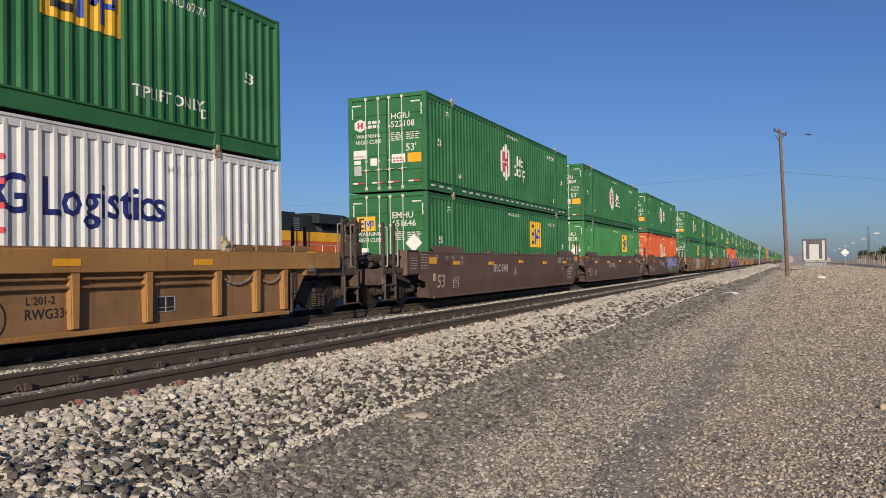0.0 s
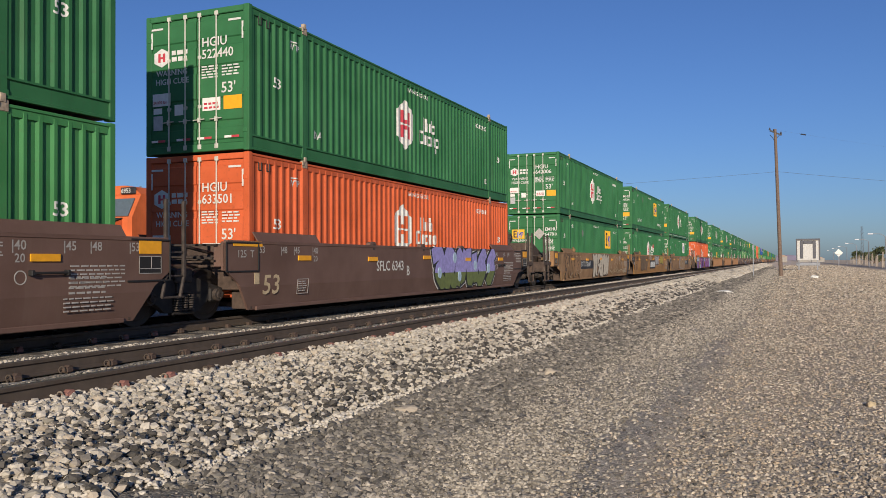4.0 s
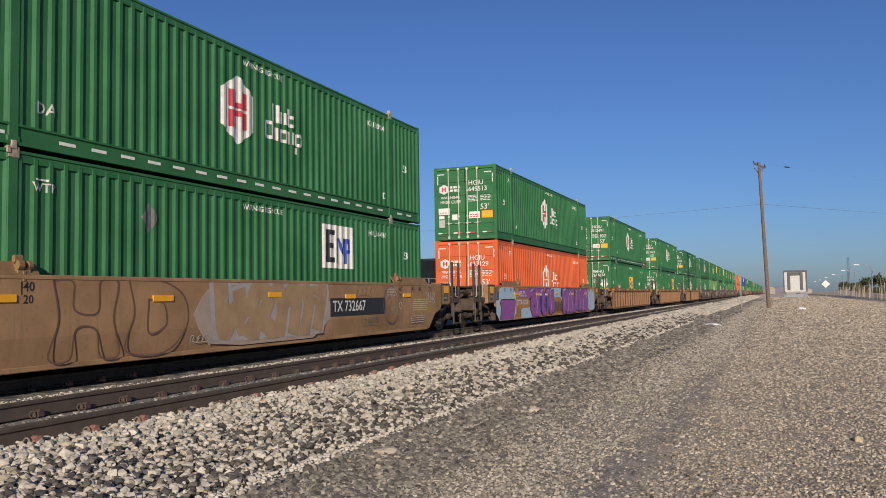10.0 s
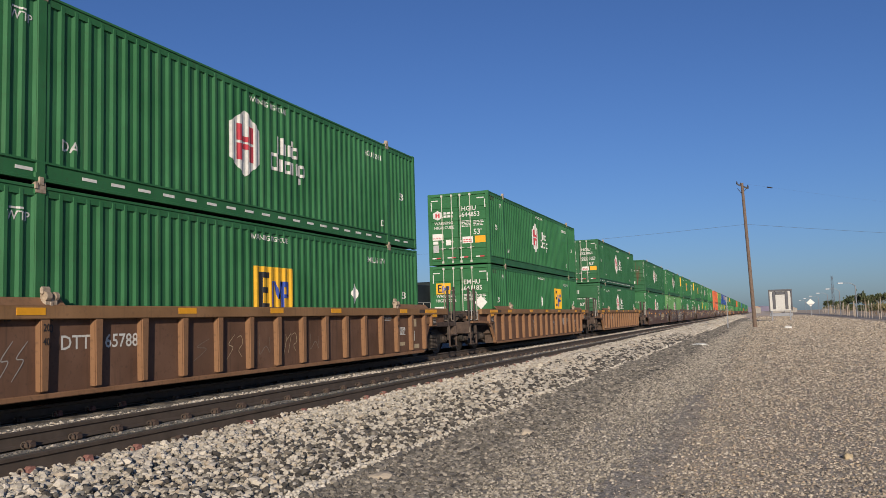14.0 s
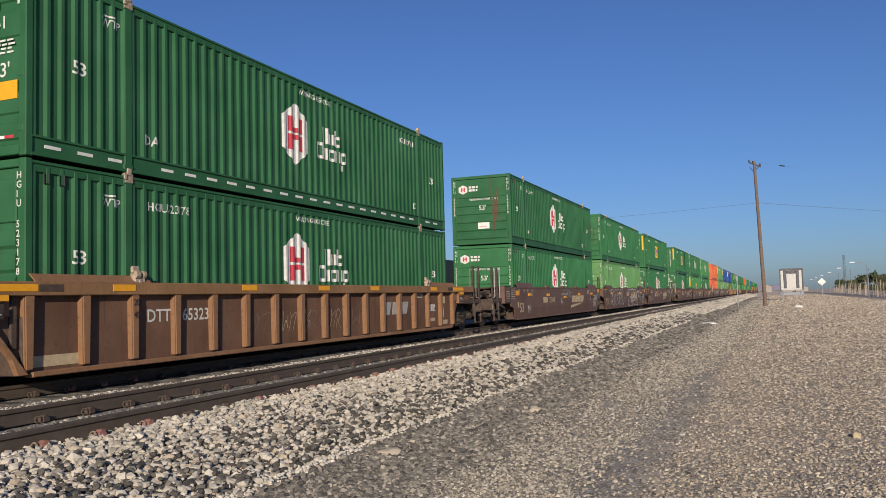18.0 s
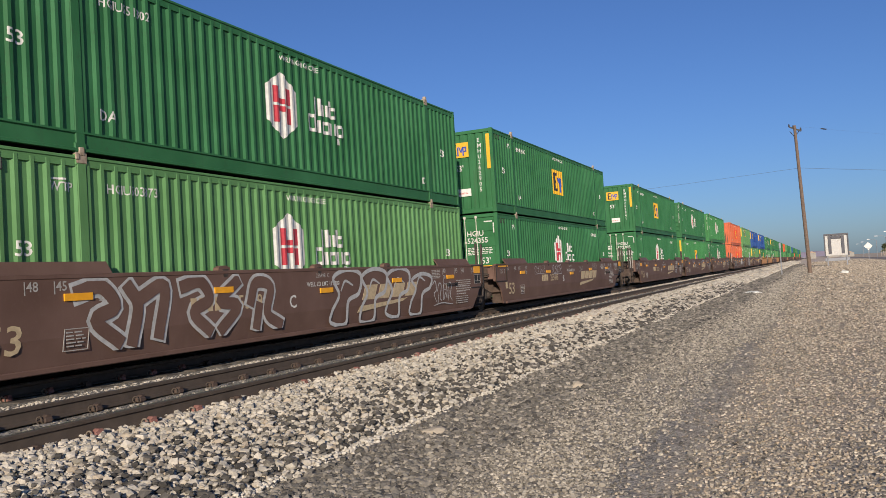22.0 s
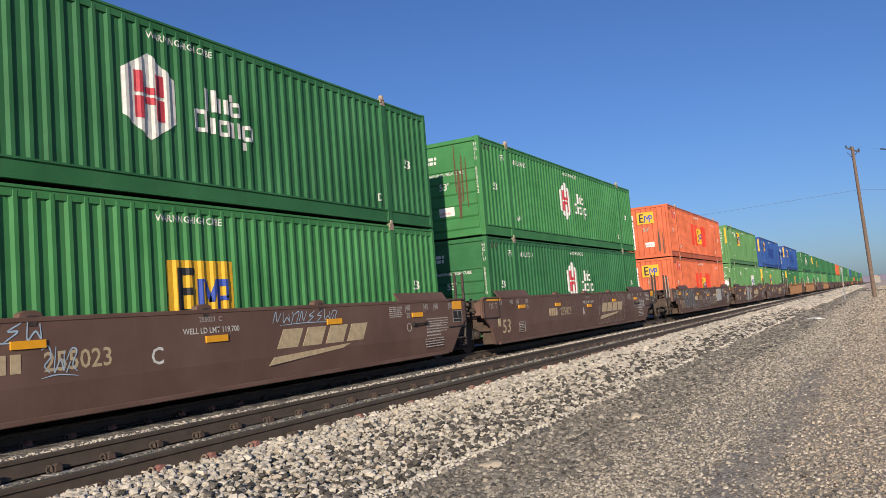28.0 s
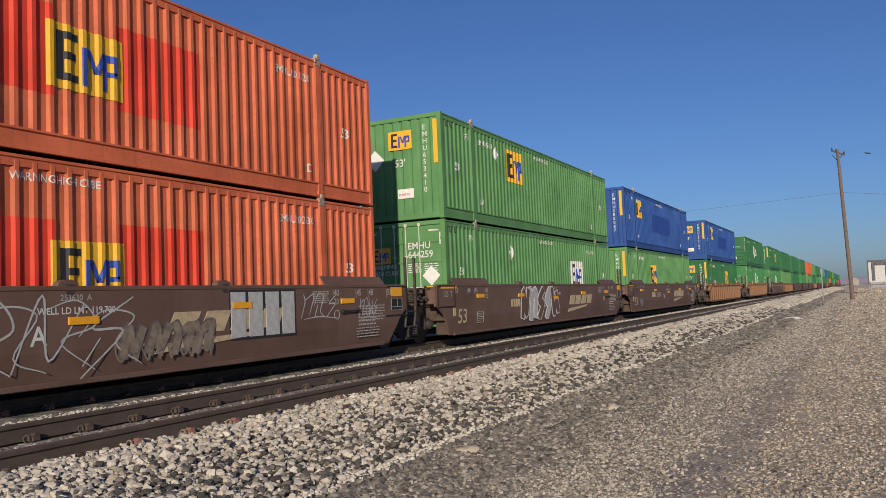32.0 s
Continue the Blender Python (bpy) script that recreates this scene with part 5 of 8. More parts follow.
                if brake == 2 and which == 0:
                    part("end_shield", lambda bm: prism_x(bm, [(-2.72, 1.02), (-1.25, 1.02), (-1.25, 1.46), (-1.5, 1.54), (-2.62, 1.90), (-2.72, 1.88)], -0.75, 0.75), low_trim, c, "dark brown steel end shield", m=e, key="wshield")
            if brake and which == 0:
                def wheel(bm):
                    pts = [(0.28 * math.cos(a * math.tau / 20), 0.28 * math.sin(a * math.tau / 20)) for a in range(20)]
                    for i in range(20):
                        p, q = pts[i], pts[(i + 1) % 20]
                        rod(bm, (p[0], 0, p[1]), (q[0], 0, q[1]), 0.016, 6)
                    for i in range(0, 20, 4):
                        rod(bm, (0, 0.02, 0), (pts[i][0], 0, pts[i][1]), 0.014, 6)
                    disc(bm, (0, 0.08, 0), (0, 1, 0), 0.16, 0.14, 14)
                part("brake_wheel", wheel, "steel", c, "round hand brake wheel", m=e @ Matrix.Translation((-0.4 if brake == 2 else 0.3, -2.75, 2.1)), key="wbrake")
                part("brake_stand", lambda bm: [rbox(bm, -0.15, 0.15, -0.14, 0.06, -1.1, 0.10, 0.02), disc(bm, (0, 0.0, 0.02), (0, 1, 0), 0.2, 0.2, 14), rbox(bm, -0.22, 0.22, -0.2, 0.1, -0.75, -0.35, 0.04)], "steel", c, m=e @ Matrix.Translation((-0.4 if brake == 2 else 0.3, -2.60, 2.1)), key="wbstand")
            if style == "ribbed":
                part("end_arch", lambda bm: [prism_x(bm, [(-0.75, 1.0), (-1.0, 1.02), (-1.9, 1.06), (-2.9, 1.06), (-2.9, 0.98), (-1.9, 0.98), (-1.1, 0.94), (-0.7, 0.80), (-0.35, 0.42), (-0.25, 0.20), (-0.1, 0.20)], SX - 0.12, SX - 0.02)], trim, c, m=e, key="warch")
    if far:
        return c
    # reflectors and stencils
    spots = ((1.42, 1.12), (4.55, 1.10), (7.87, 0.97 if number_2 else 1.15), (11.12, 1.10), (14.40, 1.11)) if style == "smooth" else ((1.44, 1.35), (4.8, 1.36), (7.7, 1.36), (10.3, 1.36), (14.3, 1.35)) if colour == "brown" else ((1.44, 1.17), (5.0, 1.17), (10.28, 1.17), (13.2, 1.17))
    for y, z in spots:
        flat(c, "reflector", "amber", [rect(0, 0, 0.49, 0.105)], SX + (0.013 if style == "ribbed" else 0), y, z, depth=0.024 if style == "smooth" else 0.006, key=("amber", style), label="yellow reflector")
    if colour == "brown":
        for y in (-0.92, LEN + 0.0):
            flat(c, "reflector", "amber", [rect(0, 0, 0.95, 0.10)], SX + 0.013, y, 1.35, key="amber5", label="long yellow reflector strip")
            flat(c, "stripe", "grime_brown", [rect(0, 0, 0.42, 0.10)], SX + 0.013, y + (0.97 if y < 0 else -0.44), 1.35, key="amber6", label="dark strip between reflectors")
    if colour == "tan" and style == "smooth" and lo == "j":
        part("end_cabinet", lambda bm: [rbox(bm, SX - 0.16, SX - 0.002, -1.38, -0.99, 1.03, 1.52, 0.012), rbox(bm, SX - 0.22, SX - 0.03, -1.86, -1.40, 1.05, 1.50, 0.012)], "tan_worn", c, "worn tan end box", key="tcab")
        part("frame", lambda bm: [rbox(bm, SX - 0.004, SX + 0.014, *q, 0.005) for q in ((-1.37, -0.27, 1.485, 1.515), (-1.37, -0.27, 1.035, 1.065), (-1.37, -1.345, 1.065, 1.485), (-0.295, -0.27, 1.065, 1.485))], "black", c, "rounded black frame", key="tfrm")
        flat(c, "plate", "slate", [rect(0, 0, 1.04, 0.29)], SX, -1.34, 1.07, depth=0.005, key="tpl1", label="dark capacity plate")
        flat(c, "plate", "grimy", [rect(0, 0, 1.04, 0.11)], SX, -1.34, 1.37, depth=0.005, key="tpl2", label="rusty orange band")
        text(c, "125 T", SX + 0.006, -1.14, 1.12, 0.23, "letter", squeeze=1.0)
        flat(c, "paint_patch", "slate", [[(0.02, 0.30), (0.02, 0.26), (0.42, 0.0), (0.52, -0.14), (0.66, -0.25), (0.66, 0.02), (0.70, 0.34), (0.02, 0.34)]], SX, -1.0, 0.69, depth=0.004, key="tsoot", label="slate grey patch at the cut end")
        flat(c, "data_panel", "stencil", [rect(0, 0, 0.17, 0.20)], SX, -0.52, 0.80, depth=0.007, key="tdp", label="pale stencil panel")
        bars_on(c, "print", "dark_letter", 4, SX + 0.004, -0.50, 0.95, SIDE, 0.13, 0.014, 0.04, "tdpp")
        part("pipe", lambda bm: [rod(bm, (SX - 0.02, -2.2, 1.35), (SX + 0.01, -2.0, 1.10), 0.022, 6), rod(bm, (SX + 0.01, -2.0, 1.10), (SX + 0.02, -1.5, 0.98), 0.022, 6), rod(bm, (SX + 0.02, -1.5, 0.98), (SX + 0.02, -1.1, 0.93), 0.022, 6), disc(bm, (SX + 0.02, -1.08, 0.90), (1, 0, 0), 0.05, 0.05, 10)], "spring", c, "bent air pipe at the joint", key="tbp")
    if colour == "tan" and style == "smooth" and hi == "j":
        part("frame", lambda bm: [rbox(bm, SX - 0.004, SX + 0.014, *q, 0.005) for q in ((LEN + 0.16, LEN + 0.84, 1.485, 1.515), (LEN + 0.16, LEN + 0.84, 0.955, 0.985), (LEN + 0.16, LEN + 0.185, 0.985, 1.485), (LEN + 0.815, LEN + 0.84, 0.985, 1.485))], "black", c, "rounded black frame", key="tfrm2")
        flat(c, "paint_patch", "slate", [[(0.05, 0.50), (0.05, 0.0), (-0.02, -0.2), (-0.14, -0.62), (-0.02, -0.62), (0.30, -0.2), (0.74, 0.06), (0.74, 0.50)]], SX, LEN + 0.13, 0.98 - 0.26, depth=0.004, key="tsoot2", label="slate grey patch at the cut end")
    if colour == "maroon" and lo == "j":
        part("end_panel", lambda bm: [rbox(bm, SX + 0.004, SX + 0.022, a, b, p, q, 0.004) for a, b, p, q in ((-1.0, 0.02, 1.44, 1.47), (-1.0, 0.02, 0.90, 0.93), (-1.0, -0.97, 0.93, 1.44), (-0.01, 0.02, 0.93, 1.44))], "black", c, "dark raised frame of the end panel", key="wframe")
        flat(c, "reflector", "amber", [rect(0, 0, 0.92, 0.10)], SX + 0.006, -0.78, 1.39, key="amber3", label="yellow reflector strip")
        text(c, "125  T", SX + 0.004, -0.66, 1.18, 0.20, "stencil")
    elif colour == "maroon":
        flat(c, "reflector", "amber", [rect(0, 0, 0.50, 0.19)], SX + 0.006, -0.38, 1.15, key="amber7", label="yellow reflector plate")
        bars_on(c, "print", "stencil", 6, SX + 0.010, -0.98, 1.40, SIDE, 0.52, 0.022, 0.075, "wpr8")
        bars_on(c, "print", "stencil", 5, SX + 0.010, -1.62, 1.30, SIDE, 0.42, 0.022, 0.07, "wpr9")
    if colour == "maroon":
        flat(c, "plate", "gold", [rect(0, 0, 0.16, 0.22)], SX + 0.003, -0.12, 0.66, key="gplate", label="small yellow plate")
        flat(c, "notice", "stencil", [rect(0, 0, 0.42, 0.012), rect(0.05, 0.30, 0.47, 0.312), [(0, 0), (0.012, 0), (0.062, 0.31), (0.05, 0.31)], [(0.42, 0), (0.432, 0), (0.482, 0.31), (0.47, 0.31)]], SX, 1.36, 0.42, key="notice", label="stencilled notice outline")
        bars_on(c, "print", "stencil", 5, SX + 0.002, 1.43, 0.67, SIDE, 0.33, 0.018, 0.048, "noticep")
    if colour == "maroon":
        part("end_panel", lambda bm: [rbox(bm, SX + 0.004, SX + 0.022, a, b, p, q, 0.004) for a, b, p, q in ((LEN + 0.10, LEN + 0.99, 1.44, 1.47), (LEN + 0.02, LEN + 0.99, 0.78, 0.81), (LEN + 0.96, LEN + 0.99, 0.81, 1.44))], "black", c, "dark raised frame of the end panel", key="wframe2")
        out = 0.93 if hi == "c" else 0.0
        flat(c, "reflector", "amber", [rect(0, 0, 0.50, 0.23)], SX + 0.008, LEN + 0.27 + out, 1.23, key="amber4", label="yellow reflector plate")
        flat(c, "data_panel", "black", [rect(0, 0, 0.50, 0.28)], SX + 0.006, LEN + 0.27 + out, 0.91, depth=0.004, key="dpan2", label="dark stencilled panel")
        flat(c, "data_panel", "stencil", [rect(0, 0, 0.5, 0.010), rect(0, 0.27, 0.5, 0.28), rect(0, 0, 0.010, 0.28), rect(0.49, 0, 0.5, 0.28), rect(0.27, 0.08, 0.28, 0.28), rect(0, 0.075, 0.5, 0.085)], SX + 0.008, LEN + 0.27 + out, 0.91, depth=0.006, key="dpan3", label="thin stencilled outline")
        if hi == "c":
            bars_on(c, "print", "stencil", 6, SX, LEN + 0.32, 1.36, SIDE, 0.62, 0.026, 0.062, "dpr2")
        bars_on(c, "print", "stencil", 4, SX, LEN - 1.1, 0.86, SIDE, 0.7, 0.03, 0.075, "wpr6")
        part("grab_bar", lambda bm: [rod(bm, (SX + 0.06, LEN - 1.75, 0.95), (SX + 0.06, LEN - 1.15, 0.95), 0.018, 6), rbox(bm, SX - 0.01, SX + 0.075, LEN - 1.78, LEN - 1.72, 0.91, 0.99, 0.01), rbox(bm, SX - 0.01, SX + 0.075, LEN - 1.18, LEN - 1.12, 0.91, 0.99, 0.01)], "black", c, key="gbar")
    plates = [] if style == "smooth" and lo == "j" else [-1.60 if lo == "c" and style == "smooth" else -0.82]
    plates.append(LEN + (1.28 if hi == "c" else 0.30) if style == "smooth" else LEN + 0.62)
    for y in () if colour == "maroon" else plates:
        flat(c, "reflector", "amber", [rect(0, 0, 0.38, 0.22)], SX + 0.006, y, 1.22, key="amber2", label="yellow reflector plate")
        flat(c, "data_panel", "black" if colour == "maroon" else "steel", [rect(0, 0, 0.30, 0.20)], SX + 0.006, y, 0.98, depth=0.004, key="dpan", label="dark stencilled panel")
        bars_on(c, "print", "stencil", 3, SX + 0.011, y + 0.03, 1.12, SIDE, 0.24, 0.018, 0.045, "dpr")
    bx = SX if style == "smooth" else SX - 0.12
    for y, n in ((-0.0, "53"), (0.78, "48"), (1.25, "45"), (1.98, "40")) + ((LEN + 0.06, "53"), (LEN - 0.72, "48"), (LEN - 1.2, "45"), (LEN - 2.05, "40")):
        text(c, "|" + n, bx, y, 1.27, 0.19, "stencil" if colour == "maroon" else "dark_letter")
    for y in (1.98, LEN - 2.05):
        text(c, "20", bx, y + 0.05, 1.10, 0.17, "stencil" if colour == "maroon" else "dark_letter")
    bars_on(c, "print", "stencil", 6, bx, 13.44, 1.35, SIDE, 0.54, 0.02, 0.042, "wpr1")
    if style == "smooth":
        bars_on(c, "print", "stencil", 6, bx, 15.08, 1.03, SIDE, 1.05, 0.022, 0.06, "wpr2")
        bars_on(c, "print", "stencil", 4, bx, 14.96, 0.56, SIDE, 0.95, 0.02, 0.06, "wpr3")
    elif colour == "brown":
        bars_on(c, "print", "letter", 7, bx, 14.42, 0.92, SIDE, 0.5, 0.022, 0.032, "wpr4")
        for y, z, w, h in ((14.48, 0.42, 0.4, 0.10), (15.38, 0.30, 0.55, 0.13), (15.55, 0.95, 0.2, 0.22), (16.75, 0.95, 0.62, 0.16)):
            flat(c, "plate", "gold", [rect(0, 0, w, h)], bx, y, z, depth=0.004, key=("gpl", w), label="pale yellow stencil panel")
        flat(c, "data_panel", "black", [rect(0, 0, 0.34, 0.30)], bx, 15.25, 0.52, depth=0.004, key="dpan4", label="dark stencilled panel")
        flat(c, "data_panel", "letter", [rect(0, 0, 0.34, 0.014), rect(0, 0.286, 0.34, 0.30), rect(0, 0, 0.012, 0.30), rect(0.328, 0, 0.34, 0.30), rect(0.2, 0.08, 0.212, 0.30)], bx + 0.003, 15.25, 0.52, depth=0.005, key="dpan5", label="white stencilled outline")
        for y in (1.96, 14.21):
            for q, n in enumerate(("20", "40")):
                text(c, n, SX - 0.006, y - 0.05, 1.12 - 0.2 * q, 0.15, "dark_letter", squeeze=0.8)
    flat(c, "stencil_ring", "stencil", [[(0.10 * math.cos(a * math.tau / 14), 0.10 * math.sin(a * math.tau / 14)), (0.10 * math.cos((a + 1) * math.tau / 14), 0.10 * math.sin((a + 1) * math.tau / 14)), (0.084 * math.cos((a + 1) * math.tau / 14), 0.084 * math.sin((a + 1) * math.tau / 14)), (0.084 * math.cos(a * math.tau / 14), 0.084 * math.sin(a * math.tau / 14))] for a in range(14)], bx, 14.25, 0.89, depth=0.004, key="sring", label="stencilled ring mark")
    return c


GLYPHS = [
    [[(0.0, 0.1), (0.3, 0.98), (0.52, 0.2), (0.95, 0.92)]],
    [[(0.1, 0.9), (0.6, 1.0), (0.9, 0.62), (0.45, 0.4), (0.95, 0.04)]],
    [[(0.0, 0.5), (0.28, 0.95), (0.78, 0.8), (0.55, 0.3), (0.98, 0.02)], [(0.1, 0.0), (0.3, 0.45)]],
    [[(0.85, 1.0), (0.2, 0.6), (0.75, 0.5), (0.1, 0.0)]],
    [[(0.05, 0.0), (0.28, 0.6), (0.1, 1.0)], [(0.3, 0.7), (1.0, 0.95), (0.72, 0.1)]],
    [[(0.1, 1.0), (0.2, 0.1), (0.6, 0.5), (0.95, 0.15), (0.8, 0.85)]],
]


def smooth_line(pts, n=6):
    """A rounded line through the points."""
    q = [Vector(p) for p in pts]
    if len(q) < 3:
        return q
    q = [q[0] * 2 - q[1]] + q + [q[-1] * 2 - q[-2]]
    out = []
    for i in range(1, len(q) - 2):
        for k in range(n):
            t = k / n
            out.append(0.5 * (2 * q[i] + (q[i + 1] - q[i - 1]) * t + (2 * q[i - 1] - 5 * q[i] + 4 * q[i + 1] - q[i + 2]) * t * t + (3 * q[i] - q[i - 1] - 3 * q[i + 1] + q[i + 2]) * t ** 3))
    return out + [q[-2]]


def ribbon(bm, pts, w, z, thin=1.0):
    """A flat sprayed band of width w along a rounded line, thinner at its ends where thin is below 1."""
    q = smooth_line(pts)
    n = len(q)
    ends = (q[1] - q[0]).normalized() * w * 0.3, (q[-1] - q[-2]).normalized() * w * 0.3
    q[0], q[-1] = q[0] - ends[0], q[-1] + ends[1]
    prev = None
    for i in range(n):
        d = (q[min(i + 1, n - 1)] - q[max(i - 1, 0)]).normalized()
        half = w / 2 * (thin + (1 - thin) * math.sin(math.pi * (i + 0.5) / n))
        d = Vector((-d.y, d.x)) * half
        zz = z + i * 0.0001
        a, b = bm.verts.new((q[i].x + d.x, q[i].y + d.y, zz)), bm.verts.new((q[i].x - d.x, q[i].y - d.y, zz))
        if prev:
            bm.faces.new((prev[0], prev[1], b, a))
        prev = (a, b)


def hand_tag(parent, y, z, w, h, n, seed, material, width=0.022, x=None, slant=0.15):
    """A quick tag: n thin sprayed marks in a row that cannot be read, joined at the foot."""
    rng = random.Random(seed)
    step = w / n
    def make(bm):
        for i in range(n):
            for k, g in enumerate(GLYPHS[rng.randrange(len(GLYPHS))]):
                ribbon(bm, [((i + 0.05 + 0.9 * u) * step + slant * v * h, h * (0.06 + 0.88 * v) + rng.uniform(-0.06, 0.06) * h) for u, v in g], width, 0.005 + 0.0012 * (i % 3) + 0.003 * k, 0.55)
        if n > 2:
            ribbon(bm, [(0.1 * w, -0.03 * h), (0.5 * w, 0.04 * h), (1.02 * w, -0.06 * h)], width * 0.8, 0.011, 0.3)
    part("graffiti", make, material, parent, "thin sprayed tag", Matrix.Translation((SX if x is None else x, y, z)) @ SIDE)


def bubble_tag(parent, y, z, w, h, n, seed, material, width=0.07):
    """Large hollow rounded shapes sprayed in one heavy line."""
    rng = random.Random(seed)
    step = w / n
    def make(bm):
        for i in range(n):
            top, foot, lean = rng.uniform(0.82, 1.0), rng.uniform(0.0, 0.12), rng.uniform(-0.2, 0.25)
            loop = [(0.08, 0.3), (0.0, foot), (0.5, 0.03), (0.62, 0.42), (1.0, 0.55), (1.08, top * 0.9), (0.6, top), (0.12, top * 0.86), (0.30, 0.55), (0.08, 0.3)]
            ribbon(bm, [((i + u * 0.98) * step + lean * v * h * 0.4, v * h) for u, v in loop], width, 0.005 + 0.004 * (i % 2), 0.8)
            ribbon(bm, [((i + u) * step, v * h) for u, v in ((0.4, 0.62), (0.55, 0.78), (0.8, 0.7))], width * 0.6, 0.012, 0.5)
        trim_to(bm, h)
    part("graffiti", make, material, parent, "heavy sprayed hollow letters", Matrix.Translation((SX, y, z)) @ SIDE)


def two_tone_tag(parent, y, z, w, h, n, seed, top, foot, thick=0.5):
    """Fat sprayed letters with a white rim and a black shadow; the upper part in one colour, the lower in another."""
    rng = random.Random(seed)
    step = w / n
    lines = []
    for i in range(n):
        for g in GLYPHS[rng.randrange(len(GLYPHS))]:
            lines.append([((i + 0.1 + 0.8 * u) * step, h * (0.1 + 0.8 * v)) for u, v in g])
    at = Matrix.Translation((SX, y, z)) @ SIDE
    def layer(width, z0, lo, hi):
        def make(bm):
            for k, l in enumerate(lines):
                ribbon(bm, l, width, z0 + 0.002 * (k % 3))
            trim_to(bm, h)
            for co, no in (((0, lo, 0), (0, -1, 0)), ((0, hi, 0), (0, 1, 0))):
                bmesh.ops.bisect_plane(bm, geom=bm.verts[:] + bm.edges[:] + bm.faces[:], plane_co=co, plane_no=no, clear_outer=True, dist=1e-5)
        return make
    wide = step * thick
    part("graffiti", layer(wide + 0.26, 0.003, -1, 9), "letter", parent, "white sprayed rim", at)
    part("graffiti", layer(wide + 0.18, 0.012, -1, 9), "dark_letter", parent, "black sprayed outline", at)
    part("graffiti", layer(wide, 0.021, h * 0.40, 9), top, parent, "sprayed letters", at)
    part("graffiti", layer(wide, 0.021, -1, h * 0.40), foot, parent, "darker foot of the sprayed letters", at)


def trim_to(bm, h):
    """Cut sprayed bands off at the lower and upper edge of the side."""
    for co, no in (((0, 0, 0), (0, -1, 0)), ((0, h + 0.03, 0), (0, 1, 0))):
        bmesh.ops.bisect_plane(bm, geom=bm.verts[:] + bm.edges[:] + bm.faces[:], plane_co=co, plane_no=no, clear_outer=True, dist=1e-5)


def stroke_tag(parent, y, z, w, h, fills, seed, edge="letter", letters=4, x=None, thick=0.36, rim=1.42, shiny=False):
    """Sprayed fat block letters that cannot be read, with an outline and, where shiny, small highlights."""
    rng = random.Random(seed)
    x = SX if x is None else x
    step = w / letters
    lines = []
    for i in range(letters):
        g = GLYPHS[rng.randrange(len(GLYPHS))]
        tilt = rng.uniform(-0.12, 0.12)
        for s in g:
            lines.append((i, [((i + 0.08) * step + step * 0.84 * u + tilt * v * h, h * (0.08 + 0.84 * v) + rng.uniform(-0.03, 0.03)) for u, v in s]))
    wide = step * thick
    at = Matrix.Translation((x, y, z)) @ SIDE
    def back(bm):
        for k, (i, l) in enumerate(lines):
            ribbon(bm, l, wide * rim, 0.003 + 0.0022 * (k % 3))
        trim_to(bm, h)
    part("graffiti", back, edge, parent, "sprayed outline", at)
    for j, f in enumerate(fills):
        sel = [l for i, l in lines if i % len(fills) == j]
        if sel:
            def front(bm):
                for k, l in enumerate(sel):
                    ribbon(bm, l, wide, 0.012 + 0.0022 * (k % 3))
                trim_to(bm, h - 0.04)
            part("graffiti", front, f, parent, "sprayed block letters", at)
    def shine(bm):
        for i, l in lines:
            ribbon(bm, [(p[0] + wide * 0.22, p[1] + wide * 0.1) for p in l[:2]], wide * 0.09, 0.0215)
    if shiny:
        part("graffiti", shine, "letter", parent, "pale spray highlights", at)


def outline_tag(parent, y, z, w, h, letters, material, width):
    """Tall hollow letters in one thin sprayed line: one closed line for each shape."""
    step = w / len(letters)
    def make(bm):
        for i, shape in enumerate(letters):
            for k, line in enumerate(shape):
                ribbon(bm, [((i + u) * step, v * h) for u, v in line], width, 0.004 + 0.002 * k, 0.8)
    part("graffiti", make, material, parent, "thin dark outlines of tall letters", Matrix.Translation((SX, y, z)) @ SIDE)


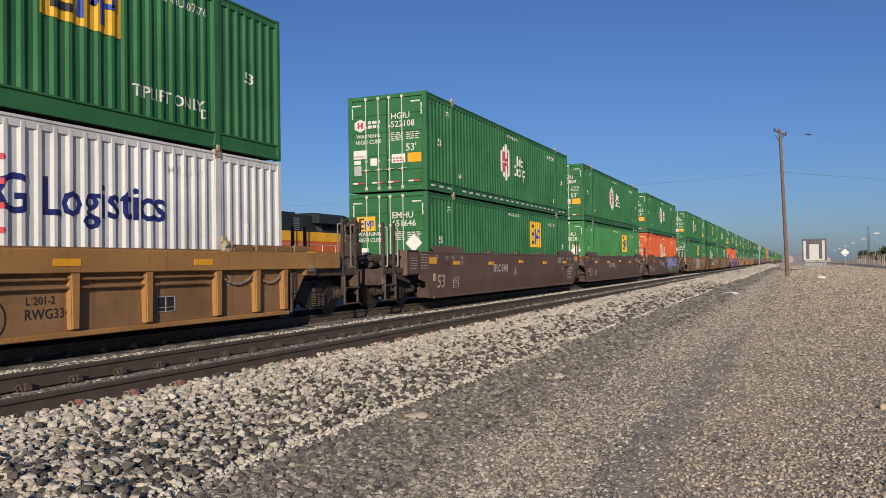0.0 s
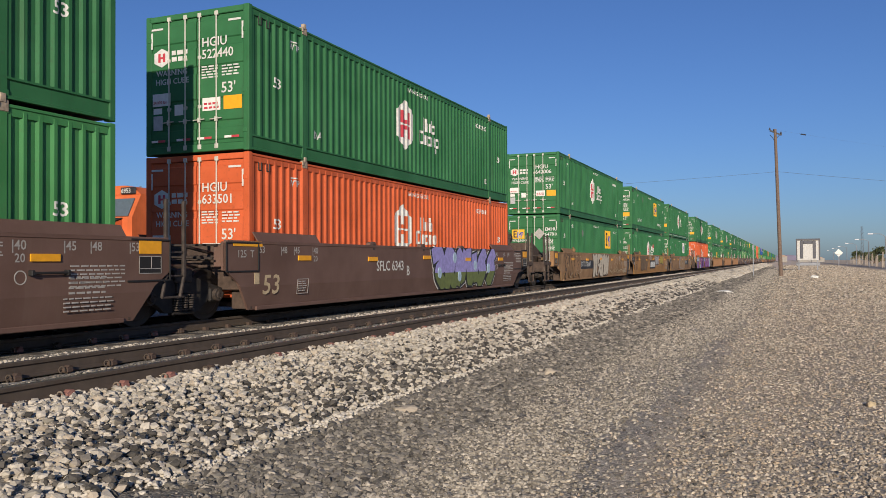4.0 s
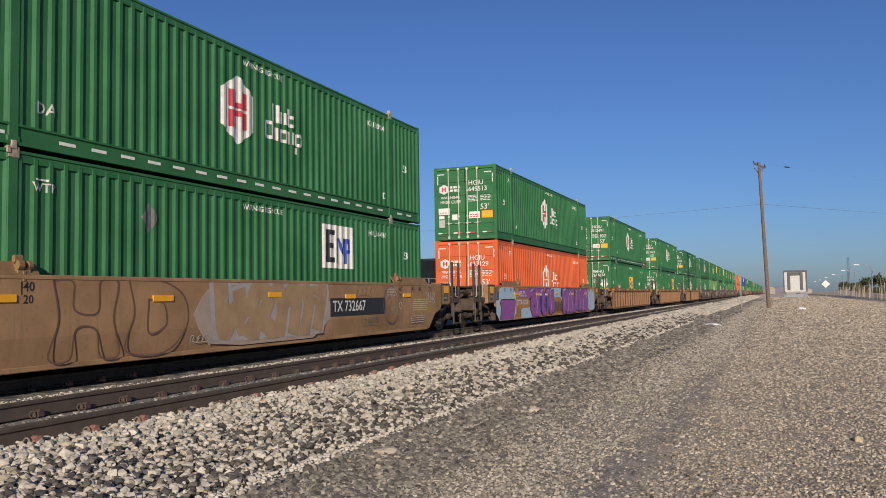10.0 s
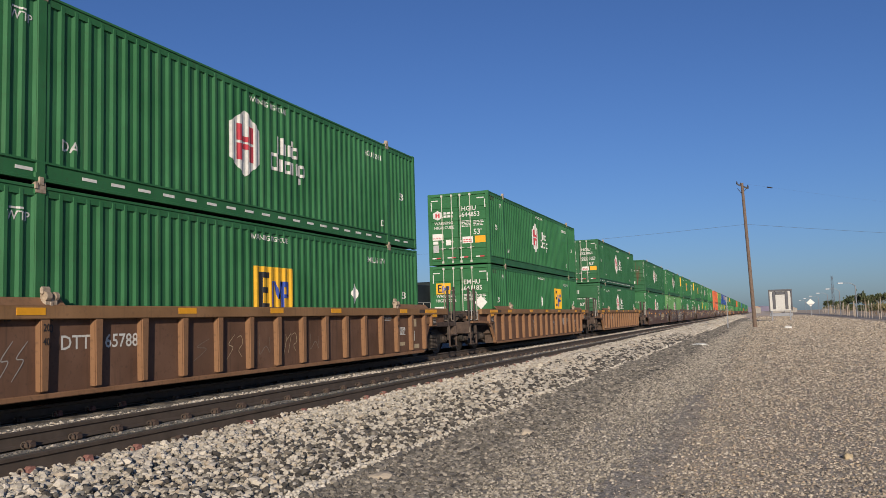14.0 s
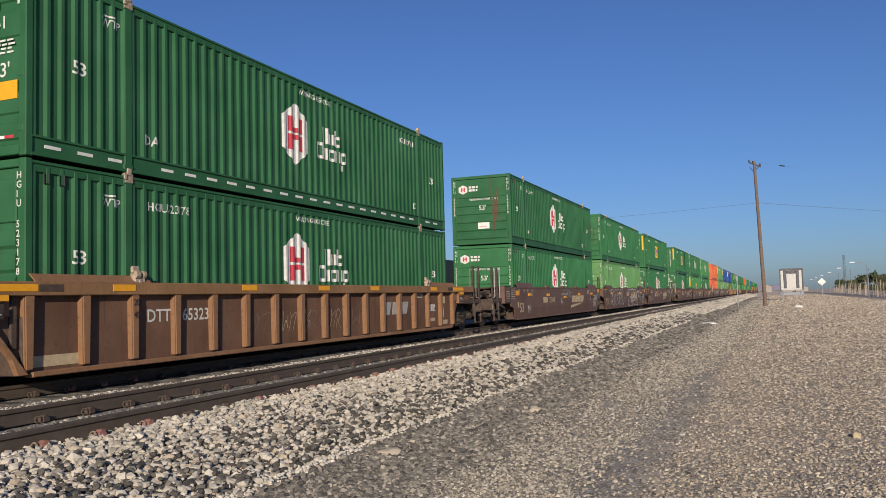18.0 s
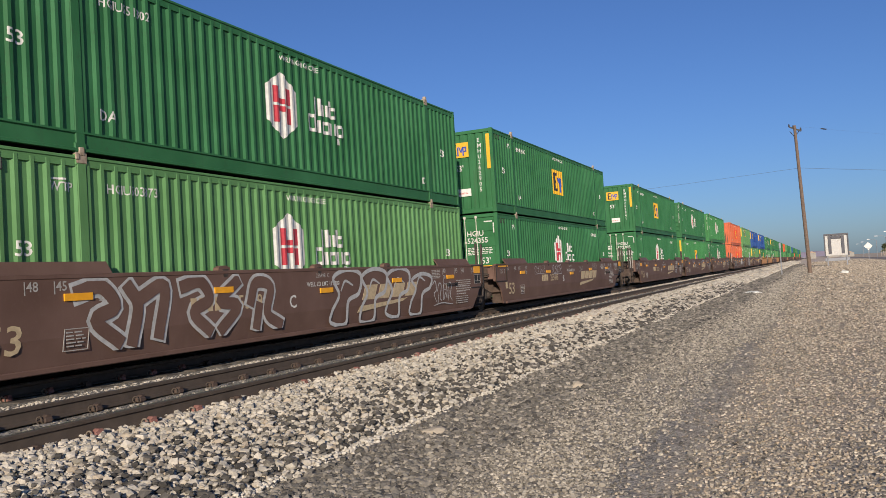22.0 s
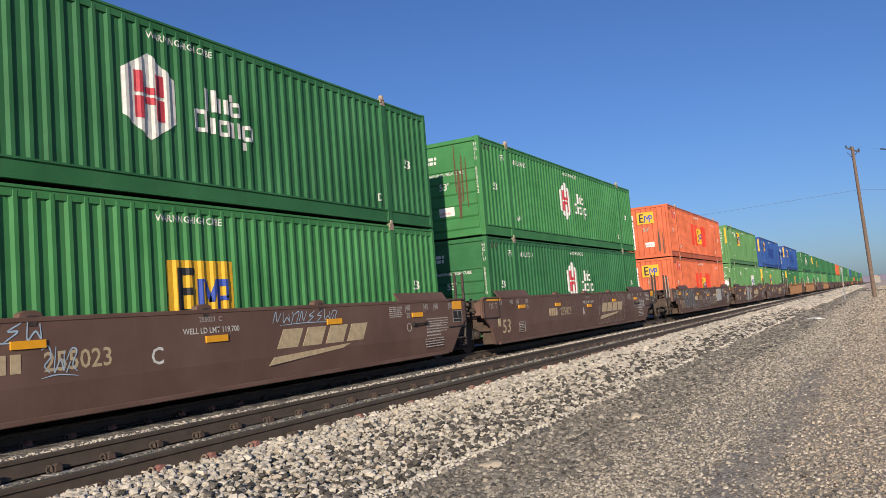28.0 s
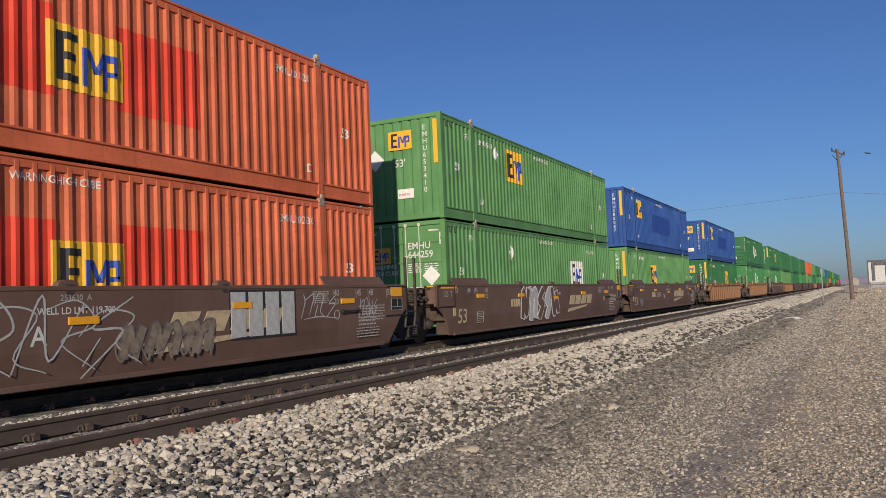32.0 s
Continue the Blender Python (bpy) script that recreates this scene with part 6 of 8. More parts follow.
def blob_tag(parent, y, z, w, h, n, seed, fill, drips):
    """Fat rounded letters side by side, filled in one colour inside a heavy black line, some with runs of paint."""
    rng = random.Random(seed)
    step = w / n
    at = Matrix.Translation((SX, y, z)) @ SIDE
    tops = [(rng.uniform(0.9, 1.0), rng.uniform(0.0, 0.1), rng.uniform(-0.1, 0.1)) for i in range(n)]
    def blobs(grow, z0):
        def make(bm):
            for i, (top, foot, lean) in enumerate(tops):
                vs = []
                for k in range(18):
                    a = math.tau * k / 18
                    u = abs(math.cos(a)) ** 0.6 * (1 if math.cos(a) > 0 else -1)
                    v = abs(math.sin(a)) ** 0.6 * (1 if math.sin(a) > 0 else -1)
                    vv = (foot + top) / 2 * h + v * ((top - foot) / 2 * h + grow)
                    vs.append(bm.verts.new(((i + 0.5) * step + u * (step * 0.52 * (1.0 + 0.12 * v) + grow) + lean * vv, vv, z0 + 0.002 * (i % 2))))
                bm.faces.new(vs)
        return make
    part("graffiti", blobs(0.045, 0.003), "dark_letter", parent, "heavy black sprayed outline", at)
    part("graffiti", blobs(-0.012, 0.008), fill, parent, "fat sprayed letters", at)
    def strokes(bm):
        for i, (top, foot, lean) in enumerate(tops):
            for a, b in rng.sample([((0.2, 0.62), (0.62, 0.66)), ((0.3, 0.36), (0.72, 0.42)), ((0.5, 0.05), (0.5, 0.36)), ((0.48, 0.6), (0.52, 0.92))], 2):
                m = ((a[0] + b[0]) / 2 + 0.06, (a[1] + b[1]) / 2 + 0.05)
                ribbon(bm, [((i + u) * step + lean * v * h, v * h) for u, v in (a, m, b)], 0.028, 0.0125, 0.6)
    part("graffiti", strokes, "dark_letter", parent, "black lines in the letters", at)
    def runs(bm):
        for i in range(n + 2):
            u = rng.uniform(0.05, 0.95) * w
            ribbon(bm, [(u, 0.1), (u - 0.01, -0.05), (u - 0.03, rng.uniform(-0.26, -0.12))], 0.03, 0.013, 0.5)
    if drips:
        part("graffiti", runs, fill, parent, "thin runs of paint", at)


def cloud(parent, y, z, w, h, material, seed):
    """A soft-edged sprayed patch behind the letters."""
    rng = random.Random(seed)
    n = 26
    pts = []
    for k in range(n):
        a = math.tau * k / n
        r = 1 + rng.uniform(-0.12, 0.1)
        pts.append((w / 2 + w / 2 * max(-1, min(1, 1.25 * r * math.cos(a))), h / 2 + h / 2 * max(-1, min(1, 1.25 * r * math.sin(a)))))
    flat(parent, "graffiti", material, [pts], SX, y, z, SIDE, 0.002, None, "sprayed background patch")


def scribble(parent, y, z, w, h, material, seed, turns=14, width=0.03, x=None):
    """One long sprayed line that loops along."""
    rng = random.Random(seed)
    x = SX if x is None else x
    n = turns * 10
    ph = [rng.uniform(0, 6.28) for _ in range(4)]
    pts = []
    for i in range(n):
        t = i / n
        a = turns * math.tau * t * 0.5
        pts.append((w * t + 0.5 * w / turns * math.sin(a * 1.7 + ph[0]) * 1.6, h * (0.5 + 0.33 * math.sin(a + ph[1]) + 0.17 * math.sin(2.3 * a + ph[2]))))
    def make(bm):
        prev = None
        for i in range(n):
            p = Vector(pts[i])
            q = Vector(pts[min(i + 1, n - 1)]) - Vector(pts[max(i - 1, 0)])
            q = Vector((-q.y, q.x)).normalized() * width * (0.6 + 0.5 * abs(math.sin(i * 0.37)))
            a, b = bm.verts.new((p.x + q.x, p.y + q.y, 0.004 + 0.00003 * i)), bm.verts.new((p.x - q.x, p.y - q.y, 0.004 + 0.00003 * i))
            if prev:
                bm.faces.new((prev[0], prev[1], b, a))
            prev = (a, b)
    part("graffiti", make, material, parent, "sprayed looping line", Matrix.Translation((x, y, z)) @ SIDE)


def arches(parent, y, z, w, h, n, material, width=0.014):
    """Thin sprayed outlines of a row of tall rounded letters."""
    step = w / n
    def make(bm):
        for i in range(n):
            pts = []
            for k in range(17):
                a = math.pi * k / 16
                pts.append((step * (i + 0.5 - 0.52 * math.cos(a)), h * (0.35 + 0.62 * math.sin(a)) if 0 < k < 16 else h * 0.3))
            ribbon(bm, pts, width, 0.002)
            pts = [(step * (i + 0.5 - 0.46 * math.cos(math.pi * k / 12)), h * (0.3 - 0.28 * math.sin(math.pi * k / 12))) for k in range(13)]
            ribbon(bm, pts, width, 0.002)
        ribbon(bm, [(-0.5 * step, h * 0.95), (-0.35 * step, h * 0.5), (0.3 * step, h * 0.6), (-0.5 * step, h * 0.1), (0.1 * step, 0)], width, 0.006)
    part("graffiti", make, material, parent, "thin sprayed letter outlines", Matrix.Translation((SX, y, z)) @ SIDE)

# ---- the train: one row a well ----
# start, style, colour, ends, car number, letter, lower box, upper box
G, G0, G2, G3 = "green", "green0", "green2", "green3"
HUB, EMP = [("hub", 7.2, 1.59, 1.0)], [("emp", 11.4, 1.6, 1.0)]
MOVERS = []


def low(kind, y=11.4, z=1.55):
    return [(kind, y, z, 1.0)]


TRAIN = [
    (-21.5, "ribbed", "tan", "cc", "", "", (G, "doors", "HGIU513350", HUB, 0), (G, "doors", "HGIU513022", HUB, 0)),
    (-1.99, "ribbed", "tan", "cc", "RWG334", "", ("white", "doors", "EMHU640021", [("logistics", 10.3, 1.72, 1)], 0), (G, "doors", "EMHU607676", [("emp", 11.05, 2.0, 1.05)], 0)),
    (21.5, "smooth", "maroon", "cj", "SFLC 6343", "A", (G, "doors", "EMHU651646", low("emp", 10.85, 1.94), 0), (G, "doors", "HGIU522108", HUB, 1)),
    (40.9, "smooth", "maroon", "jj", "SFLC 6343", "C", (G2, "doors", "EMHU541028", low("emp", 10.85, 1.94), 0), (G, "doors", "HGIU510884", HUB, 0)),
    (60.5, "smooth", "maroon", "jc", "SFLC 6343", "B", ("orange", "doors", "HGIU633501", [("hub", 7.0, 1.6, 1.0)], 0), (G, "doors", "HGIU522440", HUB, 0)),
    (84.33, "smooth", "tan", "cj", "DTTX 732667", "", (G, "doors", "EMHU647810", low("emp", 11.2, 1.96) + [("dia", 4.72, 2.15, 1)], 0), (G, "doors", "HGIU642006", HUB, 0)),
    (103.80, "smooth", "tan", "jj", "", "", (G, "doors", "HGIU508006", [("hub", 7.2, 1.5, 1.0), ("reddia", 9.6, 1.7, 1)], 0), (G, "doors", "EMHU647244", [("emp", 10.85, 1.88, 1.0), ("dia", 4.73, 2.29, 1)], 0)),
    (122.98, "smooth", "tan", "jc", "TX 732667", "", (G, "doors", "EMHU644389", low("empw", 11.19, 1.98) + [("dia", 4.72, 2.15, 1)], 0), (G, "doors", "HGIU509284", HUB, 1)),
    (146.5, "smooth", "tan", "cc", "DTTX 652536", "", ("orange", "doors", "HGIU633129", [("hub", 7.2, 1.45, 1.0)], 0), (G, "doors", "HGIU649513", HUB, 0)),
    (169.94, "ribbed", "brown", "cc", "DTTX 657883", "", (G, "doors", "EMHU261674", low("emp", 8.2, 1.47) + [("dia", 12.0, 1.5, 1)], 0), (G, "doors", "HGIU512491", HUB, 1)),
    (193.5, "ribbed", "brown", "cc", "", "", (G, "doors", "EMHU641185", low("emp", 11.4, 1.68) + [("dia", 8.0, 1.5, 1)], 0), (G, "doors", "HGIU644853", HUB, 0)),
    (217.1, "ribbed", "brown", "cc", "DTTX 653235", "", (G0, "slats", "HGIU523178", HUB, 0), (G0, "doors", "HGIU527061", HUB, 1)),
    (240.66, "smooth", "maroon", "cj", "255498", "A", (G, "slats", "HGIU502575", HUB, 0), (G0, "slats", "HGIU644979", HUB, 0)),
    (260.0, "smooth", "maroon", "jj", "255498", "C", (G3, "slats", "HGIU503373", HUB, 0), (G, "slats", "HGIU551302", HUB, 0)),
    (279.34, "smooth", "maroon", "jc", "255498", "B", (G, "doors", "HGIU524355", HUB, 0), (G, "ribs", "EMHU262905", [("emp", 7.7, 1.62, 1.0)], 0)),
    (303.08, "smooth", "maroon", "cj", "255023", "B", (G, "doors", "HGIU532785", HUB, 0), (G, "ribs", "EMHU262841", [("emp", 7.7, 1.62, 1.0)], 0)),
    (322.05, "smooth", "maroon", "jj", "255023", "C", (G2, "ribs", "EMHU241553", low("emp", 8.1, 1.42), 0), (G, "slats", "HGIU648812", HUB, 0)),
    (341.33, "smooth", "maroon", "jc", "255023", "A", (G, "slats", "HGIU502210", HUB, 0), (G2, "slats", "HGIU650342", HUB, 0)),
    (365.22, "smooth", "maroon", "cj", "253630", "A", ("orange2", "ribs", "EMHU202530", [("emp", 8.42, 1.32, 0.86), ("redzone", 8.4, 1.3, 1)], 0), ("orange2", "ribs", "EMHU201520", [("emp", 8.42, 1.45, 0.9), ("redzone", 8.4, 1.4, 1)], 0)),
    (384.95, "smooth", "maroon", "jj", "253630", "C", (G3, "doors", "EMHU644259", low("empw", 11.4, 1.5) + [("dia", 4.72, 2.15, 1)], 0), (G3, "ribs", "EMHU653410", [("emp", 5.3, 2.02, 1.0), ("dia", 3.8, 2.25, 1)], 0)),
    (404.3, "smooth", "maroon", "jc", "253630", "B", (G3, "ribs", "EMHU240871", low("emp", 5.6, 1.6), 0), ("blue", "ribs", "EMHU280087", [("emp", 3.0, 2.0, 0.8), ("patch", 6.0, 1.0, 1)], 0)),
    (427.8, "ribbed", "brown", "cc", "", "", (G, "ribs", "EMHU240112", low("emp", 9.6, 1.6), 0), ("blue", "ribs", "EMHU280104", [("emp", 3.0, 2.0, 0.8), ("patch", 6.0, 1.0, 1)], 0)),
    (452.2, "ribbed", "brown", "cc", "", "", (G2, "slats", "HGIU650220", HUB, 0), (G, "slats", "HGIU650311", HUB, 0)),
    (475.9, "smooth", "maroon", "cj", "", "", (G2, "slats", "HGIU650412", HUB, 0), (G, "ribs", "EMHU262018", [("emp", 9.3, 1.6, 1.0)], 0)),
]
FAR = [(G3, G), (G, G), (G2, G), ("green3", "orange"), (G, G3), (G2, G), (G3, G), (G, "green3"), (G, "blue"), (G2, G), ("orange", G), (G, G), (G, G3), ("green3", G), (G, G), (G2, "blue"), (G, G), ("orange", G), (G, G), (G, "green3")]


def build_train():
    names = {G: "dark green", G0: "deep green", G2: "bright green", G3: "faded green", "orange": "orange", "orange2": "faded orange", "white": "white", "blue": "blue", "red": "red"}
    ends = {"doors": "barred doors", "slats": "slatted front end", "ribs": "ribbed front end"}
    mark = {"tan": "yellow-tan", "maroon": "maroon", "brown": "rusty brown"}
    rows = list(TRAIN)
    y, k = 476.0 + 19.45, 0
    for lo, hi in FAR:
        j = "jcc"[k % 3]
        rows.append((y, "smooth" if k % 4 else "ribbed", "maroon" if k % 4 else "brown", "jc" if j == "j" else "cc", "", "", (lo, "doors", "HGIU000000", [], 0), (hi, "doors", "HGIU000000", [], 0)))
        y += 23.6 if k % 3 else 21.5
        k += 1
    for i, (y, style, colour, ends2, number, letter, lower, upper) in enumerate(rows):
        far = i >= len(TRAIN)
        car = well_car("well_car", colour, style, ends2[0], ends2[1], f"{mark[colour]} {style}-sided steel well car under two stacked containers", far, "tan_dirty" if i in (5, 7) else "", number[:1] == "2", {2: 1, 5: 2}.get(i, 0))
        MOVERS.append((car, y, TOP))
        for spec, z in ((lower, 0.87), (upper, 3.80)):
            col, end, num, side, dash = spec
            where = f"in a {mark[colour].split()[-1]} car" if z < 2 else "stacked on another"
            c = container("shipping_container", col, end, num, f"{names[col]} corrugated container with {ends[end]} {where}", side, dash, far)
            MOVERS.append((c, y, z))
            for t in (c,):
                t.matrix_basis = Matrix.Translation((TRAIN_TRACK, y, z))
        car.matrix_basis = Matrix.Translation((TRAIN_TRACK, y, TOP))
        if far:
            continue
        bx = SX if style == "smooth" else SX - 0.12
        if style == "smooth":
            text(car, "53", SX, 0.12, 0.46, 0.54, "gold" if colour == "maroon" else "dark_letter", squeeze=1.15, slant=0.16)
        if number:
            col = "gold" if number[0] == "2" else "letter"
            if number[0] == "2":
                flat(car, "marking", "gold", [rect(i2 * 0.2, 0, i2 * 0.2 + 0.14, 0.24) for i2 in range(4)], bx, 3.95, 0.80, key="rmark", label="gold block marks")
                text(car, number, bx, 5.0, 0.79, 0.36, col)
                text(car, "WELL LD LMT 119,700", bx, 7.4, 1.12, 0.13)
                text(car, number + ("  " + letter if letter else ""), bx, 7.75, 1.30, 0.12, "stencil")
                flat(car, "logo", "gold", [[(0.0 + q * 0.72, 0.0), (0.2 + q * 0.72, 0.34), (0.78 + q * 0.72, 0.34), (0.58 + q * 0.72, 0.0)] for q in range(4)] + [[(-0.25, -0.28), (-0.1, -0.14), (2.3, -0.04), (2.0, -0.12)]], bx, 9.6, 0.74, key="swoosh", label="slanted gold block logo")
            elif colour == "tan" and style == "smooth":
                if i != 8:
                    flat(car, "plate", "dark_letter", [rect(-0.1, -0.10, 2.78, 0.33)], bx, 3.4 if i == 5 else 10.5, 0.78, key="numplate", label="black number panel")
                text(car, number, bx + 0.006, {5: 3.4, 7: 10.5, 8: 1.65}[i], 0.80 if i != 8 else 0.74, 0.36 if i != 8 else 0.28)
            else:
                at = (5.0, 0.86, 0.36, "letter") if style == "smooth" else (9.92, 0.44, 0.20, "dark_letter") if colour == "tan" else (2.32, 0.84, 0.30, "letter")
                text(car, number, bx, at[0], at[1], at[2], at[3])
        if letter:
            text(car, letter, bx, 6.75 if letter != "A" else 7.3, 0.72, 0.36, "letter")
        if colour == "tan" and style == "smooth" and not number:
            flat(car, "logo", "dark_letter", [rect(-0.42, -0.10, 2.22, 0.52)], bx, 6.85, 0.58, key="tplate", label="black logo panel")
            flat(car, "logo", "letter", [[(-0.18 + q * 0.74, 0.02), (-0.04 + q * 0.74, 0.42), (0.62 + q * 0.74, 0.42), (0.48 + q * 0.74, 0.02)] for q in range(3)], bx, 6.85, 0.58, depth=0.01, key="tlogo", label="white slanted logo shapes")
        if i == 1:
            for z in (0.99, 0.87):
                part("pipe", lambda bm: [rod(bm, (SX - 0.06, 5.5, z), (SX - 0.06, 13.85 if z > 0.9 else 13.6, z - 0.012), 0.022, 8), rod(bm, (SX - 0.06, 8.6, z), (SX - 0.06, 8.9, z), 0.034, 8)], "tan_worn", car, "long brake pipe along the side")
            flat(car, "notice", "dark_letter", [rect(0, 0, 0.44, 0.26)], bx, 12.42, 0.40, key="tnot0", label="small dark framed stencil")
            flat(car, "notice", "stencil", [rect(0, 0, 0.44, 0.014), rect(0, 0.246, 0.44, 0.26), rect(0, 0, 0.014, 0.26), rect(0.426, 0, 0.44, 0.26), rect(0.21, 0, 0.224, 0.26), rect(0, 0.07, 0.44, 0.08)], bx + 0.004, 12.42, 0.40, depth=0.01, key="tnot")
            flat(car, "notice", "dark_letter", [[(0.3 * math.cos(a * 0.3), 0.3 * math.sin(a * 0.3)), (0.3 * math.cos(a * 0.3 + 0.3), 0.3 * math.sin(a * 0.3 + 0.3)), (0.275 * math.cos(a * 0.3 + 0.3), 0.275 * math.sin(a * 0.3 + 0.3)), (0.275 * math.cos(a * 0.3), 0.275 * math.sin(a * 0.3))] for a in range(21)], bx, 9.35, 0.48, depth=0.004, key="tring", label="faint stencilled ring")
            text(car, "L 201-2", bx, 9.94, 0.64, 0.16, "dark_letter")
            for y in (14.3, 15.0, 15.62, 16.3):
                part("top_plate", lambda bm: rbox(bm, -0.12, 0.0, 0, 0.60, 0, 0.12, 0.012), "tan_worn", car, m=Matrix.Translation((SX, y, 1.425)), key="ttp")
            for a, b in ((14.0, 15.0), (15.1, 15.95)):
                part("chain", lambda bm: [rod(bm, (bx + 0.03, a + (b - a) * k / 14, 0.98 - 0.7 * (k / 14) * (1 - k / 14) + 0.012 * (k % 2)), (bx + 0.03 + 0.02 * (k % 2), a + (b - a) * (k + 1.1) / 14, 0.98 - 0.7 * ((k + 1) / 14) * (1 - (k + 1) / 14)), 0.024, 6) for k in range(14)], "spring", car, "rusty chain hung along the side")
        if i == 4:
            two_tone_tag(car, 8.45, 0.26, 5.6, 1.22, 6, 4, "lilac", "dark_olive")
            for y, z in ((9.0, 0.75), (10.6, 0.62), (12.0, 0.95), (13.3, 0.85), (10.2, 1.2)):
                flat(car, "graffiti", "pale_blue", [[(0.14 * math.cos(a * 0.7), 0.17 * math.sin(a * 0.7)) for a in range(9)]], SX, y, z, SIDE, 0.034, "bspot", "pale blue sprayed spot")
        if i == 5:
            stroke_tag(car, 0.15, 0.22, 3.0, 1.15, ["tan_dirty"], 61, "grime_brown", 4, thick=0.30, rim=1.35)
            scribble(car, 0.3, 0.25, 3.1, 1.1, "gold", 6, 7, 0.014)
            stroke_tag(car, 6.15, 0.20, 4.2, 1.26, ["cream"], 5, "grime_brown", 4, thick=0.34, rim=1.5)
            stroke_tag(car, 6.3, 0.20, 3.9, 1.2, ["cream"], 52, "steel", 5, thick=0.16, rim=1.5)
            for q in range(3):
                hand_tag(car, 10.6 + q * 1.75, 0.45, 1.7, 0.9, 2, 70 + q, "gold", 0.035)
            scribble(car, 10.5, 0.32, 5.3, 0.3, "gold", 7, 9, 0.012)
        if i == 6:
            stroke_tag(car, 2.0, 0.36, 3.3, 1.08, ["shade_tan"], 8, "soot", 4, thick=0.46, rim=1.12)
            bubble_tag(car, 2.1, 0.40, 3.1, 1.0, 3, 158, "soot", 0.03)
            hand_tag(car, 4.42, 1.20, 0.8, 0.26, 4, 71, "dark_letter", 0.03)
            hand_tag(car, 5.3, 0.98, 0.75, 0.40, 4, 156, "dark_letter", 0.03)
            hand_tag(car, 6.08, 1.13, 1.2, 0.30, 5, 72, "silver", 0.03)
            hand_tag(car, 7.3, 1.24, 1.0, 0.22, 5, 73, "dark_letter", 0.03)
            hand_tag(car, 8.5, 1.24, 0.7, 0.22, 4, 157, "silver", 0.02)
            blob_tag(car, 9.23, 0.75, 1.72, 0.74, 5, 93, "silver", True)
            blob_tag(car, 11.72, 0.76, 1.7, 0.70, 4, 106, "tag_yellow", False)
            hand_tag(car, -0.15, 1.54, 1.75, 0.20, 6, 159, "dark_letter", 0.035, SX - 0.03)
            hand_tag(car, 0.25, 1.10, 0.95, 0.28, 4, 160, "dark_letter", 0.035)
            hand_tag(car, 13.2, 0.62, 0.8, 0.28, 5, 74, "navy", 0.02)
            hand_tag(car, LEN - 1.9, 1.50, 1.7, 0.14, 6, 75, "dark_letter", 0.018)
        if i == 7:
            flat(car, "graffiti", "dust_pink", [[(0.02, 0.62), (0.28, 0.95), (0.66, 1.24), (4.12, 1.24), (4.55, 0.98), (4.98, 0.66), (4.9, 0.46), (4.5, 0.2), (4.05, 0.0), (1.4, 0.0), (0.45, 0.08), (0.2, 0.3)]], SX, 5.56, 0.24, SIDE, 0.002, None, "dusty pink sprayed patch with six sides")
            stroke_tag(car, 6.2, 0.32, 3.9, 1.12, ["ochre_spray"], 151, "haze_blue", 4, thick=0.42, rim=1.55)
            bubble_tag(car, 6.0, 0.30, 4.1, 1.12, 4, 15, "haze_blue", 0.035)
            outline_tag(car, 2.45, 0.25, 2.95, 1.2, ([[(0.05, 0.98), (0.3, 0.96), (0.32, 0.62), (0.62, 0.58), (0.66, 0.98), (0.9, 0.96), (0.84, 0.5), (0.92, 0.04), (0.66, 0.02), (0.6, 0.36), (0.34, 0.38), (0.26, 0.02), (0.0, 0.05), (0.12, 0.5), (0.05, 0.98)]],
                                                      [[(0.06, 1.0), (0.55, 1.0), (0.95, 0.78), (1.0, 0.35), (0.62, 0.0), (0.02, 0.06), (0.14, 0.55), (0.06, 1.0)], [(0.36, 0.74), (0.6, 0.68), (0.64, 0.38), (0.36, 0.28), (0.36, 0.74)]]), "maroon", 0.035)
            hand_tag(car, 5.45, 0.36, 0.8, 0.14, 5, 76, "stencil", 0.018)
            outline_tag(car, 13.18, 0.42, 0.95, 1.0, ([[(0.5, 1.0), (0.85, 0.86), (1.0, 0.5), (0.85, 0.12), (0.5, 0.0), (0.14, 0.16), (0.0, 0.5), (0.16, 0.88), (0.5, 1.0)], [(0.25, 0.6), (0.42, 0.72), (0.5, 0.5), (0.36, 0.4), (0.62, 0.22), (0.78, 0.4)], [(0.55, 0.75), (0.75, 0.8), (0.8, 0.6)]],), "graphite", 0.03)
            hand_tag(car, 11.8, 0.42, 1.1, 0.26, 5, 154, "graphite", 0.02)
            hand_tag(car, 9.75, 1.36, 0.5, 0.14, 3, 155, "stencil", 0.02)
            hand_tag(car, 11.65, 1.16, 0.85, 0.3, 4, 77, "graphite", 0.02)
            hand_tag(car, 15.9, 0.95, 0.8, 0.3, 4, 78, "silver", 0.02)
        if i == 8:
            for y, z, w, h, seed in ((-0.9, 0.18, 2.5, 1.26, 42), (2.3, 0.18, 1.9, 0.42, 43), (3.6, 0.9, 1.3, 0.52, 45), (6.9, 1.02, 2.6, 0.42, 44), (9.0, 0.9, 1.8, 0.5, 46), (12.2, 0.3, 2.0, 1.1, 48), (15.2, 0.25, 1.7, 1.15, 47)):
                cloud(car, y, z, w, h, "pale_blue", seed)
            stroke_tag(car, -0.3, 0.2, 1.7, 0.75, ["purple"], 17, "dark_letter", 2, thick=0.55, rim=1.2)
            text(car, "STEP ON ME", SX + 0.006, LEN - 0.9, 1.22, 0.20, squeeze=0.85)
            flat(car, "graffiti", "purple", [rect(0, 0, 1.66, 0.38)], SX, 1.82, 1.0, SIDE, 0.009, None, "sprayed panel")
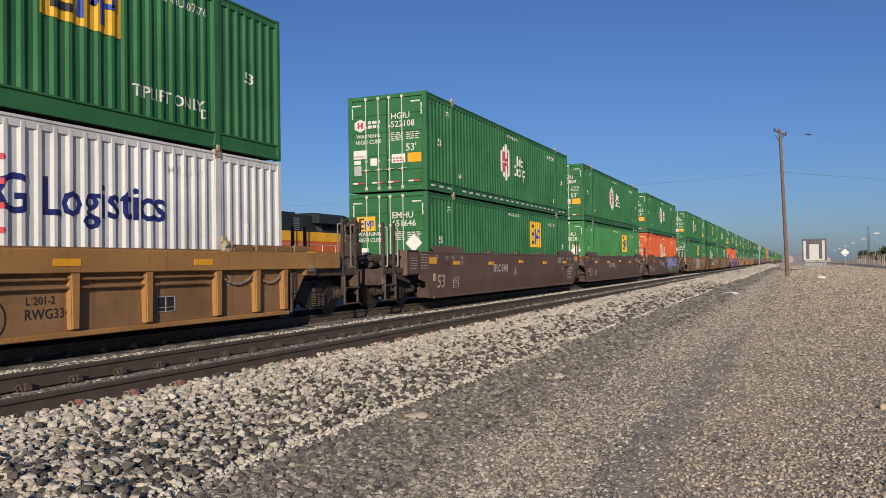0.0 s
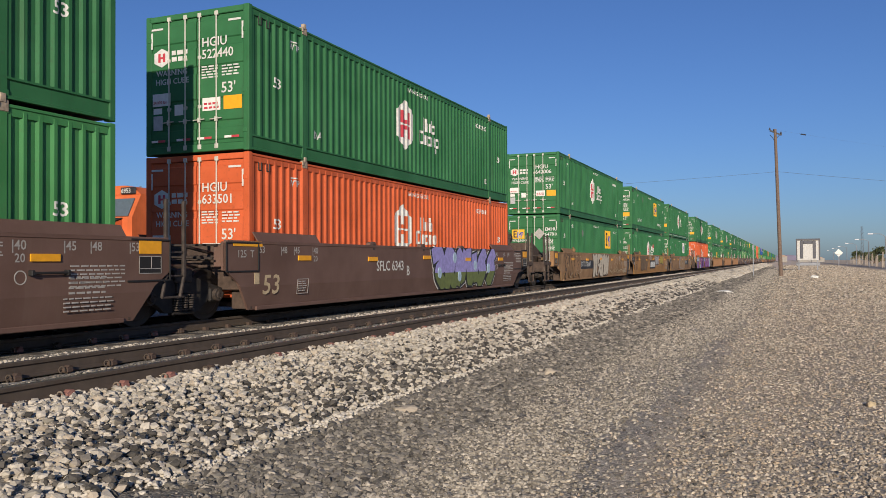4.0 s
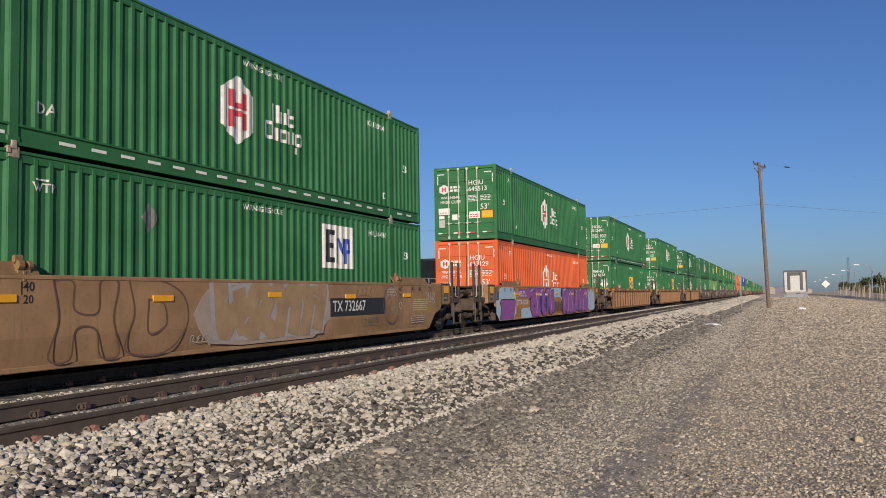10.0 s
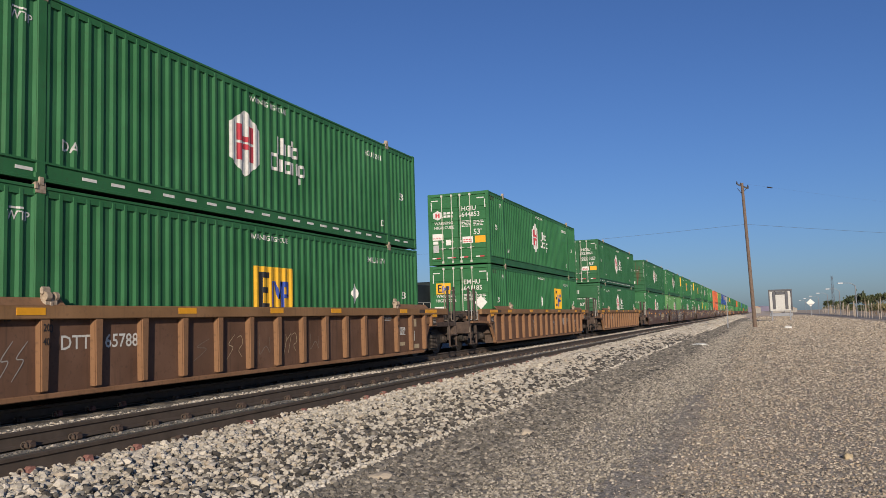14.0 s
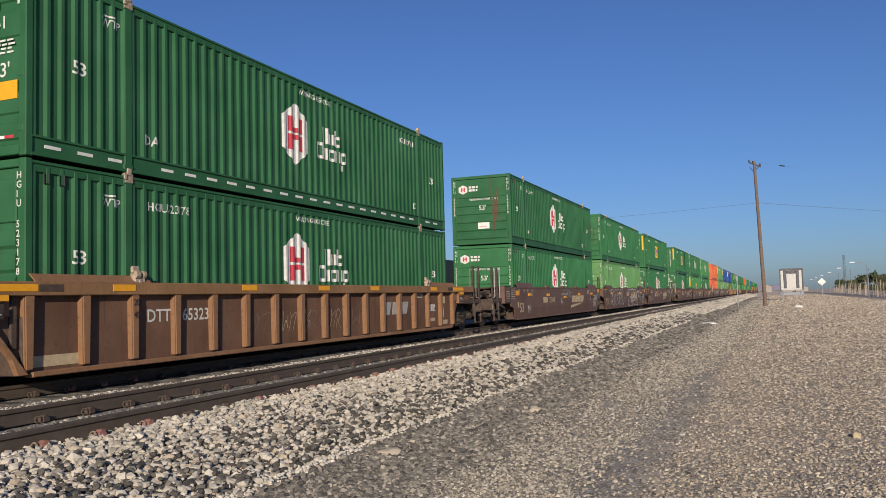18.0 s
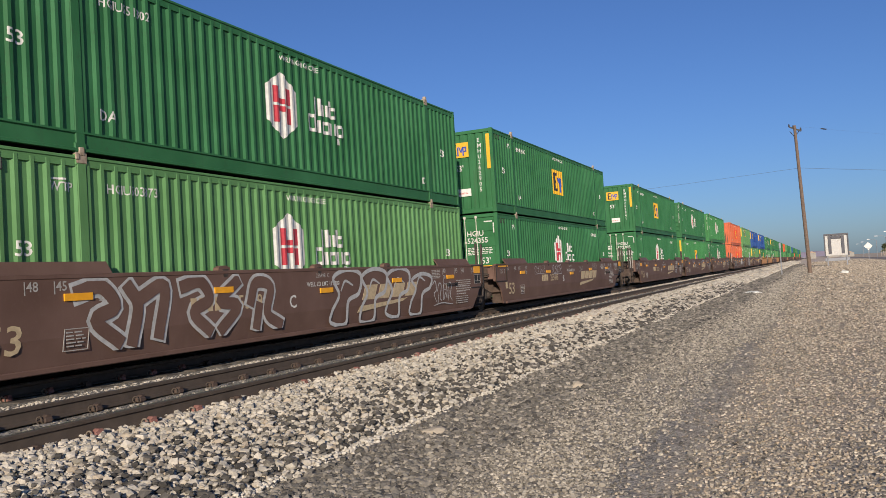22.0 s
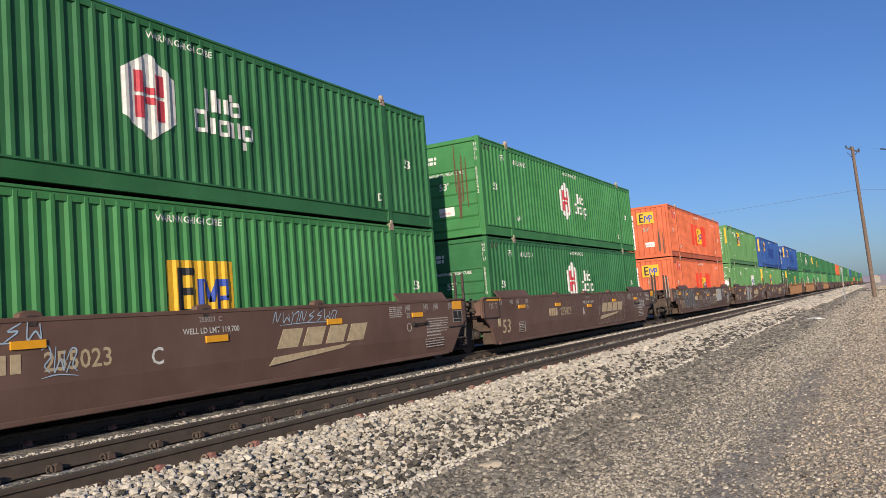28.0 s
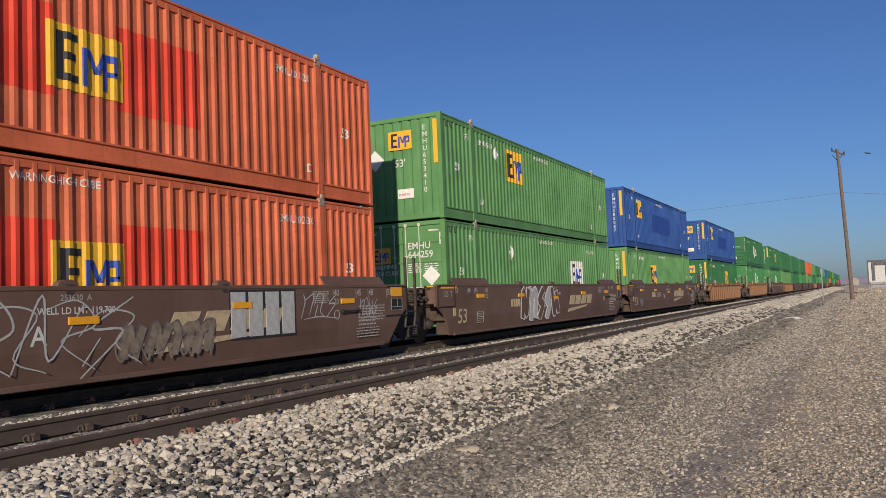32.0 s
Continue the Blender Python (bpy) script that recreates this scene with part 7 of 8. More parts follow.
            text(car, "XFILE'S...", SX + 0.012, 1.90, 1.07, 0.32)
            stroke_tag(car, 3.5, 0.20, 4.1, 1.22, ["purple"], 18, "dark_letter", 5, thick=0.56, rim=1.25, shiny=True)
            flat(car, "logo", "maroon", [[(-0.3 + q * 0.56, 0.0), (-0.2 + q * 0.56, 0.44), (0.24 + q * 0.56, 0.44), (0.14 + q * 0.56, 0.0)] for q in range(3)], bx, 7.95, 0.36, depth=0.004, key="tlogo8", label="faded brown slanted logo shapes")
            for q in range(2):
                flat(car, "graffiti", "navy", [[(0.0, 0.0), (0.2, 0.02), (0.22, 0.3), (0.30, 0.62), (0.12, 0.72), (-0.02, 0.6), (0.05, 0.3)]], SX, 5.1 + 0.95 * q, 0.38, SIDE, 0.040, "sole", "dark purple footprint shape")
                flat(car, "graffiti", "silver", [rect(0.02 + k * 0.06, 0.72, 0.06 + k * 0.06, 0.80) for k in range(5)], SX, 5.1 + 0.95 * q, 0.38, SIDE, 0.040, "toes", "pale toe marks")
            stroke_tag(car, 9.4, 0.20, 5.9, 1.22, ["purple"], 19, "dark_letter", 7, thick=0.54, rim=1.22, shiny=True)
        if i == 12:
            hand_tag(car, 8.3, 1.0, 1.5, 0.42, 5, 79, "pale_blue", 0.022)
        if i == 13:
            stroke_tag(car, 1.5, 0.35, 5.0, 1.05, ["maroon"], 21, "silver", 5, thick=0.22, rim=1.55)
            bubble_tag(car, 8.2, 0.22, 5.0, 1.25, 4, 20, "silver", 0.10)
            hand_tag(car, 13.3, 0.42, 1.4, 0.68, 4, 22, "silver", 0.035)
        if i == 14:
            hand_tag(car, 3.0, 1.08, 1.35, 0.34, 4, 23, "silver", 0.022)
            hand_tag(car, 5.3, 1.05, 1.3, 0.36, 4, 80, "silver", 0.035)
            hand_tag(car, 7.5, 1.0, 0.9, 0.22, 4, 81, "stencil", 0.016)
            hand_tag(car, 9.3, 1.08, 0.7, 0.24, 5, 82, "stencil", 0.018)
            hand_tag(car, 11.7, 1.18, 0.9, 0.26, 5, 83, "stencil", 0.016)
            hand_tag(car, 14.3, 0.95, 1.3, 0.4, 5, 84, "silver", 0.025)
        if i == 15:
            text(car, "NONC", bx, 12.9, 0.86, 0.36, "silver", squeeze=0.75)
            text(car, "AHOY", bx, 12.9, 0.52, 0.38, "silver", squeeze=0.75)
            hand_tag(car, 13.0, 1.16, 1.2, 0.25, 5, 24, "silver", 0.018)
        if i == 16:
            hand_tag(car, 3.6, 1.18, 1.4, 0.26, 5, 85, "pale_blue", 0.025)
            hand_tag(car, 9.5, 1.16, 2.0, 0.24, 8, 86, "pale_blue", 0.020)
            hand_tag(car, 4.9, 0.72, 0.6, 0.4, 3, 87, "pale_blue", 0.020)
        if i == 17:
            arches(car, 9.3, 0.28, 3.4, 1.15, 6, "stencil")
            hand_tag(car, 12.3, 0.95, 0.6, 0.4, 3, 25, "stencil", 0.016)
            hand_tag(car, 4.6, 0.8, 2.2, 0.5, 5, 65, "spring", 0.016)
            hand_tag(car, 14.4, 0.75, 1.7, 0.45, 6, 26, "silver", 0.028)
        if i == 18:
            stroke_tag(car, 0.85, 0.42, 3.1, 1.0, ["graphite"], 27, "silver", 4, thick=0.34, rim=1.22)
            hand_tag(car, 0.25, 1.02, 0.6, 0.36, 3, 88, "silver", 0.03)
            hand_tag(car, 3.0, 0.30, 2.0, 0.3, 6, 89, "silver", 0.02)
            for q in range(3):
                hand_tag(car, 6.0 + q * 0.95, 0.2, 1.1, 1.2, 1, 90 + q, "silver", 0.035)
                hand_tag(car, 6.3 + q * 0.8, 0.3, 1.3, 1.0, 1, 96 + q, "silver", 0.025)
            scribble(car, 8.65, 0.38, 2.0, 0.35, "spring", 28, 26, 0.020)
            stroke_tag(car, 8.75, 0.42, 1.9, 0.52, ["spring"], 281, "graphite", 4, thick=0.3)
            for q in range(4):
                flat(car, "graffiti", "dark_letter", [rect(-0.04, -0.04, 0.42, 0.82)], SX, 11.08 + q * 0.46, 0.60, SIDE, 0.004, "wblk0", "black sprayed edge")
                flat(car, "graffiti", "silver", [rect(0, 0, 0.37, 0.78)], SX, 11.08 + q * 0.46, 0.60, SIDE, 0.012, "wblk", "white rolled block letter")
            hand_tag(car, 13.0, 0.85, 1.25, 0.5, 3, 94, "silver", 0.028)
            hand_tag(car, 15.05, 0.78, 0.75, 0.45, 4, 95, "silver", 0.025)
            hand_tag(car, 4.4, 0.35, 2.0, 0.5, 6, 97, "stencil", 0.02)
        if i == 19:
            stroke_tag(car, 4.8, 0.3, 3.6, 1.1, ["maroon", "silver"], 31, "paper", 5)
        if i in (10, 11):
            flat(car, "logo", "stencil", [[(q * 0.56, 0.0), (0.08 + q * 0.56, 0.34), (0.54 + q * 0.56, 0.34), (0.40 + q * 0.56, 0.0)] for q in range(3)], bx, 11.25, 0.70, key="tlb", label="faded white slanted logo shapes")
            text(car, "53", bx, 13.2, 0.76, 0.44, "dark_letter")
        if i == 10:
            hand_tag(car, 9.5, 0.4, 0.9, 0.8, 2, 61, "silver", 0.03, bx)
            hand_tag(car, 5.6, 0.5, 0.8, 0.6, 2, 62, "silver", 0.025, bx)
        if i in (9, 11):
            for q in range(5):
                hand_tag(car, 5.3 + q * 1.021, 0.45, 0.55, 0.5, 1 + q % 2, 163 + i * 7 + q, "gold" if q % 2 else "spring", 0.016, bx)
            hand_tag(car, 1.2 if i == 9 else 7.0, 0.4, 0.5, 0.6, 2, 180 + i, "stencil", 0.018, bx)
        if i == 11:
            flat(car, "plate", "gold", [rect(0, 0, 0.9, 0.16)], bx, 0.05, 0.28, key="ypl", label="yellow stencil panel")


build_train()

# ---- things beside the railway ----
def pole(name, label, x, y, z0, h, r, lean=0.0):
    t = thing(name, label, "utility pole", pose(x, y, z0, 0, lean, 0))
    def shaft(bm):
        res = bmesh.ops.create_cone(bm, cap_ends=True, segments=14, radius1=r, radius2=r * 0.68, depth=h)
        shift(bm, res["verts"], Matrix.Translation((0, 0, h / 2)))
    part("shaft", shaft, "wood", t)
    return t


p = pole("utility_pole", "tall weathered wooden utility pole on gravel", -0.40, 83, 0.02, 13.9, 0.19, -1.55)
part("crossarm", lambda bm: [prism_y(bm, [(-0.50, 13.78), (-0.42, 13.88), (0.58, 13.36), (0.52, 13.24)], -0.07, 0.07), rod(bm, (-0.45, 0.09, 13.43), (0, 0.12, 12.75), 0.03), rod(bm, (0.45, 0.09, 13.43), (0, 0.12, 12.95), 0.03)], "wire", p)
for dx, dz in ((-0.46, 0.36), (0.50, -0.10), (-0.12, 0.20)):
    part("insulator", lambda bm: [disc(bm, (dx, 0, 13.62 + dz), (0, 0, 1), 0.09, 0.24, 10, 0.05)], "wire", p)


def cable(name, label, a, b, sag, r=0.02, n=24):
    a, b = Vector(a), Vector(b)
    def make(bm):
        pts = [a.lerp(b, i / n) - Vector((0, 0, sag * 4 * (i / n) * (1 - i / n))) for i in range(n + 1)]
        for i in range(n):
            rod(bm, pts[i], pts[i + 1], r, 5)
    bm = bmesh.new()
    make(bm)
    me = finish(bm, name)
    me.materials.append(M["cable"])
    return tagged(new(name, me), label, "cable")


cable("overhead_cable", "dark overhead cable strung from the pole", (-0.62, 83, 9.9), (-68, 100, 10.6), 0.5, 0.011)
cable("overhead_cable", "dark overhead cable strung from the pole", (-0.62, 83, 9.9), (60, 172, 11.6), 0.4, 0.013)
cable("power_line", "thin power line from the pole top", (-0.3, 83, 13.75), (60, 172, 15.0), 0.7, 0.003)
def spacer(bm):
    rbox(bm, -0.35, 0.35, -0.06, 0.06, -0.05, 0.05, 0.02)
bm = bmesh.new()
spacer(bm)
me = finish(bm, "line_clamp")
me.materials.append(M["wire"])
ob = tagged(new("line_clamp", me), "dark clamp hanging on the power line", "line clamp")
ob.matrix_basis = pose(1.72, 86.0, 13.69, 0, 3, 50)

# marker post, litter, white stones
t = thing("marker_post", "thin grey trackside marker post", "marker post", pose(-2.72, 80, 0.02))
part("post", lambda bm: rbox(bm, -0.045, 0.045, -0.03, 0.03, 0, 3.0, 0.01), "galv", t)
part("plate", lambda bm: rbox(bm, -0.09, 0.09, -0.04, -0.03, 2.5, 2.95, 0.01), "galv", t)


def lump(name, label, category, x, y, size, material, seed):
    rng = random.Random(seed)
    bm = bmesh.new()
    bmesh.ops.create_icosphere(bm, subdivisions=2, radius=1)
    for v in bm.verts:
        v.co *= 1 + 0.35 * noise.noise(v.co * 1.7 + Vector((seed, 0, 0)))
        v.co.x *= size[0]
        v.co.y *= size[1]
        v.co.z *= size[2]
    me = finish(bm, name)
    me.materials.append(M[material])
    ob = tagged(new(name, me), label, category)
    ob.matrix_basis = pose(x, y, ground_height(x, y) + size[2] * 0.35, 0, 0, rng.uniform(0, 180))
    return ob


lump("litter", "crumpled white litter on the gravel", "litter", -2.64, 40.2, (0.42, 0.3, 0.10), "paper", 2)
lump("stone", "flat pale stone on dark gravel", "stone", -3.5, 7.45, (0.15, 0.09, 0.05), "ballast", 3)
lump("stone", "small pale stone on dark gravel", "stone", -2.87, 10.6, (0.10, 0.07, 0.06), "ballast", 4)
lump("stone", "brown stone on the gravel", "stone", 0.83, 9.5, (0.05, 0.05, 0.045), "gold", 5)
lump("stone", "white stone on the gravel", "stone", 2.22, 75, (0.35, 0.3, 0.18), "paper", 6)

# the back of a board sign on two legs
sg = thing("board_sign", "back of a white board sign on two grey legs", "sign", pose(3.05, 131, 0.0))
for x in (-1.25, 1.25):
    part("leg", lambda bm: rbox(bm, -0.09, 0.09, -0.09, 0.09, 0, 1.55, 0.02), "galv", sg, m=Matrix.Translation((x, 0, 0)), key="signleg")
part("panel", lambda bm: rbox(bm, -1.55, 1.55, -0.02, 0.04, 1.55, 4.55, 0.01), "board", sg, "white back panel", m=Matrix.Translation((0, 0.14, 0)))
part("frame", lambda bm: [rbox(bm, -1.62, 1.62, -0.06, 0.06, 4.45, 4.7, 0.02), rbox(bm, -1.62, -1.45, -0.06, 0.06, 1.5, 4.5, 0.02), rbox(bm, 1.45, 1.62, -0.06, 0.06, 1.5, 4.5, 0.02), rbox(bm, -1.05, -0.66, -0.05, 0.05, 1.8, 4.4, 0.02), rbox(bm, 0.66, 1.05, -0.05, 0.05, 1.8, 4.4, 0.02), rbox(bm, -0.62, 0.62, -0.05, 0.05, 3.95, 4.4, 0.02)], "cable_dark", sg, "dark frame", m=Matrix.Translation((0, 0.05, 0)))
part("rail", lambda bm: rbox(bm, -1.6, 1.6, -0.05, 0.05, 0.75, 1.2, 0.02), "galv", sg, m=Matrix.Translation((0, 0.06, 0)))

ds = thing("diamond_sign", "white back of a diamond road sign on a post", "sign", pose(10.8, 200, 0.1))
part("post", lambda bm: rbox(bm, -0.05, 0.05, -0.05, 0.05, 0, 3.6, 0.01), "galv", ds)
part("plate", lambda bm: rbox(bm, -0.62, 0.62, -0.02, 0.02, -0.62, 0.62, 0.01), "paper", ds, m=pose(0, -0.08, 3.0, 0, 45, 0))


def street_lamp(x, y, h=7.5):
    t = thing("street_lamp", "grey street lamp with a curved arm beside the road", "street lamp", pose(x, y, 0.1), "street lamps along the road")
    part("pole", lambda bm: rod(bm, (0, 0, 0), (0, 0, h), 0.09, 8), "galv", t, key="lpole")
    part("arm", lambda bm: [rod(bm, (0, 0, h), (-0.7, 0, h + 0.45), 0.05, 6), rod(bm, (-0.7, 0, h + 0.45), (-1.9, 0, h + 0.5), 0.05, 6)], "galv", t, key="larm")
    part("head", lambda bm: rbox(bm, -2.6, -1.8, -0.14, 0.14, h + 0.38, h + 0.58, 0.05), "lamp_head", t, key="lhead")


for i, y in enumerate((150, 190, 235, 285, 340, 400)):
    street_lamp(15.0 + i * 0.9, y, 5.2 + 0.4 * i)


def tree(name, label, x, y, h, spread, material, seed, leaves=900, bare=0.0, z0=0.1, leaf=0.0):
    rng = random.Random(seed)
    t = thing(name, label, "tree" if h > 2.5 else "shrub", pose(x, y, z0))
    def wood(bm):
        def limb(a, d, l, r, depth):
            b = a + d * l
            res = bmesh.ops.create_cone(bm, cap_ends=True, segments=6, radius1=r, radius2=r * 0.6, depth=l)
            shift(bm, res["verts"], Matrix.Translation((a + b) / 2) @ d.to_track_quat("Z", "Y").to_matrix().to_4x4())
            if depth == 0:
                tips.append(b)
                return
            for _ in range(3):
                nd = (d + Vector((rng.uniform(-0.8, 0.8), rng.uniform(-0.8, 0.8), rng.uniform(-0.1, 0.6)))).normalized()
                limb(b, nd, l * rng.uniform(0.55, 0.8), r * 0.55, depth - 1)
        limb(Vector((0, 0, 0)), Vector((0, 0, 1)), h * 0.3, h * 0.03, 3)
    tips = []
    part("trunk", wood, "bark", t)
    thin = 0.055 if leaf else 0.09
    pts = []
    for i in range(leaves):
        c = rng.choice(tips)
        p = Vector((c.x * spread, c.y * spread, c.z)) + Vector((rng.gauss(0, thin * h), rng.gauss(0, thin * h), rng.gauss(0, thin * 0.83 * h)))
        if p.z > 0.05 * h and noise.noise(p * (5.0 / h) + Vector((seed, 0, 0))) > -0.18 + bare:
            pts.append(p)
    def crown(bm):
        for p in pts:
            s = h * leaf * rng.uniform(0.6, 1.4) if leaf else h * rng.uniform(0.004, 0.0095) if h > 4 else h * rng.uniform(0.012, 0.028)
            q = Euler((rng.uniform(0, 6), rng.uniform(0, 6), rng.uniform(0, 6))).to_matrix()
            v = [bm.verts.new(p + q @ Vector(o) * s) for o in ((-1, -0.6, 0), (1, -0.5, 0.2), (0.8, 0.7, 0), (-0.7, 0.6, 0.25))]
            bm.faces.new(v)
    part("crown", crown, material, t)


def loco():
    """A parked road locomotive, nose towards -y."""
    t = thing("locomotive", "parked orange diesel locomotive with dark green hood", "locomotive", pose(-27.6, 25.2, TOP - 0.22))
    part("deck", lambda bm: [rbox(bm, -1.55, 1.55, 0.0, 22.0, 1.25, 1.55, 0.03), rbox(bm, -1.5, 1.5, 0.05, 0.25, 0.5, 1.3, 0.03)], "loco_orange", t)
    part("nose", lambda bm: prism_x(bm, [(0.55, 1.55), (2.6, 1.55), (2.6, 3.35), (0.8, 2.75), (0.6, 2.6)], -0.95, 0.95), "loco_orange", t)
    part("nose_band", lambda bm: prism_x(bm, [(0.98, 2.86), (2.58, 3.39), (2.58, 3.42), (0.98, 2.89)], -0.97, 0.97), "loco_dark", t)
    part("nose_door", lambda bm: rbox(bm, -0.3, 0.3, 0.5, 0.6, 1.6, 2.5, 0.02), "loco_orange", t)
    part("headlight", lambda bm: [rbox(bm, -0.2, 0.2, 0.48, 0.58, 2.05, 2.45, 0.02)], "lock", t)
    part("cab", lambda bm: [prism_x(bm, [(2.2, 1.55), (6.5, 1.55), (6.5, 4.35), (2.75, 4.35), (2.2, 3.3)], -1.5, 1.5)], "loco_orange", t)
    part("cab_roof", lambda bm: [prism_y(bm, [(-1.5, 4.35), (1.5, 4.35), (1.1, 4.65), (0.6, 4.75), (-0.6, 4.75), (-1.1, 4.65)], 2.7, 6.6)], "loco_orange", t)
    for s in (-1, 1):
        part("windshield", lambda bm: prism_x(bm, [(2.20, 3.34), (2.62, 4.14), (2.58, 4.16), (2.16, 3.36)], 0.08 if s > 0 else -1.28, 1.28 if s > 0 else -0.08), "glass", t, "dark windshield")
        part("number_board", lambda bm: rbox(bm, s * 0.85 - 0.42, s * 0.85 + 0.42, 2.62, 2.72, 4.36, 4.66, 0.03), "dark_letter", t, "black number board")
        text(t, "6953", s * 0.85 - 0.36, 2.60, 4.41, 0.28, face=END)
    for y in (3.3, 4.7):
        part("side_window", lambda bm: rbox(bm, 1.49, 1.515, y, y + 0.8, 3.3, 4.0, 0.01), "glass", t, "cab side window")
        part("window_frame", lambda bm: [rbox(bm, 1.5, 1.53, y - 0.05, y, 3.25, 4.05, 0.005), rbox(bm, 1.5, 1.53, y + 0.8, y + 0.85, 3.25, 4.05, 0.005)], "lock", t)
    text(t, "6953", 1.506, 3.4, 2.3, 0.75, "dark_letter", SIDE)
    part("sunshade", lambda bm: prism_y(bm, [(1.5, 4.12), (1.5, 4.16), (1.9, 3.98), (1.9, 3.95)], 3.1, 6.0), "loco_orange", t)
    part("hood", lambda bm: rbox(bm, -1.0, 1.0, 6.5, 20.5, 3.4, 4.45, 0.05), "loco_dark", t, "dark green engine hood")
    part("hood_band", lambda bm: rbox(bm, -1.02, 1.02, 6.5, 20.5, 2.90, 3.46, 0.01), "loco_yellow", t, "yellow band")
    part("hood_base", lambda bm: rbox(bm, -1.01, 1.01, 6.5, 20.5, 1.55, 2.90, 0.01), "loco_orange", t, "orange lower hood")
    for y in (7.2, 9.6, 12.5, 15.0, 17.5):
        part("louvre", lambda bm: [rbox(bm, 1.0, 1.03, 0, 0.6, 3.52 + k * 0.11, 3.59 + k * 0.11, 0.008) for k in range(7)], "galv", t, m=Matrix.Translation((0, y, 0)), key="louvre")
        part("hood_door", lambda bm: rbox(bm, 0.99, 1.015, 0.8, 1.9, 3.5, 4.3, 0.01), "loco_dark", t, m=Matrix.Translation((0, y, 0)), key="hooddoor")
    part("radiator", lambda bm: prism_y(bm, [(-1.5, 4.0), (1.5, 4.0), (1.5, 4.45), (1.1, 4.62), (-1.1, 4.62), (-1.5, 4.45)], 17.0, 20.6), "loco_dark", t)
    part("exhaust", lambda bm: [rbox(bm, -0.5, 0.5, 8.0, 10.5, 4.4, 4.62, 0.03), rbox(bm, -0.8, 0.8, 13.0, 15.5, 4.4, 4.58, 0.03)], "loco_dark", t)
    for y in np.arange(6.8, 20.6, 1.5):
        part("handrail_post", lambda bm: rod(bm, (1.52, 0, 1.5), (1.52, 0, 2.65), 0.022, 6), "lock", t, m=Matrix.Translation((0, float(y), 0)), key="hrpost")
    part("handrail", lambda bm: [rod(bm, (1.52, 6.8, 2.65), (1.52, 20.6, 2.65), 0.022, 6), rod(bm, (1.52, 6.8, 2.1), (1.52, 20.6, 2.1), 0.018, 6)], "lock", t)
    part("fuel_tank", lambda bm: rbox(bm, -1.4, 1.4, 7.5, 13.5, 0.25, 1.2, 0.15), "loco_dark", t)
    for y in (4.0, 17.5):
        for dy in (-1.8, 0, 1.8):
            part("wheel", lambda bm: [disc(bm, (s * 0.75, 0, 0.52), (1, 0, 0), 0.52, 0.12, 24) for s in (-1, 1)], "wheel", t, m=Matrix.Translation((0, y + dy, 0)), key="lwheel")
        part("truck_frame", lambda bm: [rbox(bm, s * 1.1 - 0.08, s * 1.1 + 0.08, -2.6, 2.6, 0.55, 1.0, 0.05) for s in (-1, 1)], "black", t, m=Matrix.Translation((0, y, 0)), key="ltruck")
    return t


loco()
track(-27.6, "far railway track under the parked locomotive", -40, 900, 0, "clip")
# a second parked engine, coupled behind, dark and yellow
t2 = thing("locomotive", "parked dark and yellow locomotive behind the orange one", "locomotive", pose(-27.6, 49.5, TOP))
part("deck", lambda bm: rbox(bm, -1.55, 1.55, 0, 21, 1.25, 1.55, 0.03), "loco_dark", t2)
part("hood", lambda bm: [rbox(bm, -1.0, 1.0, 0.8, 16.5, 2.1, 4.2, 0.05), rbox(bm, -1.5, 1.5, 1.0, 4.5, 3.8, 4.35, 0.08)], "loco_dark", t2)
part("hood_band", lambda bm: rbox(bm, -1.02, 1.02, 0.8, 16.5, 1.56, 2.1, 0.01), "loco_yellow", t2, "yellow band")
part("cab", lambda bm: rbox(bm, -1.5, 1.5, 16.5, 19.4, 1.55, 4.5, 0.08), "loco_dark", t2)
part("handrail", lambda bm: [rod(bm, (1.5, 0.3, 2.65), (1.5, 16.5, 2.65), 0.025, 6)] + [rod(bm, (1.5, 0.3 + k * 1.5, 1.5), (1.5, 0.3 + k * 1.5, 2.65), 0.022, 6) for k in range(11)], "lock", t2)
part("wheels", lambda bm: [disc(bm, (s * 0.75, y, 0.52), (1, 0, 0), 0.52, 0.12, 24) for s in (-1, 1) for y in (2, 3.8, 5.6, 14, 15.8, 17.6)], "wheel", t2)

# pole line, trees and hills beyond
up = pole("utility_pole", "wooden utility pole with three crossarms and a transformer", -69, 59.5, 0.1, 10.8, 0.17)
for z, w in ((10.4, 1.9), (9.1, 1.5), (7.6, 1.5)):
    part("crossarm", lambda bm: rbox(bm, -w, w, -0.07, 0.07, z - 0.07, z + 0.07, 0.02), "wood", up, m=pose(0, 0, 0, 0, 0, 40))
part("transformer", lambda bm: rod(bm, (0.35, 0.1, 6.2), (0.35, 0.1, 7.1), 0.25, 12), "galv", up)
for i in range(3):
    cable("power_line", "thin power lines on the far poles", (-69 - 1.2 + i * 1.2, 59.5, 10.5), (-180, 20 + i * 3, 10.5), 0.8, 0.014)

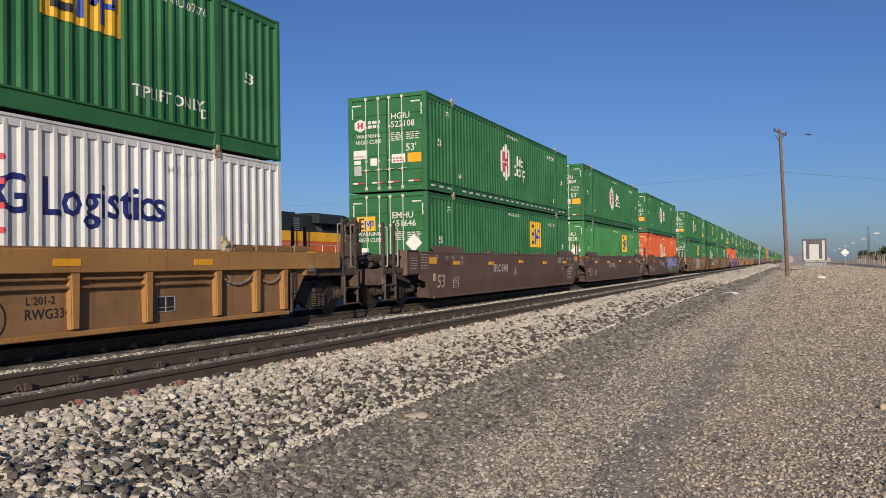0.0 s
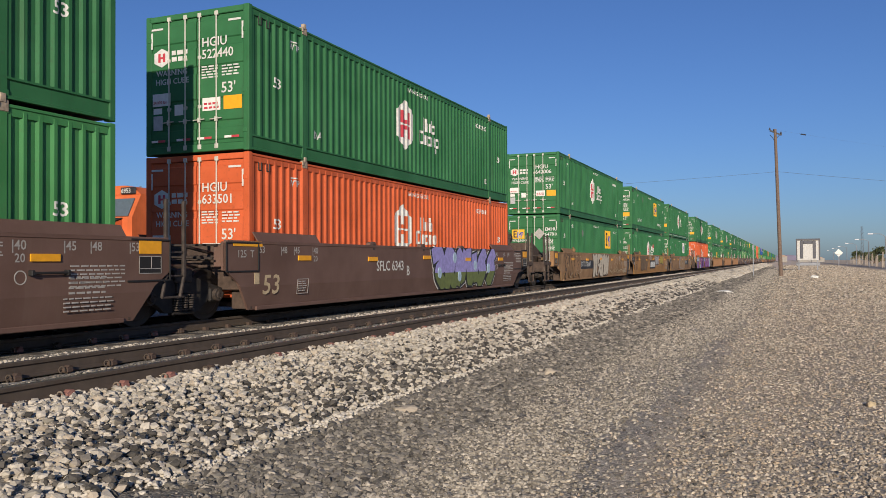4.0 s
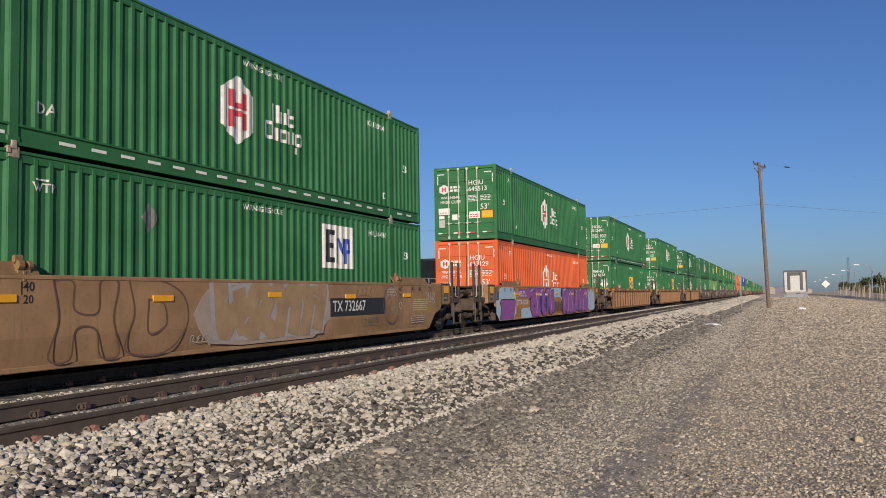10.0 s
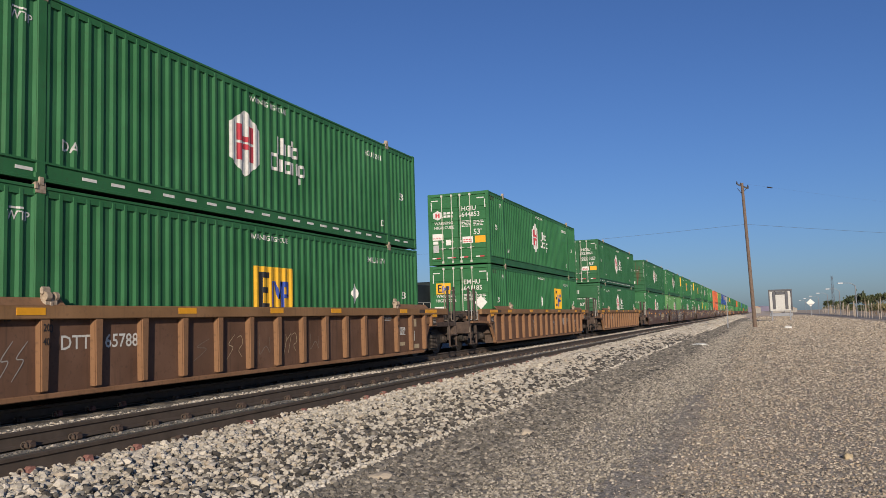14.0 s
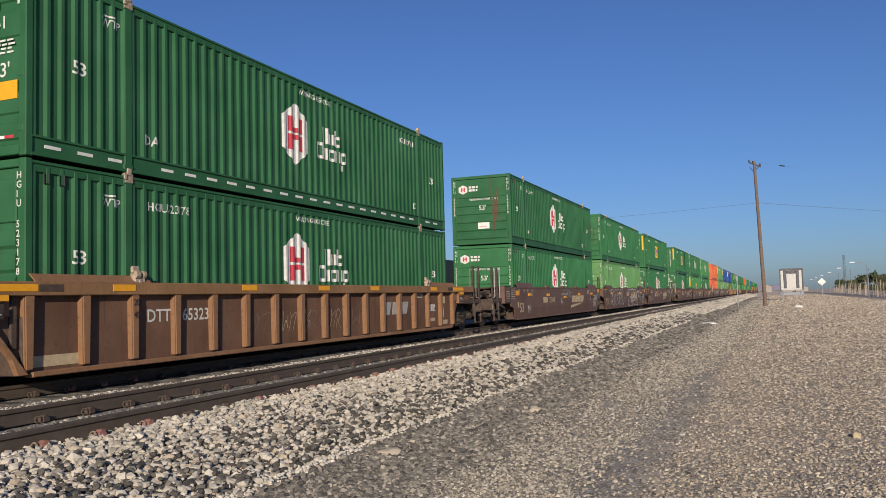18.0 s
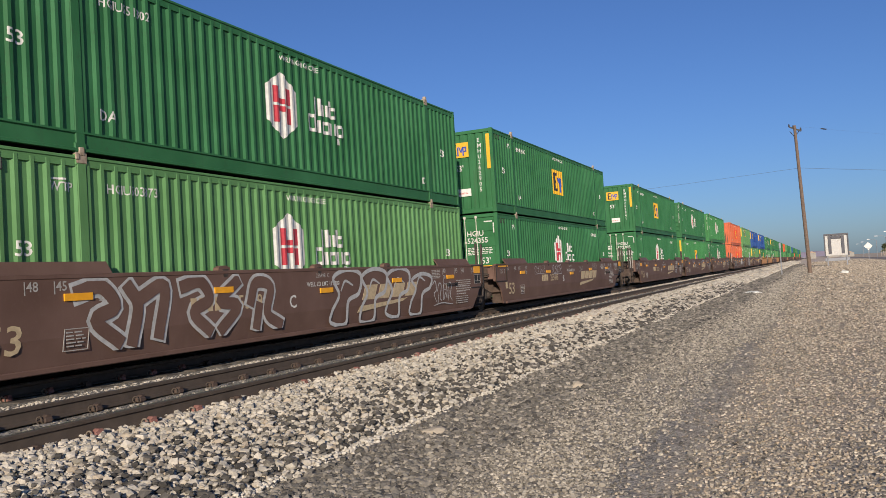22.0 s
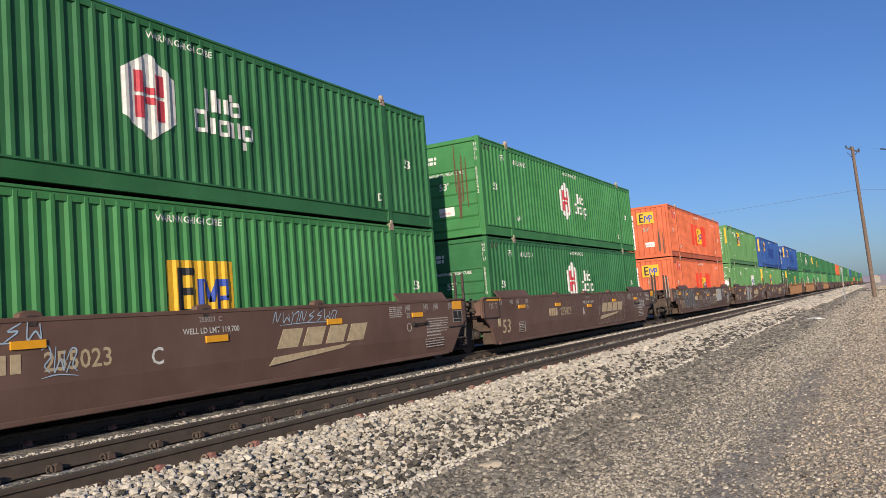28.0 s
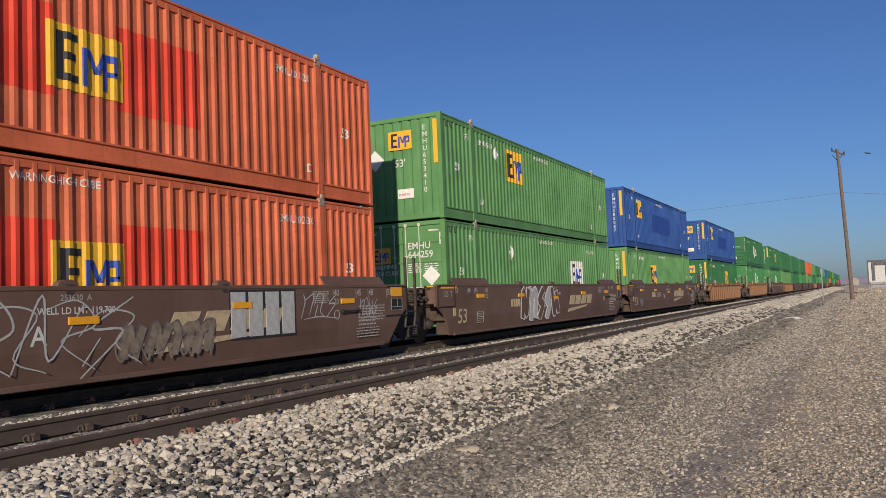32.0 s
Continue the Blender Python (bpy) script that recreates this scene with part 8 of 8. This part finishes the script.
rng = random.Random(11)
for i in range(17):
    y = 30 + i * 3.4 + rng.uniform(-1.2, 1.2)
    tall = 4.3 if y < 39.5 else 7.6
    tree("tree", "half-bare dry olive-green tree beyond the tracks", -43 + rng.uniform(-4, 3), y, tall * rng.uniform(0.85, 1.08), 1.25, "leaf", 100 + i, 5200, 0.05, 0.1, 0.0065)
for i in range(9):
    tree("tree", "dry shrub at the foot of the hill", -62 + rng.uniform(-8, 8), 28 + i * 6 + rng.uniform(-2, 2), rng.uniform(2.4, 4), 1.3, "leaf", 140 + i, 1500)
for i in range(46):
    y = 170 + 400 * (i / 45) ** 1.2 + rng.uniform(-4, 4)
    x = 19 + (y - 165) * 0.050 + rng.uniform(0, 9)
    big = i % 8 == 3
    tree("tree", "dark green roadside tree" if big else "low dense roadside bush", x, y, (rng.uniform(5.2, 6.6) if big else rng.uniform(2.2, 3.8)) * (0.72 + y / 700), 1.8 if big else 2.3, "leaf_green" if i % 4 else "leaf", 200 + i, 1500 if big else 1000, -0.3, -0.45 if not big else -0.8, 0.026)
for i in range(60):
    y = 112 + 4.6 * i + rng.uniform(-1.2, 1.2)
    x = 15.0 + (y - 130) * 0.04 + rng.uniform(-0.3, 0.9)
    t = thing("fence_post", "thin pale wooden fence post beside the road", "post", pose(x, y, 0.05), "roadside posts")
    part("post", lambda bm: rbox(bm, -0.035, 0.035, -0.035, 0.035, 0, 2.5, 0.01), "fence_wood", t, m=Matrix.Diagonal((1, 1, rng.uniform(0.75, 1.25), 1)), key="fpost")
t = thing("lattice_mast", "thin dark lattice mast beyond the road", "mast", pose(16.2, 210, 0.05))
part("mast", lambda bm: [rod(bm, (dx, dy, 0), (dx * 0.6, dy * 0.6, 9.2), 0.04, 5) for dx, dy in ((-0.3, -0.3), (0.3, -0.3), (0, 0.3))] + [rod(bm, (-0.3, -0.3, z), (0.3, -0.3, z + 0.8), 0.03, 4) for z in range(0, 9)], "cable_dark", t)


def hill(name, label, pts, y_of, material):
    """A ridge: pts are x, y, height along the crest, with a slope that falls to both sides."""
    verts, faces = [], []
    n = len(pts)
    for i, (x, y, h) in enumerate(pts):
        d = Vector((x, y)).normalized()
        for k in range(9):
            f = (k - 4) / 4
            r = 260 * f
            hh = h * max(0, 1 - abs(f) ** 1.3)
            hh += 5 * noise.noise((i * 0.5, k * 0.9, 3.3)) * (1 - abs(f))
            verts.append((x + d.x * r, y + d.y * r, hh))
    for i in range(n - 1):
        for k in range(8):
            a = i * 9 + k
            faces.append((a, a + 1, a + 10, a + 9))
    me = bpy.data.meshes.new(name)
    me.from_pydata(verts, [], faces)
    me.polygons.foreach_set("use_smooth", [True] * len(faces))
    me.materials.append(M[material])
    tagged(new(name, me), label, "hill", kind="structure")


def ridge(a0, a1, r, h0, h1, seed, n=40):
    out = []
    for i in range(n):
        a = radians(a0 + (a1 - a0) * i / (n - 1))
        h = h0 + (h1 - h0) * i / (n - 1) + 0.07 * h0 * noise.noise((i * 0.3, seed, 0)) 
        out.append((-r * math.sin(a), r * math.cos(a), max(2, h)))
    return out


hill("hill", "dry brown hillside beyond the tracks", ridge(104, 28, 700, 132, 24, 4.0, 64), None, "hill")
# aerial haze is painted into the mountain colour
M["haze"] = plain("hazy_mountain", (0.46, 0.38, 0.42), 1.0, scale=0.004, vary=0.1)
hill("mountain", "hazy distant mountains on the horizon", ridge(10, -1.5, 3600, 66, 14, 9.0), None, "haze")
def sheds():
    rg = random.Random(5)
    for i in range(6):
        x, y = rg.uniform(-2, 26), rg.uniform(560, 800)
        t = thing("shed", "pale distant trackside building", "building", pose(x, y, 0.05), "distant buildings")
        w, h = rg.uniform(4, 8), rg.uniform(2.5, 4)
        part("wall", lambda bm: rbox(bm, -w / 2, w / 2, -4, 4, 0, h, 0.02), "tie", t)
        part("roof", lambda bm: prism_y(bm, [(-w / 2 - 0.3, h), (w / 2 + 0.3, h), (0, h + 1.2)], -4.2, 4.2), "hill", t)


sheds()


# ---- motions ----
def travel_at(t):
    for (a, p), (b, q) in zip(TRAVEL, TRAVEL[1:]):
        if t <= b:
            return p + (q - p) * (t - a) / (b - a)
    return TRAVEL[-1][1]


def motions():
    for ob, y, z in MOVERS:
        walk(ob, [(t, Matrix.Translation((TRAIN_TRACK, y - d, z))) for t, d in TRAVEL])
    shared = {}
    for w, dy in WHEELS:
        if dy in shared:
            w.rotation_mode = "QUATERNION"
            w.animation_data_create()
            w.animation_data.action = shared[dy].animation_data.action
            w.animation_data.action_slot = shared[dy].animation_data.action_slot
            continue
        rows = [(k / 30, pose(0, dy, 0.48) @ Matrix.Rotation(travel_at(k / 30) / 0.48, 4, "X")) for k in range(0, 961)]
        walk(w, rows)
        shared[dy] = w


motions()
